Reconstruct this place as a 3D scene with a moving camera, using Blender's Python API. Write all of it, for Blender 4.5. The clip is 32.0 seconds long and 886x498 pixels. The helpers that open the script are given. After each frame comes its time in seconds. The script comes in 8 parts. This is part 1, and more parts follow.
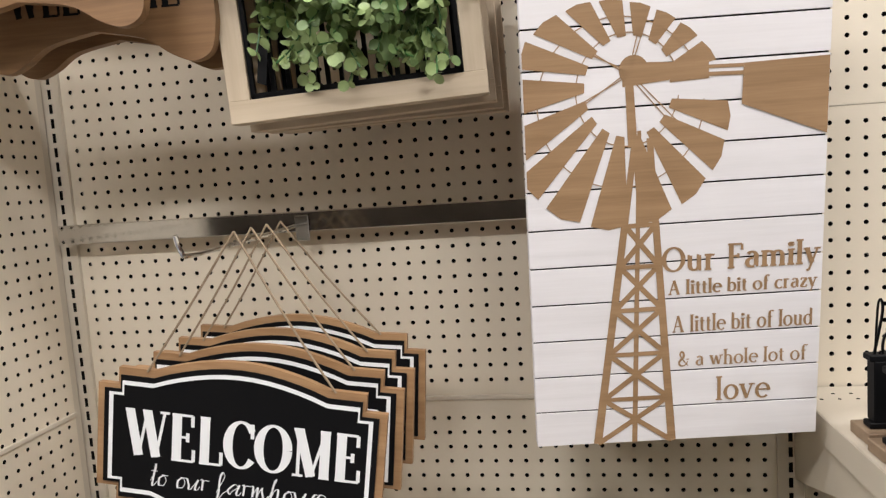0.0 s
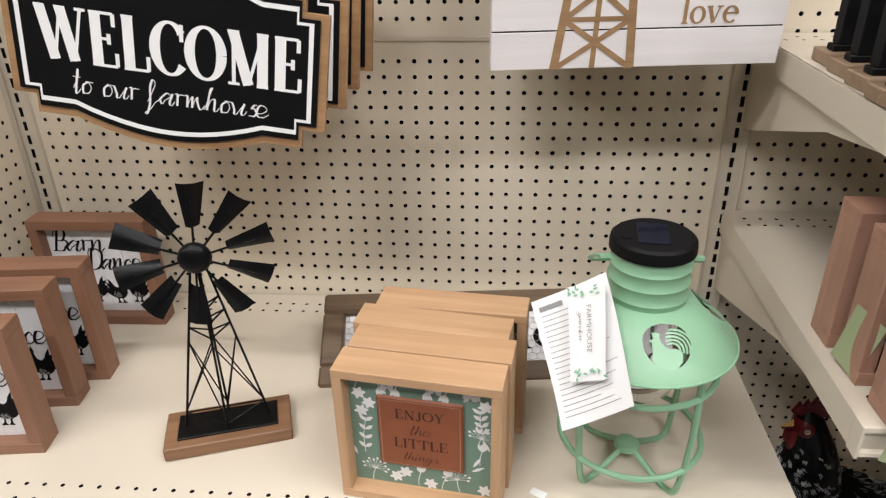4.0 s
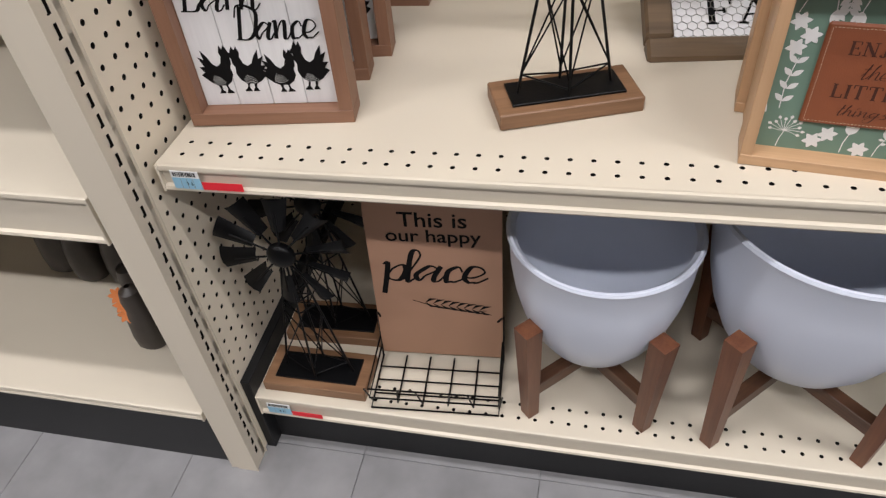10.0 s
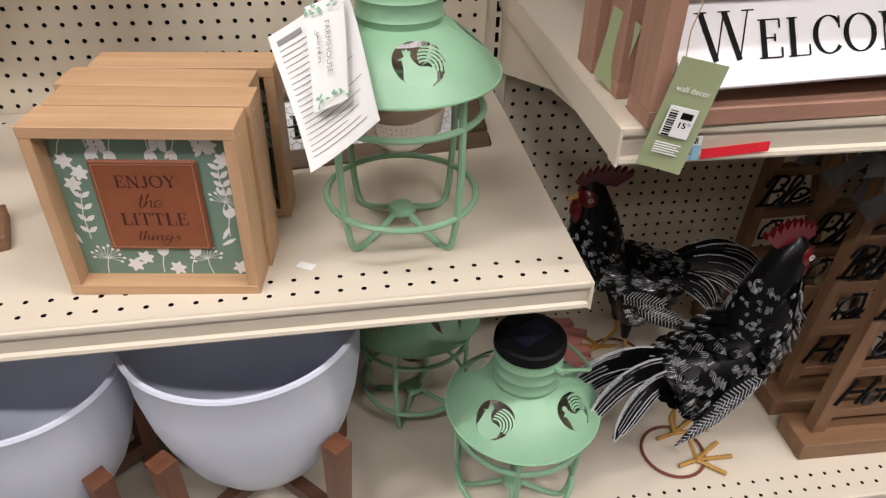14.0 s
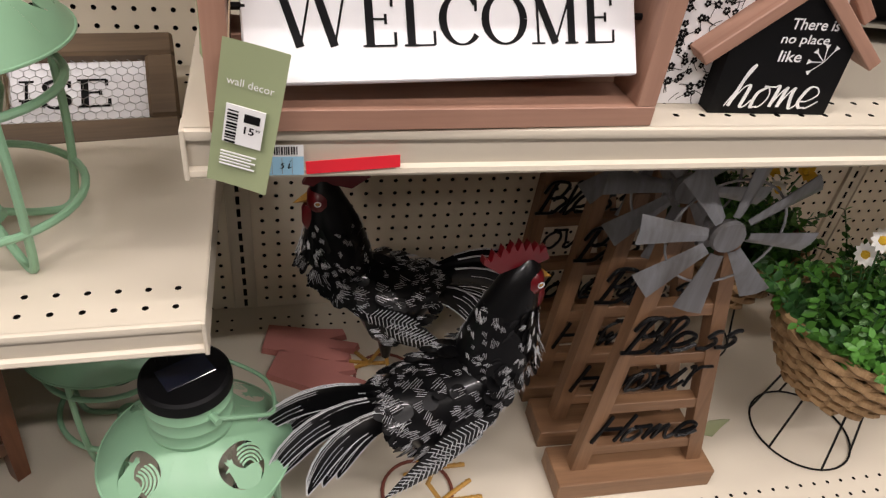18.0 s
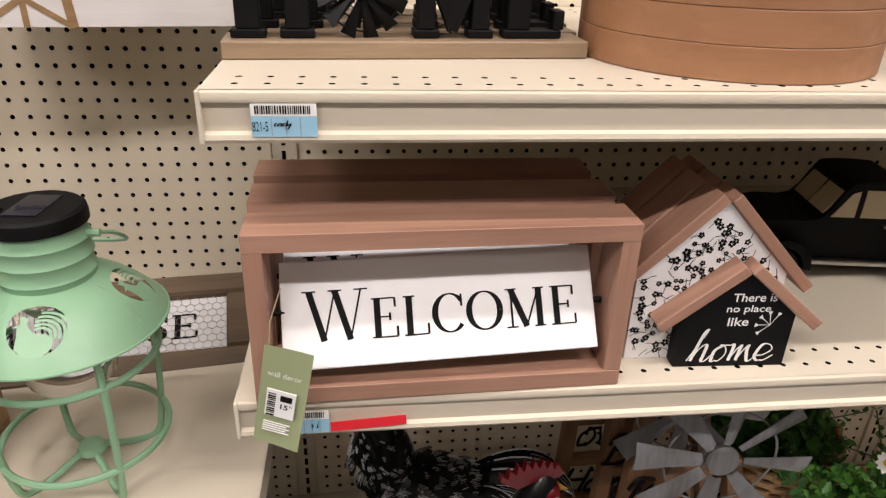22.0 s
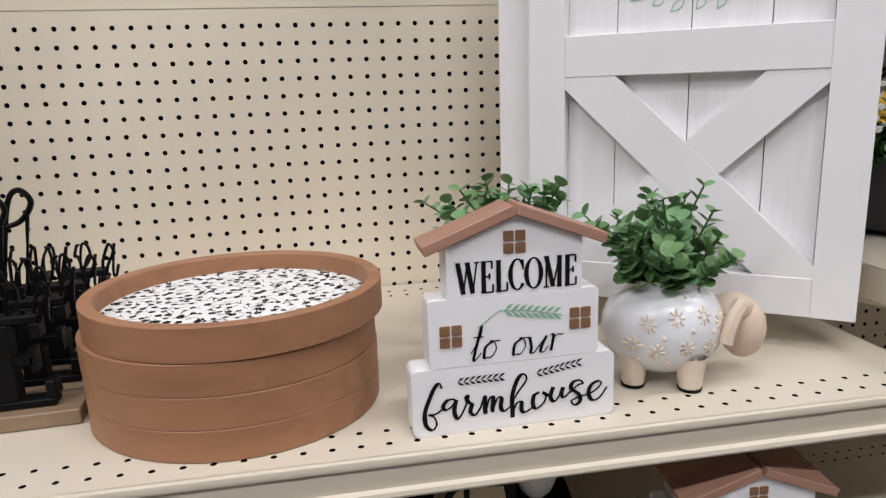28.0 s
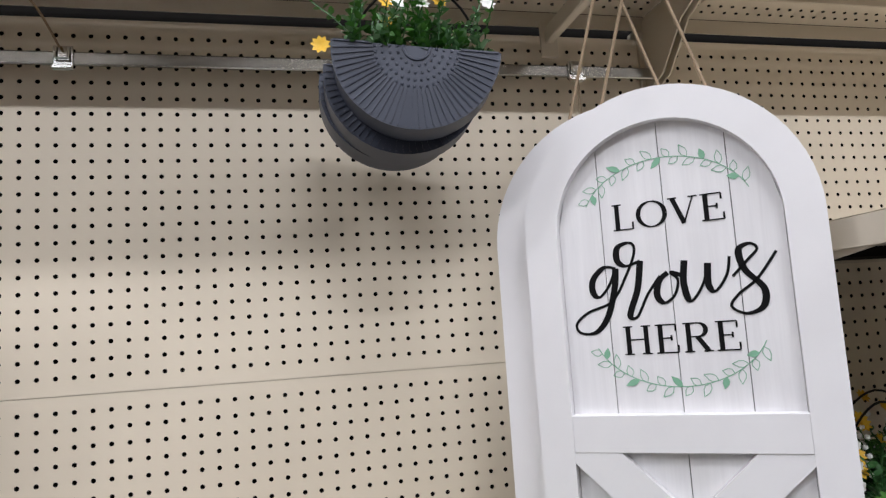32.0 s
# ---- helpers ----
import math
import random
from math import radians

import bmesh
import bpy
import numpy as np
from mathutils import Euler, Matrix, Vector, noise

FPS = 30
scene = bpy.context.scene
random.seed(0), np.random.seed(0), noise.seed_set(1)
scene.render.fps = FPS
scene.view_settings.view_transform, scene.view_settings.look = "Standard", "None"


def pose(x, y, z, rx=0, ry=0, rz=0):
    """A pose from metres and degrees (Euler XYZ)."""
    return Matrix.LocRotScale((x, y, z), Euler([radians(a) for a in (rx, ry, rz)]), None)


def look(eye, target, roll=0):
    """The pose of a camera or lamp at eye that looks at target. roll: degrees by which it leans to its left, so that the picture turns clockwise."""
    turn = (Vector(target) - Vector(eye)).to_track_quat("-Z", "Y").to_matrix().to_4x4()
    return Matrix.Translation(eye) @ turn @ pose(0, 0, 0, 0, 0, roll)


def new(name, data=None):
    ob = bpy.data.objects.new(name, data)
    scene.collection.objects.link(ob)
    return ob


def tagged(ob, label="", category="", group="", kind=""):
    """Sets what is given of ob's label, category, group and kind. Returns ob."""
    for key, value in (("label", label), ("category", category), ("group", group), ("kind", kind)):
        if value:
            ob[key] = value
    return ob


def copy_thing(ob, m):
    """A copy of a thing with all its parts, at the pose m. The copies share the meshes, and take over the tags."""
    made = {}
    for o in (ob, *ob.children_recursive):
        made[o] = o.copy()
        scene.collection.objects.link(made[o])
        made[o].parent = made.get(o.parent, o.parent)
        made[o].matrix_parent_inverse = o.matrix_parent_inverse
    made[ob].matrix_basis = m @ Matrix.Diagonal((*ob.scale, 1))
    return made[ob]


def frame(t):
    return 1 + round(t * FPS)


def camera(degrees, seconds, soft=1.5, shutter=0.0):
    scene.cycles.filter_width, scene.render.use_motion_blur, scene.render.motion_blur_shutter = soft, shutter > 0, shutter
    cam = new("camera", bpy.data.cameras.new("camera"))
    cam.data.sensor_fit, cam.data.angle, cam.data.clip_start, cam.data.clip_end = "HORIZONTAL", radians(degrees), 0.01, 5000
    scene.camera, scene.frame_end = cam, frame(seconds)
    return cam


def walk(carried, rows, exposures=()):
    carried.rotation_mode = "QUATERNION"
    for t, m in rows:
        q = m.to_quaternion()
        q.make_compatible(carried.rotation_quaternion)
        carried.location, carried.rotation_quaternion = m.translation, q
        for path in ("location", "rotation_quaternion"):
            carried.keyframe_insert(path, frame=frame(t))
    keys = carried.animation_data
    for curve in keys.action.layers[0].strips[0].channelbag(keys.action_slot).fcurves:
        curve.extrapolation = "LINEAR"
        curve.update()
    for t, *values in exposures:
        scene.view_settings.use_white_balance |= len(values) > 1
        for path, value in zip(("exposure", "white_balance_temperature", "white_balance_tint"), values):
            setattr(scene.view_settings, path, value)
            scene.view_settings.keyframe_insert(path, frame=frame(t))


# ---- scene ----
cam = camera(64.83, 32.0, soft=1.3)
PATH = [
    (0, (0.86, -1.14, 1.473), (0.553, 0.826, 1.27), -3.8),
    (0.5, (0.861, -1.128, 1.451), (0.596, 0.835, 1.177), -3.7),
    (1, (0.859, -1.126, 1.416), (0.629, 0.824, 1.037), -3.5),
    (1.5, (0.862, -1.128, 1.389), (0.645, 0.799, 0.899), -3.2),
    (2, (0.859, -1.129, 1.36), (0.656, 0.77, 0.764), -2.9),
    (2.5, (0.859, -1.129, 1.347), (0.664, 0.749, 0.685), -2.7),
    (3, (0.859, -1.13, 1.332), (0.673, 0.726, 0.611), -2.3),
    (3.5, (0.857, -1.131, 1.305), (0.687, 0.685, 0.483), -1.5),
    (5.5, (0.852, -1.125, 1.31), (0.576, 0.581, 0.305), -1.9),
    (6, (0.804, -1.127, 1.324), (0.473, 0.601, 0.373), -3.3),
    (6.5, (0.718, -1.137, 1.321), (0.375, 0.613, 0.415), -3.7),
    (7, (0.654, -1.149, 1.308), (0.285, 0.592, 0.397), -2.9),
    (7.5, (0.615, -1.153, 1.296), (0.247, 0.565, 0.342), -2.8),
    (8, (0.583, -1.165, 1.278), (0.238, 0.534, 0.282), -3.0),
    (8.5, (0.554, -1.18, 1.253), (0.206, 0.477, 0.188), -3.3),
    (9, (0.52, -1.177, 1.173), (0.135, 0.356, -0.053), -4.2),
    (9.5, (0.5, -1.14, 1.118), (0.094, 0.278, -0.232), -5.6),
    (10, (0.496, -1.135, 1.084), (0.125, 0.276, -0.284), -5.4),
    (10.5, (0.507, -1.14, 1.077), (0.164, 0.301, -0.267), -4.5),
    (11, (0.532, -1.139, 1.086), (0.216, 0.334, -0.229), -3.6),
    (11.5, (0.579, -1.14, 1.094), (0.337, 0.374, -0.191), -2.6),
    (12, (0.622, -1.141, 1.098), (0.528, 0.415, -0.155), -0.6),
    (12.5, (0.723, -1.128, 1.108), (0.728, 0.452, -0.118), 0.1),
    (13, (0.807, -1.137, 1.104), (0.914, 0.467, -0.086), 1.4),
    (13.5, (0.885, -1.139, 1.105), (1.065, 0.473, -0.064), 1.3),
    (14, (0.952, -1.129, 1.106), (1.218, 0.482, -0.05), 1.5),
    (14.5, (0.981, -1.125, 1.105), (1.309, 0.483, -0.038), 1.9),
    (15, (1.023, -1.12, 1.108), (1.396, 0.485, -0.026), 1.6),
    (15.5, (1.064, -1.118, 1.111), (1.48, 0.486, -0.009), 1.5),
    (17.5, (1.191, -1.022, 1.088), (1.852, 0.464, -0.076), 6.1),
    (18, (1.286, -1.017, 1.068), (1.739, 0.514, -0.135), 7.6),
    (18.5, (1.322, -1.027, 1.063), (1.648, 0.518, -0.165), 7.3),
    (19, (1.334, -1.025, 1.058), (1.619, 0.508, -0.195), 6.4),
    (19.5, (1.36, -1.023, 1.064), (1.657, 0.501, -0.195), 5.0),
    (20, (1.366, -1.013, 1.081), (1.712, 0.518, -0.159), 3.8),
    (20.5, (1.335, -1.028, 1.121), (1.723, 0.565, -0.025), 2.8),
    (21, (1.309, -1.053, 1.136), (1.732, 0.588, 0.075), 2.7),
    (21.5, (1.296, -1.085, 1.181), (1.684, 0.62, 0.208), 2.3),
    (22, (1.344, -1.085, 1.237), (1.566, 0.699, 0.36), 1.9),
    (22.5, (1.415, -1.087, 1.261), (1.482, 0.761, 0.499), 1.2),
    (23, (1.44, -1.098, 1.287), (1.401, 0.789, 0.625), -0.5),
    (23.5, (1.464, -1.099, 1.298), (1.366, 0.805, 0.694), -1.8),
    (24, (1.487, -1.092, 1.297), (1.361, 0.821, 0.728), -2.2),
    (24.5, (1.52, -1.078, 1.293), (1.433, 0.844, 0.748), -3.1),
    (25, (1.527, -1.085, 1.308), (1.632, 0.841, 0.779), -3.3),
    (25.5, (1.51, -1.102, 1.321), (1.841, 0.804, 0.81), -2.8),
    (27.5, (1.766, -1.097, 1.396), (2.097, 0.797, 0.843), -1.6),
    (28, (1.809, -1.096, 1.419), (2.144, 0.824, 0.97), -1.9),
    (28.5, (1.824, -1.094, 1.44), (2.182, 0.848, 1.121), -2.6),
    (29, (1.793, -1.101, 1.463), (2.225, 0.838, 1.237), -2.2),
    (29.5, (1.775, -1.106, 1.48), (2.289, 0.822, 1.338), -1.0),
    (30, (1.768, -1.117, 1.501), (2.322, 0.804, 1.446), -1.0),
    (30.5, (1.762, -1.132, 1.535), (2.335, 0.784, 1.576), -1.7),
    (31, (1.752, -1.14, 1.557), (2.304, 0.779, 1.684), -2.6),
    (31.5, (1.744, -1.148, 1.587), (2.247, 0.779, 1.771), -3.6),
    (32, (1.732, -1.154, 1.601), (2.201, 0.776, 1.834), -3.7),
]
LAMP = 54.0
# the camera's own exposure and white balance drift slightly along the walk
EXPOSURE = [(0, -0.15, 6500, 11), (3.5, -0.12, 6500, 11), (10, -0.30, 6400, 12), (15, -0.26, 6750, 15), (19, -0.14, 6900, 16), (21, 0.02, 7000, 16), (23, -0.42, 7050, 16), (25.5, -0.45, 7150, 14), (28, -0.67, 6300, 12), (30, -0.70, 5950, 12), (32, -0.57, 6100, 12)]
walk(cam, [(t, look(eye, target, roll)) for t, eye, target, roll in PATH], EXPOSURE)

# ---- world and large lights ----
world = bpy.data.worlds.new("store_air")
world.use_nodes = True
world.node_tree.nodes["Background"].inputs["Color"].default_value = (1.0, 0.95, 0.88, 1)
world.node_tree.nodes["Background"].inputs["Strength"].default_value = 0.01
scene.world = world


# ---- materials ----
def material(name, color, rough=0.5, metal=0.0, spots=0.12, scale=6.0, bump=0.0, bump_scale=300.0, coat=0.0, sheen=0.0, vary=0.0, emission=None):
    """A plain surface with blotches of tone, fine relief and uneven gloss."""
    m = bpy.data.materials.new(name)
    m.use_nodes = True
    t = m.node_tree
    b = t.nodes["Principled BSDF"]
    co = t.nodes.new("ShaderNodeTexCoord")
    n1 = t.nodes.new("ShaderNodeTexNoise")
    n1.inputs["Scale"].default_value, n1.inputs["Detail"].default_value = scale, 6
    t.links.new(co.outputs["Object"], n1.inputs["Vector"])
    ramp = t.nodes.new("ShaderNodeMix")
    ramp.data_type = "RGBA"
    dark = [c * (1 - spots) for c in color]
    light = [min(1, c * (1 + spots * 0.6)) for c in color]
    ramp.inputs["A"].default_value, ramp.inputs["B"].default_value = (*dark, 1), (*light, 1)
    t.links.new(n1.outputs["Fac"], ramp.inputs["Factor"])
    out = ramp.outputs["Result"]
    if vary:
        info = t.nodes.new("ShaderNodeObjectInfo")
        hsv = t.nodes.new("ShaderNodeHueSaturation")
        mr = t.nodes.new("ShaderNodeMapRange")
        mr.inputs["To Min"].default_value, mr.inputs["To Max"].default_value = 1 - vary, 1 + vary
        t.links.new(info.outputs["Random"], mr.inputs["Value"])
        t.links.new(mr.outputs["Result"], hsv.inputs["Value"])
        t.links.new(out, hsv.inputs["Color"])
        out = hsv.outputs["Color"]
    t.links.new(out, b.inputs["Base Color"])
    rr = t.nodes.new("ShaderNodeMapRange")
    rr.inputs["To Min"].default_value, rr.inputs["To Max"].default_value = max(0.02, rough - 0.08), min(1, rough + 0.08)
    t.links.new(n1.outputs["Fac"], rr.inputs["Value"])
    t.links.new(rr.outputs["Result"], b.inputs["Roughness"])
    b.inputs["Metallic"].default_value = metal
    b.inputs["Coat Weight"].default_value = coat
    b.inputs["Sheen Weight"].default_value = sheen
    if max(color) < 0.03 and not metal:
        b.inputs["Specular IOR Level"].default_value = 0.16
    if bump:
        n2 = t.nodes.new("ShaderNodeTexNoise")
        n2.inputs["Scale"].default_value, n2.inputs["Detail"].default_value = bump_scale, 3
        t.links.new(co.outputs["Object"], n2.inputs["Vector"])
        bp = t.nodes.new("ShaderNodeBump")
        bp.inputs["Strength"].default_value, bp.inputs["Distance"].default_value = bump, 0.002
        t.links.new(n2.outputs["Fac"], bp.inputs["Height"])
        t.links.new(bp.outputs["Normal"], b.inputs["Normal"])
    if emission:
        b.inputs["Emission Color"].default_value, b.inputs["Emission Strength"].default_value = (*emission[:3], 1), emission[3]
    return m


def wood(name, dark, light, axis="X", rough=0.55, grain=70.0, contrast=1.0, bump=0.12):
    """Wood whose grain runs along one axis of the part: long streaks, fine pores and slow bands of tone."""
    m = bpy.data.materials.new(name)
    m.use_nodes = True
    t = m.node_tree
    b = t.nodes["Principled BSDF"]
    co = t.nodes.new("ShaderNodeTexCoord")
    info = t.nodes.new("ShaderNodeObjectInfo")
    add = t.nodes.new("ShaderNodeVectorMath")
    add.operation = "ADD"
    comb = t.nodes.new("ShaderNodeCombineXYZ")
    mul = t.nodes.new("ShaderNodeMath")
    mul.operation = "MULTIPLY"
    mul.inputs[1].default_value = 7.0
    t.links.new(info.outputs["Random"], mul.inputs[0])
    for k in ("X", "Y", "Z"):
        t.links.new(mul.outputs[0], comb.inputs[k])
    t.links.new(co.outputs["Object"], add.inputs[0])
    t.links.new(comb.outputs[0], add.inputs[1])
    mp = t.nodes.new("ShaderNodeMapping")
    s = [grain] * 3
    s["XYZ".index(axis)] = grain * 0.05
    mp.inputs["Scale"].default_value = s
    t.links.new(add.outputs[0], mp.inputs["Vector"])
    n1 = t.nodes.new("ShaderNodeTexNoise")
    n1.inputs["Scale"].default_value, n1.inputs["Detail"].default_value, n1.inputs["Distortion"].default_value = 1.0, 5, 0.6
    n2 = t.nodes.new("ShaderNodeTexNoise")
    n2.inputs["Scale"].default_value, n2.inputs["Detail"].default_value = 6.0, 3
    n3 = t.nodes.new("ShaderNodeTexNoise")
    n3.inputs["Scale"].default_value = 9.0
    for n in (n1, n2):
        t.links.new(mp.outputs[0], n.inputs["Vector"])
    t.links.new(add.outputs[0], n3.inputs["Vector"])
    mixv = t.nodes.new("ShaderNodeMath")
    mixv.operation = "MULTIPLY_ADD"
    mixv.inputs[1].default_value = 0.4
    t.links.new(n2.outputs["Fac"], mixv.inputs[0])
    t.links.new(n1.outputs["Fac"], mixv.inputs[2])
    mix2 = t.nodes.new("ShaderNodeMath")
    mix2.operation = "MULTIPLY_ADD"
    mix2.inputs[1].default_value = 0.5
    t.links.new(n3.outputs["Fac"], mix2.inputs[0])
    t.links.new(mixv.outputs[0], mix2.inputs[2])
    rng = t.nodes.new("ShaderNodeMapRange")
    rng.inputs["From Min"].default_value, rng.inputs["From Max"].default_value = 0.95 - 0.3 / contrast, 0.95 + 0.3 / contrast
    t.links.new(mix2.outputs[0], rng.inputs["Value"])
    mix = t.nodes.new("ShaderNodeMix")
    mix.data_type = "RGBA"
    mix.inputs["A"].default_value, mix.inputs["B"].default_value = (*dark, 1), (*light, 1)
    t.links.new(rng.outputs["Result"], mix.inputs["Factor"])
    t.links.new(mix.outputs["Result"], b.inputs["Base Color"])
    b.inputs["Roughness"].default_value = rough
    bp = t.nodes.new("ShaderNodeBump")
    bp.inputs["Strength"].default_value, bp.inputs["Distance"].default_value = bump, 0.001
    t.links.new(n2.outputs["Fac"], bp.inputs["Height"])
    t.links.new(bp.outputs["Normal"], b.inputs["Normal"])
    return m


BEIGE = material("beige_powder_coat", (0.615, 0.550, 0.445), 0.42, spots=0.05, scale=3, bump=0.05, bump_scale=900)
PEG = material("beige_hardboard", (0.745, 0.665, 0.530), 0.5, spots=0.06, scale=2.5, bump=0.05, bump_scale=500)
# near-black that paints in the shade of holes, slots, gaps and hollows
PAINTED_SHADE = material("painted_shade_black", (0.006, 0.005, 0.004), 0.9)
KICK = material("black_kick_plate", (0.015, 0.015, 0.016), 0.35, bump=0.05)
TILE = material("grey_floor_tile", (0.25, 0.245, 0.25), 0.32, spots=0.4, scale=14, bump=0.03, vary=0.05)
GROUT = material("floor_joint", (0.225, 0.22, 0.222), 0.8)
# chrome with its dim beige reflection put into a darker base colour
RAIL = material("toned_down_chrome", (0.36, 0.345, 0.32), 0.22, metal=1.0, spots=0.08)
CHROME = material("chrome", (0.70, 0.70, 0.70), 0.09, metal=1.0, spots=0.05)
STEEL = material("dull_steel", (0.5, 0.5, 0.49), 0.3, metal=1.0, spots=0.1)
BLACK = material("matt_black_paint", (0.0035, 0.0035, 0.004), 0.55, spots=0.2, scale=20, bump=0.05)
BLACKM = material("black_metal", (0.004, 0.004, 0.0045), 0.34, spots=0.3, scale=30, bump=0.08)
INK = material("black_ink", (0.0035, 0.0035, 0.004), 0.7)
WHITE = material("white_paint", (0.80, 0.79, 0.80), 0.5, spots=0.05, scale=14, bump=0.04, bump_scale=200)
WHITEPRINT = material("white_print", (0.82, 0.82, 0.81), 0.55, spots=0.03)
PAPER = material("paper", (0.80, 0.80, 0.79), 0.7, spots=0.03)
GREYINK = material("grey_ink", (0.25, 0.25, 0.25), 0.7)
SHIPLAP = wood("whitewashed_board", (0.70, 0.67, 0.66), (0.80, 0.77, 0.77), "X", 0.6, 60, 0.9, 0.05)
SHIPLAPZ = wood("whitewashed_plank", (0.71, 0.70, 0.71), (0.82, 0.81, 0.82), "Z", 0.6, 60, 0.9, 0.05)
PRINTTAN = wood("tan_wood_print", (0.25, 0.145, 0.066), (0.38, 0.235, 0.12), "X", 0.6, 70, 1.0, 0.05)
BROWNX = wood("brown_wood", (0.15, 0.075, 0.036), (0.27, 0.145, 0.075), "X", 0.5, 60)
BROWNZ = wood("brown_wood_upright", (0.15, 0.075, 0.036), (0.27, 0.145, 0.075), "Z", 0.5, 60)
TAUPEX = wood("taupe_wood", (0.21, 0.14, 0.085), (0.33, 0.235, 0.15), "X", 0.5, 55)
OAKX = wood("oak", (0.27, 0.145, 0.065), (0.43, 0.26, 0.13), "X", 0.5, 55)
# OAKX made darker, so the shade on the top boards lies in the colour
OAKDARK = wood("shade_darkened_oak", (0.17, 0.088, 0.038), (0.31, 0.175, 0.08), "X", 0.5, 55)
PALEX = wood("pale_wood", (0.48, 0.38, 0.26), (0.62, 0.51, 0.37), "X", 0.55, 45, 0.8)
PALEZ = wood("pale_wood_upright", (0.48, 0.38, 0.26), (0.62, 0.51, 0.37), "Z", 0.55, 45, 0.8)
TERRAX = wood("terracotta_stained_wood", (0.26, 0.120, 0.058), (0.37, 0.185, 0.095), "X", 0.5, 50, 0.8)
RUSSETX = wood("russet_wood", (0.19, 0.088, 0.05), (0.28, 0.145, 0.088), "X", 0.5, 50, 0.8)
RUSSETZ = wood("russet_upright", (0.19, 0.088, 0.05), (0.28, 0.145, 0.088), "Z", 0.5, 50, 0.8)
ROSEX = wood("rosy_wood", (0.27, 0.14, 0.095), (0.42, 0.235, 0.165), "X", 0.55, 45, 0.9)
ROSEZ = wood("rosy_wood_upright", (0.27, 0.14, 0.095), (0.42, 0.235, 0.165), "Z", 0.55, 45, 0.9)
WALNUTX = wood("walnut", (0.06, 0.024, 0.012), (0.13, 0.06, 0.03), "X", 0.45, 55)
WALNUTZ = wood("walnut_upright", (0.095, 0.030, 0.013), (0.19, 0.072, 0.032), "Z", 0.42, 60)
FRAMEDK = wood("dark_frame_wood", (0.07, 0.043, 0.022), (0.15, 0.095, 0.05), "X", 0.55, 50)
KRAFT = material("kraft_tan_metal", (0.40, 0.225, 0.145), 0.55, spots=0.08, scale=8)
GREEN = material("sage_green_enamel", (0.235, 0.43, 0.27), 0.38, spots=0.08, scale=12, bump=0.03, bump_scale=120)
SAGE = material("sage_print", (0.165, 0.265, 0.205), 0.6, spots=0.1, scale=25)
TAGGREEN = material("sage_card", (0.31, 0.36, 0.20), 0.65, spots=0.04)
LEATHER = material("tan_leather", (0.26, 0.075, 0.028), 0.5, spots=0.25, scale=30, bump=0.2, bump_scale=700)
LEATHERINK = material("burnt_lettering", (0.07, 0.02, 0.01), 0.6)
THREAD = material("thread", (0.55, 0.42, 0.30), 0.8)
TWINE = material("jute_twine", (0.34, 0.25, 0.16), 0.9, spots=0.4, scale=400, bump=0.3, bump_scale=900)
CERAMIC = material("white_glaze", (0.74, 0.75, 0.77), 0.22, spots=0.03, scale=5, coat=0.4)
BISQUE = material("bare_clay", (0.65, 0.52, 0.41), 0.7, spots=0.1, scale=30)
RELIEF = material("cream_relief_glaze", (0.73, 0.63, 0.51), 0.35, spots=0.1, scale=60)
RESIN = material("white_planter", (0.61, 0.645, 0.74), 0.35, spots=0.03, scale=4)
LEAFA = material("eucalyptus_leaf", (0.17, 0.33, 0.15), 0.5, spots=0.35, scale=60)
EUCA = material("sage_eucalyptus_leaf", (0.15, 0.23, 0.075), 0.5, spots=0.3, scale=60)
EUCB = material("pale_sage_eucalyptus_leaf", (0.29, 0.38, 0.15), 0.5, spots=0.25, scale=60)
LEAFE = material("fresh_green_leaf", (0.15, 0.28, 0.11), 0.45, spots=0.35, scale=60)
LEAFC = material("bright_green_leaf", (0.07, 0.22, 0.03), 0.45, spots=0.4, scale=60)
LEAFD = material("deep_green_leaf", (0.035, 0.12, 0.03), 0.45, spots=0.4, scale=60)
YELLOW = material("yellow_petal", (0.75, 0.45, 0.02), 0.6, spots=0.2, scale=90)
PETAL = material("white_petal", (0.78, 0.78, 0.74), 0.6)
ORANGE = material("orange_petal", (0.7, 0.22, 0.06), 0.6)
SLATE = material("slate_grey_metal", (0.046, 0.054, 0.079), 0.45, spots=0.1, scale=10, bump=0.04)
# darker copy of SLATE: the next bay's shade is in its colour
SHADEDSLATE = material("shaded_slate_metal", (0.022, 0.025, 0.032), 0.45, spots=0.15, scale=10, bump=0.04)
WICKER = wood("wicker", (0.22, 0.125, 0.05), (0.46, 0.29, 0.145), "Z", 0.7, 90, 1.0, 0.3)
GALV = wood("galvanised_metal", (0.095, 0.085, 0.075), (0.27, 0.28, 0.30), "Z", 0.42, 26, 0.9, 0.15)
GALV.node_tree.nodes["Principled BSDF"].inputs["Metallic"].default_value = 0.35
HUBCAP = material("grey_hub_cap", (0.33, 0.33, 0.32), 0.35, spots=0.1)
FEATHER = material("black_enamel_feather", (0.005, 0.005, 0.0055), 0.3, spots=0.3, scale=40, coat=0.15)
BRUSH = material("white_brush_stroke", (0.66, 0.67, 0.69), 0.45, spots=0.5, scale=120)
COMBRED = material("red_enamel", (0.12, 0.002, 0.005), 0.32, spots=0.25, scale=40, coat=0.1)
LEGYEL = material("yellow_leg", (0.45, 0.24, 0.045), 0.5, spots=0.3, scale=80)
RUST = material("rust_red_wire", (0.17, 0.045, 0.03), 0.5)
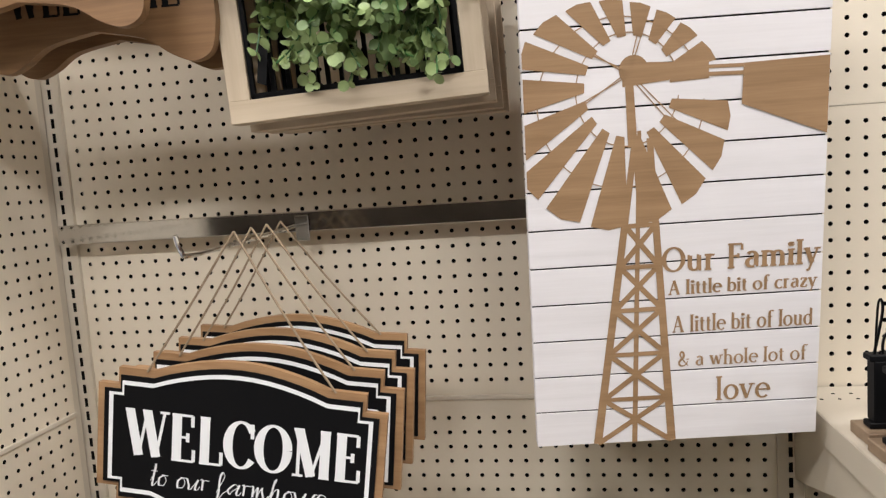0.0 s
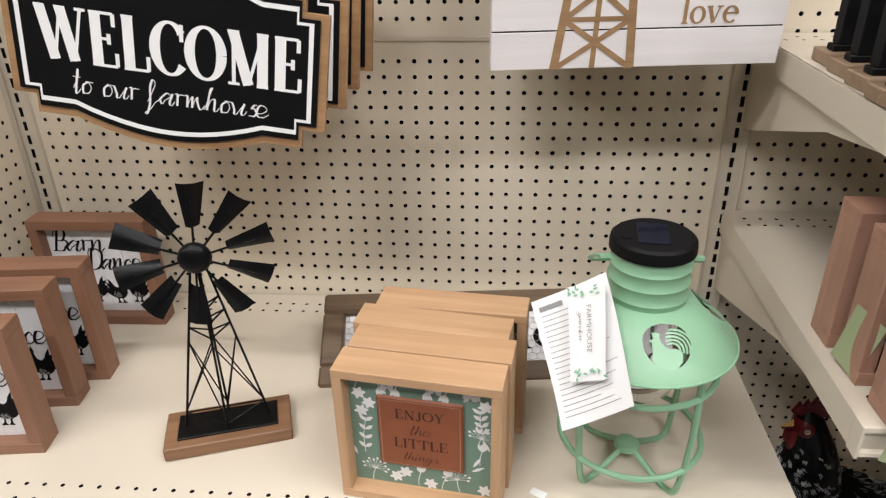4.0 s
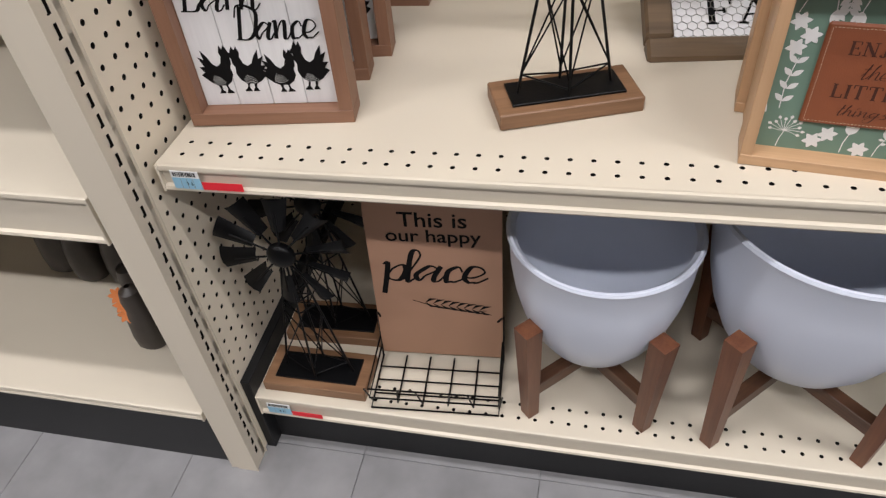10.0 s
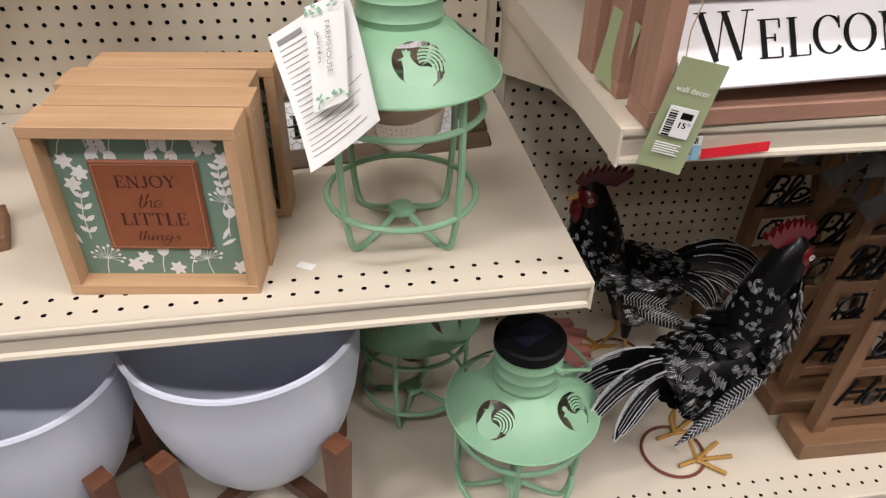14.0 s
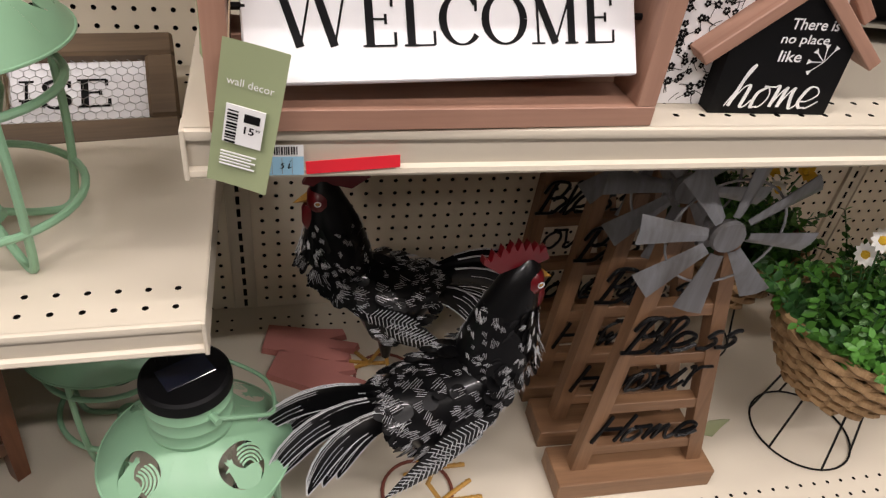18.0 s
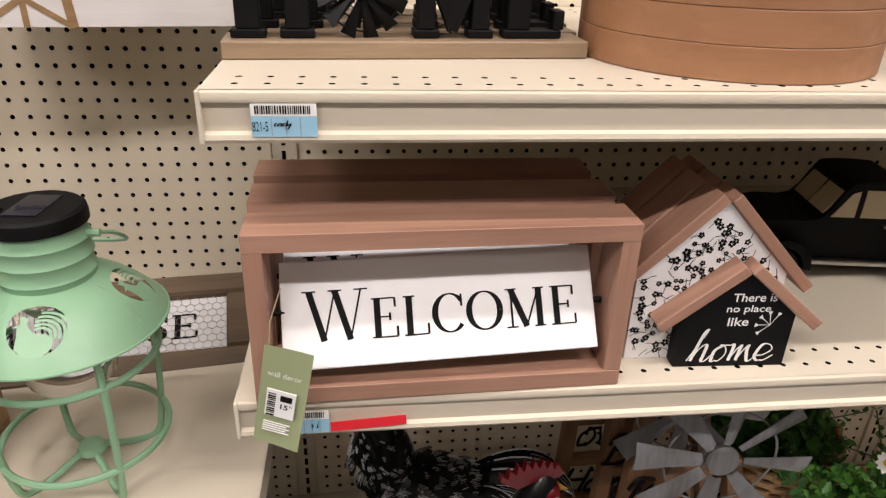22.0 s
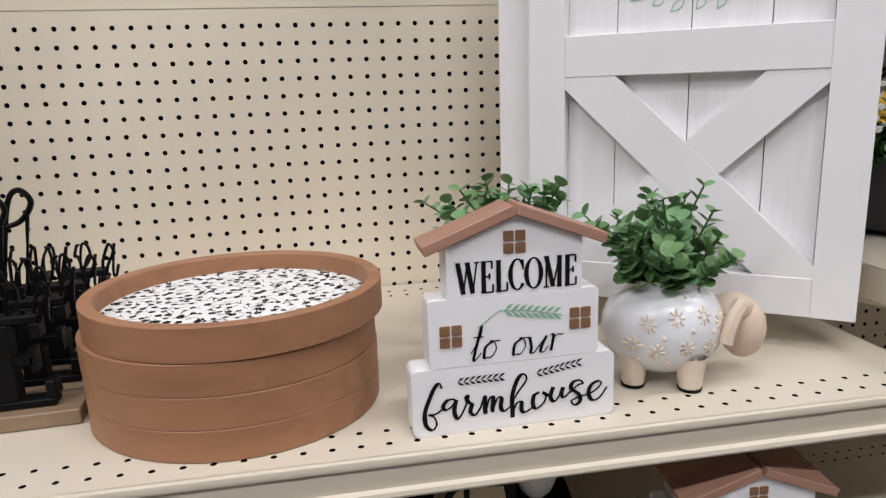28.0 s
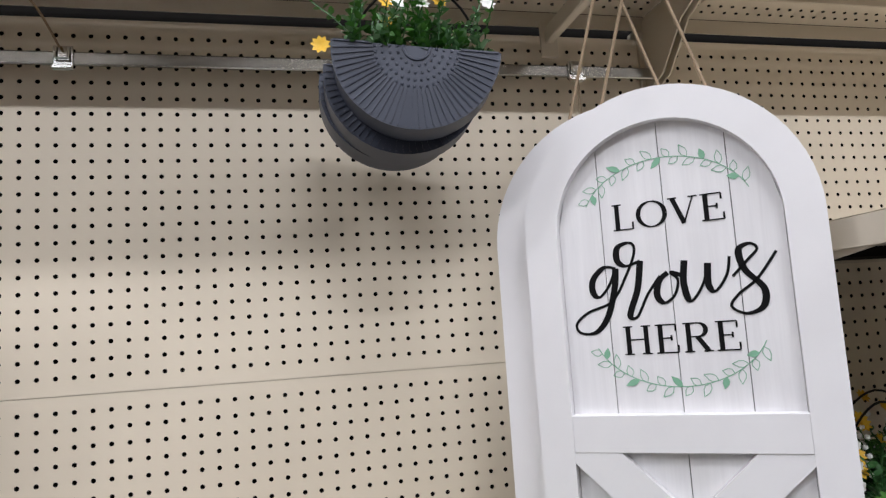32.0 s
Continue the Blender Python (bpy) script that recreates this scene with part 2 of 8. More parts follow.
GLOVE = material("faded_red_cloth", (0.52, 0.20, 0.17), 0.85, spots=0.1, scale=40, bump=0.2)
SOLAR = material("solar_cell", (0.008, 0.01, 0.02), 0.15, coat=0.5)
GLASSM = bpy.data.materials.new("clear_glass")
GLASSM.use_nodes = True
_g = GLASSM.node_tree.nodes["Principled BSDF"]
_g.inputs["Transmission Weight"].default_value, _g.inputs["Roughness"].default_value, _g.inputs["IOR"].default_value = 1.0, 0.05, 1.45
RED = material("red_sticker", (0.75, 0.015, 0.03), 0.5, spots=0.02)
BLUE = material("blue_label", (0.28, 0.52, 0.68), 0.6, spots=0.04)
WREATH = material("green_print", (0.22, 0.45, 0.30), 0.6)
CREAMWIN = material("cream_window", (0.55, 0.45, 0.30), 0.5)
LAMPGLOW = material("lamp_diffuser", (0.9, 0.9, 0.88), 0.6, emission=(1.0, 0.95, 0.88, 9.0))
CEILW = material("ceiling_board", (0.5, 0.49, 0.47), 0.8, spots=0.06, scale=3)
SHOPWALL = material("shop_wall", (0.34, 0.30, 0.25), 0.7, spots=0.15, scale=2)
# colour of the unseen opposite run, set for reflections and bounced light
OPPOSITE = material("opposite_stand_in", (0.12, 0.10, 0.085), 0.7, spots=0.7, scale=7)
STATUE = material("bronze_resin", (0.05, 0.04, 0.033), 0.45, spots=0.5, scale=30, bump=0.2, bump_scale=60)


# ---- mesh tools ----
class Geo:
    """Collects vertices and faces of one mesh."""

    def __init__(self):
        self.v, self.f, self.lift, self.dark = [], [], 0.0, []

    def weld(self):
        """Joins corners that lie in one place."""
        seen, keep, where = {}, [], []
        for p in self.v:
            key = (round(p[0] * 1e5), round(p[1] * 1e5), round(p[2] * 1e5))
            if key not in seen:
                seen[key] = len(keep)
                keep.append(p)
            where.append(seen[key])
        self.v, self.f = keep, [tuple(where[i] for i in f) for f in self.f]
        return self

    def add(self, verts, faces, m=None):
        k = len(self.v)
        self.v += [tuple(m @ Vector(p)) if m else tuple(p) for p in verts]
        self.f += [tuple(i + k for i in f) for f in faces]
        return self

    def box(self, x0, x1, y0, y1, z0, z1, c=0.0, m=None):
        """A block with its edges cut by c."""
        if c <= 0:
            v = [(x, y, z) for z in (z0, z1) for y in (y0, y1) for x in (x0, x1)]
            return self.add(v, [(0, 2, 3, 1), (4, 5, 7, 6), (0, 1, 5, 4), (2, 6, 7, 3), (0, 4, 6, 2), (1, 3, 7, 5)], m)
        lo, hi, v, index = (x0, y0, z0), (x1, y1, z1), [], {}
        for sx in (0, 1):
            for sy in (0, 1):
                for sz in (0, 1):
                    s = (sx, sy, sz)
                    for a in range(3):
                        p = []
                        for k in range(3):
                            e = hi[k] if s[k] else lo[k]
                            p.append(e if k == a else e + (-c if s[k] else c))
                        index[s, a] = len(v)
                        v.append(tuple(p))
        f = []
        for a in range(3):
            b, d = (a + 1) % 3, (a + 2) % 3
            for side in (0, 1):
                ring = []
                for u, w in ((0, 0), (1, 0), (1, 1), (0, 1)):
                    s = [0, 0, 0]
                    s[a], s[b], s[d] = side, u, w
                    ring.append(index[tuple(s), a])
                f.append(tuple(ring if side else ring[::-1]))
            for u in (0, 1):
                for w in (0, 1):
                    s0, s1 = [0, 0, 0], [0, 0, 0]
                    s0[a], s1[a] = 0, 1
                    s0[b] = s1[b] = u
                    s0[d] = s1[d] = w
                    ring = [index[tuple(s0), b], index[tuple(s1), b], index[tuple(s1), d], index[tuple(s0), d]]
                    f.append(tuple(ring if u != w else ring[::-1]))
        for sx in (0, 1):
            for sy in (0, 1):
                for sz in (0, 1):
                    ring = [index[(sx, sy, sz), a] for a in range(3)]
                    f.append(tuple(ring if (sx + sy + sz) % 2 else ring[::-1]))
        return self.add(v, f, m)

    def prism(self, outline, y0, y1, m=None, inset=0.0):
        """An outline of (x, z) points, given depth from y0 (front) to y1."""
        n = len(outline)
        area = sum(outline[i][0] * outline[(i + 1) % n][1] - outline[(i + 1) % n][0] * outline[i][1] for i in range(n))
        o = list(outline) if area > 0 else list(outline)[::-1]
        v = [(x, y0, z) for x, z in o] + [(x, y1, z) for x, z in o]
        f = [tuple(range(n)), tuple(range(2 * n - 1, n - 1, -1))] + [(i, i + n, (i + 1) % n + n, (i + 1) % n) for i in range(n)]
        return self.add(v, f, m)

    def tube(self, pts, r, n=6, closed=False, m=None, r1=None):
        """A round bar along a line of points."""
        pts = [Vector(p) for p in pts]
        k = len(pts)
        v, f, up = [], [], None
        for i, p in enumerate(pts):
            a, b = pts[i - 1] if i or closed else p, pts[(i + 1) % k] if i < k - 1 or closed else p
            d = (b - a).normalized()
            if up is None:
                up = d.orthogonal().normalized()
            up = (up - d * up.dot(d)).normalized()
            s = d.cross(up)
            rr = r if r1 is None else r + (r1 - r) * i / max(1, k - 1)
            v += [p + (up * math.cos(t) + s * math.sin(t)) * rr for t in [2 * math.pi * j / n for j in range(n)]]
        for i in range(k if closed else k - 1):
            a, b = i * n, (i + 1) % k * n
            f += [(a + j, a + (j + 1) % n, b + (j + 1) % n, b + j) for j in range(n)]
        if not closed:
            f += [tuple(range(n))[::-1], tuple(range((k - 1) * n, k * n))]
        return self.add(v, f, m)

    def lathe(self, profile, n=32, m=None, sx=1.0, sy=1.0, arc=1.0, z0=0.0):
        """(radius, z) points turned round the upright axis."""
        v, f, k = [], [], len(profile)
        cols = n if arc >= 1 else n + 1
        for j in range(cols):
            a = 2 * math.pi * arc * j / n
            v += [(r * math.cos(a) * sx, r * math.sin(a) * sy, z + z0) for r, z in profile]
        for j in range(n):
            a, b = j * k, (j + 1) % cols * k
            f += [(a + i, b + i, b + i + 1, a + i + 1) for i in range(k - 1)]
        return self.add(v, f, m)

    def ball(self, c, r, n=12, sx=1, sy=1, sz=1):
        prof = [(r * math.sin(math.pi * i / (n // 2)), -r * math.cos(math.pi * i / (n // 2)) * sz) for i in range(n // 2 + 1)]
        return self.lathe(prof, n, Matrix.Translation(c), sx, sy)

    def ribbon(self, pts, widths, y):
        """A flat stroke in the upright plane at depth y, facing the front."""
        self.lift = (self.lift + 0.00003) % 0.0006
        y, v, k = y - self.lift, [], len(pts)
        for i in range(k):
            a, b = pts[max(0, i - 1)], pts[min(k - 1, i + 1)]
            dx, dz = b[0] - a[0], b[1] - a[1]
            s = math.hypot(dx, dz) or 1
            w = widths[i] / 2
            v += [(pts[i][0] + dz / s * w, y, pts[i][1] - dx / s * w), (pts[i][0] - dz / s * w, y, pts[i][1] + dx / s * w)]
        return self.add(v, [(2 * i, 2 * i + 2, 2 * i + 3, 2 * i + 1) for i in range(k - 1)])

    def mesh(self, name, mat, angle=35):
        me = bpy.data.meshes.new(name)
        me.from_pydata(self.v, [], self.f)
        me.polygons.foreach_set("use_smooth", [True] * len(me.polygons))
        me.set_sharp_from_angle(angle=radians(angle))
        me.materials.append(mat)
        # faces listed in dark take the near-black shade colour
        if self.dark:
            me.materials.append(PAINTED_SHADE)
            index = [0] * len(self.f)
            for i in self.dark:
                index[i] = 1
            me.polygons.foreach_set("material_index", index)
        return me


def thing(name, m, label, category, group=""):
    ob = new(name)
    ob.empty_display_size = 0.05
    ob.matrix_world = m
    return tagged(ob, label, category, group)


def part(name, geo, mat, parent=None, label="", m=None, angle=35):
    ob = new(name, geo.mesh(name, mat, angle) if isinstance(geo, Geo) else geo)
    if parent:
        ob.parent = parent
    if m is not None:
        ob.matrix_local = m
    loose = ("stems", "foliage", "print", "bloom", "leafage", "stemwork", "chicken_wire", "wording", "stitching")
    return tagged(ob, label, kind="stuff" if name.endswith(loose) else "")


def solid(name, geo, mat, m, label, category, group="", kind="", angle=35):
    ob = new(name, geo.mesh(name, mat, angle))
    ob.matrix_world = m
    return tagged(ob, label, category, group, kind)


def smooth_line(pts, steps=6, closed=False):
    out, k = [], len(pts)
    for i in range(k if closed else k - 1):
        g = lambda j: Vector(pts[j % k] if closed else pts[min(k - 1, max(0, j))])
        a, b, c, d = g(i - 1), g(i), g(i + 1), g(i + 2)
        for s in range(steps):
            t = s / steps
            out.append(0.5 * ((2 * b) + (c - a) * t + (2 * a - 5 * b + 4 * c - d) * t * t + (3 * b - a - 3 * c + d) * t ** 3))
    if not closed:
        out.append(Vector(pts[-1]))
    return [tuple(p) for p in out]


def arc(cx, cz, r, a0, a1, n=16, rz=None):
    return [(cx + r * math.cos(radians(a0 + (a1 - a0) * i / n)), cz + (rz or r) * math.sin(radians(a0 + (a1 - a0) * i / n))) for i in range(n + 1)]


# ---- lettering ----
SCRIPT = {
    "a": "55 36 15 04 13 24 45 56|56 44 43 53 64", "b": "04 38 29 14 13 33 44 35 25 45 55", "c": "45 36 15 13 23 33 54",
    "d": "55 36 15 13 23 44 55|69 54 53 64", "e": "04 24 45 36 16 04 13 23 33 54", "f": "03 26 38 29 17 13 00 -10 11 33 54",
    "g": "55 36 15 14 23 44 56|56 43 31 20 00 -11 13 34 64", "h": "03 27 39 28 13|13 25 36 46 44 43 53 64", "i": "03 15 16 13 23 34|17 28",
    "k": "03 27 39 28 13|45 36 25 14 35 43 53 64", "l": "03 26 38 29 18 13 23 34", "m": "06 16 13|13 25 36 35 33|33 45 56 55 63 73 84",
    "n": "06 16 13|13 25 36 46 44 43 53 64", "o": "36 15 13 23 33 44 45 36 26 46 56", "p": "06 16 10|13 25 46 55 43 23 14", "r": "06 16 13|13 15 26 36 46",
    "s": "46 36 25 35 44 33 23 13", "t": "04 27 29 13 23 34|07 37", "u": "06 14 13 23 34 56|56 44 43 53 64", "v": "06 16 13 23 35 46 56",
    "w": "06 15 13 23 34 36|36 34 43 53 65 66 76", "y": "06 15 14 24 45 56|56 43 31 20 00 -11 13 44 64",
    "H": "29 13|79 63|26 66", "B": "29 13|07 19 49 58 46 26|36 56 65 54 43 13 03", "D": "29 13|07 19 49 78 76 64 43 13 03", " ": "",
}
ROMAN = {
    # S stem (x z0 z1), T thin stem, B bare stem, h hairline (x0 x1 z), v tick (x z0 z1), D heavy diagonal, d fine diagonal, O bowl (cx cz rx rz a0 a1), s serif (x z)
    "A": ".78;d .10 0 .38 1;D .38 1 .66 0;h .20 .54 .33;s .10 0;s .66 0", "C": ".72;O .40 .5 .34 .5 38 322;v .67 .66 .98", "E": ".66;S .16 0 1;h .16 .56 1;v .56 .76 1;h .16 .44 .52;v .44 .42 .62;h .16 .60 0;v .60 0 .26",
    "F": ".62;S .16 0 1;h .16 .56 1;v .56 .74 1;h .16 .42 .50;v .42 .40 .60", "H": ".80;S .16 0 1;S .64 0 1;h .16 .64 .52", "I": ".32;S .16 0 1", "J": ".46;B .32 .2 1;s .32 1;O .19 .2 .13 .2 0 -165",
    "L": ".62;S .16 0 1;h .16 .58 0;v .58 0 .28", "M": ".98;T .15 0 1;D .15 1 .48 0;d .48 0 .80 1;S .80 0 1", "N": ".82;T .14 0 1;D .14 1 .66 0;T .66 0 1", "O": ".84;O .42 .5 .36 .5 0 360",
    "R": ".76;S .16 0 1;h .16 .40 1;O .40 .76 .20 .24 90 -90;h .16 .40 .52;D .38 .52 .64 0;s .64 0", "S": ".58;P .52 .84 .42 .98 .26 1 .12 .88 .12 .72 .26 .58 .40 .46 .50 .32 .49 .12 .34 0 .18 .03 .08 .20;v .53 .72 .98;v .07 0 .28",
    "T": ".72;S .36 0 1;h .05 .67 1;v .05 .76 1;v .67 .76 1", "U": ".76;B .16 .3 1;s .16 1;O .38 .3 .22 .3 180 360;T .60 .3 1", "V": ".74;D .10 1 .37 0;d .37 0 .64 1;s .10 1;s .64 1",
    "W": "1.10;D .10 1 .34 0;d .34 0 .55 1;D .55 1 .79 0;d .79 0 1.00 1;s .10 1;s .55 1;s 1.00 1", "Y": ".74;D .10 1 .37 .46;d .64 1 .37 .46;B .37 0 .48;s .37 0;s .10 1;s .64 1",
    "a": ".54;O .25 .18 .17 .18 70 300;B .42 .04 .46;O .26 .44 .16 .19 0 150;h .42 .50 .02", "b": ".60;B .13 0 1;h .04 .13 1;O .32 .31 .22 .31 150 -150", "c": ".52;O .31 .31 .24 .31 50 315", "d": ".60;O .28 .31 .22 .31 30 330;B .48 0 1;h .38 .48 1;h .48 .56 0",
    "e": ".55;O .31 .31 .24 .31 0 315;h .08 .54 .36", "f": ".38;B .17 0 .84;s .17 0;O .31 .84 .14 .16 180 40;h .05 .34 .62", "h": ".62;S .13 0 1;O .30 .40 .18 .22 170 0;B .48 0 .40;s .48 0", "i": ".26;S .13 0 .62;O .13 .86 .04 .05 0 360",
    "l": ".26;S .13 0 1", "m": ".92;S .13 0 .62;O .29 .40 .17 .21 170 0;B .46 0 .40;s .46 0;O .62 .40 .17 .21 170 0;B .79 0 .40;s .79 0", "o": ".60;O .30 .31 .24 .31 0 360", "r": ".44;S .13 0 .62;O .29 .42 .15 .19 170 60",
    "t": ".36;B .16 .12 .84;O .27 .12 .11 .12 180 300;h .03 .32 .62", "u": ".62;B .13 .2 .62;h .04 .13 .62;O .30 .2 .17 .2 180 360;B .47 0 .62;h .38 .47 .62;h .47 .56 0", "v": ".56;D .08 .62 .28 0;d .28 0 .48 .62;s .08 .62;s .48 .62",
    "w": ".82;D .08 .62 .25 0;d .25 0 .40 .62;D .40 .62 .57 0;d .57 0 .72 .62;s .08 .62;s .72 .62", "y": ".56;D .08 .62 .29 0;d .48 .62 .18 -.30;h .08 .18 -.30;s .08 .62;s .48 .62", "z": ".50;h .08 .44 .62;D .44 .62 .06 0;h .06 .44 0;v .44 0 .14;v .08 .50 .62",
    "&": ".80;P .70 .34 .60 .14 .44 .02 .24 .02 .12 .18 .18 .36 .34 .52 .44 .70 .40 .92 .28 .98 .20 .84 .24 .66 .44 .34 .70 .02;h .60 .78 .46", " ": ".28",
}


def strokes(text, table, gap):
    out, x = [], 0.0
    for ch in text:
        code = table[ch]
        wide = 0
        for s in code.split("|") if code else ():
            pts = []
            for tok in s.split():
                neg = tok[0] == "-"
                tok = tok[1:] if neg else tok
                px = int(tok[0], 16) * (-1 if neg else 1)
                wide = max(wide, px)
                pts.append((x + px, int(tok[1], 16)))
            out.append(pts)
        x += (wide + gap) if code else 3.5
    return out


def fitted(lines, cx, cz, w, h):
    xs, zs = [p[0] for s in lines for p in s], [p[1] for s in lines for p in s]
    x0, x1, z0, z1 = min(xs), max(xs), min(zs), max(zs)
    return [[(cx + ((x - x0) / (x1 - x0) - 0.5) * w, cz + ((z - z0) / (z1 - z0) - 0.5) * h) for x, z in s] for s in lines]


def write_script(text, cx, cz, w, h, y, thick, geo=None, slant=0.25):
    """Brush handwriting: thick down strokes, thin up strokes."""
    geo = geo or Geo()
    lines = [[(x + slant * z, z) for x, z in s] for s in strokes(text, SCRIPT, -0.35 if " " not in text else 0)]
    for s in fitted(lines, cx, cz, w, h):
        pts = [(p[0], p[1]) for p in smooth_line([(x, z, 0) for x, z in s], 6)]
        ws = []
        for i in range(len(pts)):
            a, b = pts[max(0, i - 1)], pts[min(len(pts) - 1, i + 1)]
            d = math.hypot(b[0] - a[0], b[1] - a[1]) or 1
            down = max(0.0, (a[1] - b[1]) / d)
            ws.append(thick * (0.38 + 0.62 * down))
        geo.ribbon(pts, ws, y)
    return geo


def roman_strokes(text, gap=0.06):
    """Strokes of a roman text: (points, weights from 0, fine, to 1, heavy)."""
    out, x = [], 0.0
    for ch in text:
        ops = ROMAN[ch].split(";")
        for op in ops[1:]:
            k, *n = op.split()
            n = [float(q) for q in n]
            if k in "STB":
                f = 0.12 if k == "T" else 1
                out.append(([(x + n[0], n[1]), (x + n[0], n[2])], [f, f]))
                if k != "B":
                    for z in n[1:]:
                        out.append(([(x + n[0] - 0.13, z), (x + n[0] + 0.13, z)], [0, 0]))
            elif k == "s":
                out.append(([(x + n[0] - 0.12, n[1]), (x + n[0] + 0.12, n[1])], [0, 0]))
            elif k == "h":
                out.append(([(x + n[0], n[2]), (x + n[1], n[2])], [0, 0]))
            elif k == "v":
                out.append(([(x + n[0], n[1]), (x + n[0], n[2])], [0.15, 0.15]))
            elif k in "Dd":
                out.append(([(x + n[0], n[1]), (x + n[2], n[3])], [1, 1] if k == "D" else [0.05, 0.05]))
            elif k == "O":
                a = [radians(n[4] + (n[5] - n[4]) * i / 28) for i in range(29)]
                out.append(([(x + n[0] + n[2] * math.cos(q), n[1] + n[3] * math.sin(q)) for q in a], [abs(math.cos(q)) ** 1.6 for q in a]))
            elif k == "P":
                pts = smooth_line([(x + n[i], n[i + 1], 0) for i in range(0, len(n), 2)], 4)
                m = len(pts) - 1
                out.append(([(p[0], p[1]) for p in pts], [abs(math.sin(math.pi * i / m)) ** 1.5 for i in range(m + 1)]))
        x += float(ops[0]) + gap
    return out


def write_serif(text, cx, cz, w, h, y, thick, thin, geo=None, small=1.0):
    """Roman lettering: heavy stems, fine serifs and cross strokes. small: the height of all letters but the first."""
    geo = geo or Geo()
    lines = roman_strokes(text)
    if small < 1:
        first = len(roman_strokes(text[0]))
        shift = float(ROMAN[text[0]].split(";")[0])
        lines = lines[:first] + [([(shift + (x - shift) * small, z * small) for x, z in s], f) for s, f in lines[first:]]
    for pts, (s, f) in zip(fitted([s for s, f in lines], cx, cz, w, h), lines):
        geo.ribbon(pts, [thin + (thick - thin) * q for q in f], y)
    return geo


def print_text(text, cx, cz, w, h, y, bold=0.0, shear=0.0):
    """A line of type in the upright plane at depth y, fitted to a width and height."""
    cu = bpy.data.curves.new("type", "FONT")
    cu.body, cu.shear, cu.offset = text, shear, bold
    cu.resolution_u = 3
    ob = new("type", cu)
    me = bpy.data.meshes.new_from_object(ob.evaluated_get(bpy.context.evaluated_depsgraph_get()))
    co = np.empty(len(me.vertices) * 3)
    me.vertices.foreach_get("co", co)
    co = co.reshape(-1, 3)
    lo, hi = co.min(0), co.max(0)
    faces = [tuple(p.vertices)for p in me.polygons]
    bpy.data.objects.remove(ob)
    bpy.data.curves.remove(cu)
    g = Geo()
    g.v = [(cx + ((x - lo[0]) / (hi[0] - lo[0]) - 0.5) * w, y, cz + ((z - lo[1]) / (hi[1] - lo[1]) - 0.5) * h) for x, z, _ in co]
    g.f = faces
    bpy.data.meshes.remove(me)
    return g


def leaf_shape(geo, m, length, width, fold=0.25):
    """One small leaf, folded along its rib: pointed, or round where it is nearly as wide as long."""
    l, w = length, width / 2
    if width > 0.8 * length:
        ring = [(w * math.sin(radians(a)), l * (0.5 - 0.5 * math.cos(radians(a))), fold * w * abs(math.sin(radians(a)))) for a in range(0, 360, 40)]
        geo.add(ring + [(0, l * 0.5, 0)], [(i, (i + 1) % 9, 9) for i in range(9)], m)
        return
    geo.add([(0, 0, 0), (w, l * 0.35, fold * w), (w * 0.8, l * 0.7, fold * w), (0, l, 0), (-w * 0.8, l * 0.7, fold * w), (-w, l * 0.35, fold * w), (0, l * 0.5, 0)],
            [(0, 1, 6), (1, 2, 6), (2, 3, 6), (3, 4, 6), (4, 5, 6), (5, 0, 6)], m)


def sprig(leaves, stems, base, way, length, size, rng, wide=0.85, pairs=6):
    """A stem with pairs of leaves that grow smaller to its tip."""
    base, way = Vector(base), Vector(way).normalized()
    side = way.orthogonal().normalized()
    bend = Vector((rng.uniform(-1, 1), rng.uniform(-1, 1), rng.uniform(-0.6, 0.3))) * length * 0.35
    pts = [base + way * length * s + bend * s * s for s in (0, 0.33, 0.66, 1)]
    stems.tube(pts, 0.0012, 4)
    for k in range(pairs):
        s = 0.15 + 0.85 * k / (pairs - 1)
        p = base + way * length * s + bend * s * s
        turn = rng.uniform(0, 360)
        for h in (0, 180):
            q = (Matrix.Rotation(radians(turn + h), 3, way) @ side + way * rng.uniform(0.2, 0.9)).normalized()
            nrm = way.lerp(Vector((rng.uniform(-1, 1), rng.uniform(-1, 1), 1)), 0.4).normalized()
            x = q.cross(nrm).normalized()
            z = x.cross(q)
            m = Matrix((( x[0], q[0], z[0], p[0]), (x[1], q[1], z[1], p[1]), (x[2], q[2], z[2], p[2]), (0, 0, 0, 1)))
            l = size * (1 - 0.45 * s) * rng.uniform(0.75, 1.15)
            leaf_shape(leaves, m, l, l * wide)


def blossom(geo, c, r, petals, face=(0, -1, 0.4), rng=random):
    """A ring of petals round a point."""
    n = Vector(face).normalized()
    u = n.orthogonal().normalized()
    w = n.cross(u)
    for k in range(petals):
        a = 2 * math.pi * k / petals + rng.uniform(-0.1, 0.1)
        q = u * math.cos(a) + w * math.sin(a) + n * 0.25
        q.normalize()
        x = q.cross(n).normalized()
        z = x.cross(q)
        m = Matrix(((x[0], q[0], z[0], c[0]), (x[1], q[1], z[1], c[1]), (x[2], q[2], z[2], c[2]), (0, 0, 0, 1)))
        leaf_shape(geo, m, r, r * 0.55, 0.15)


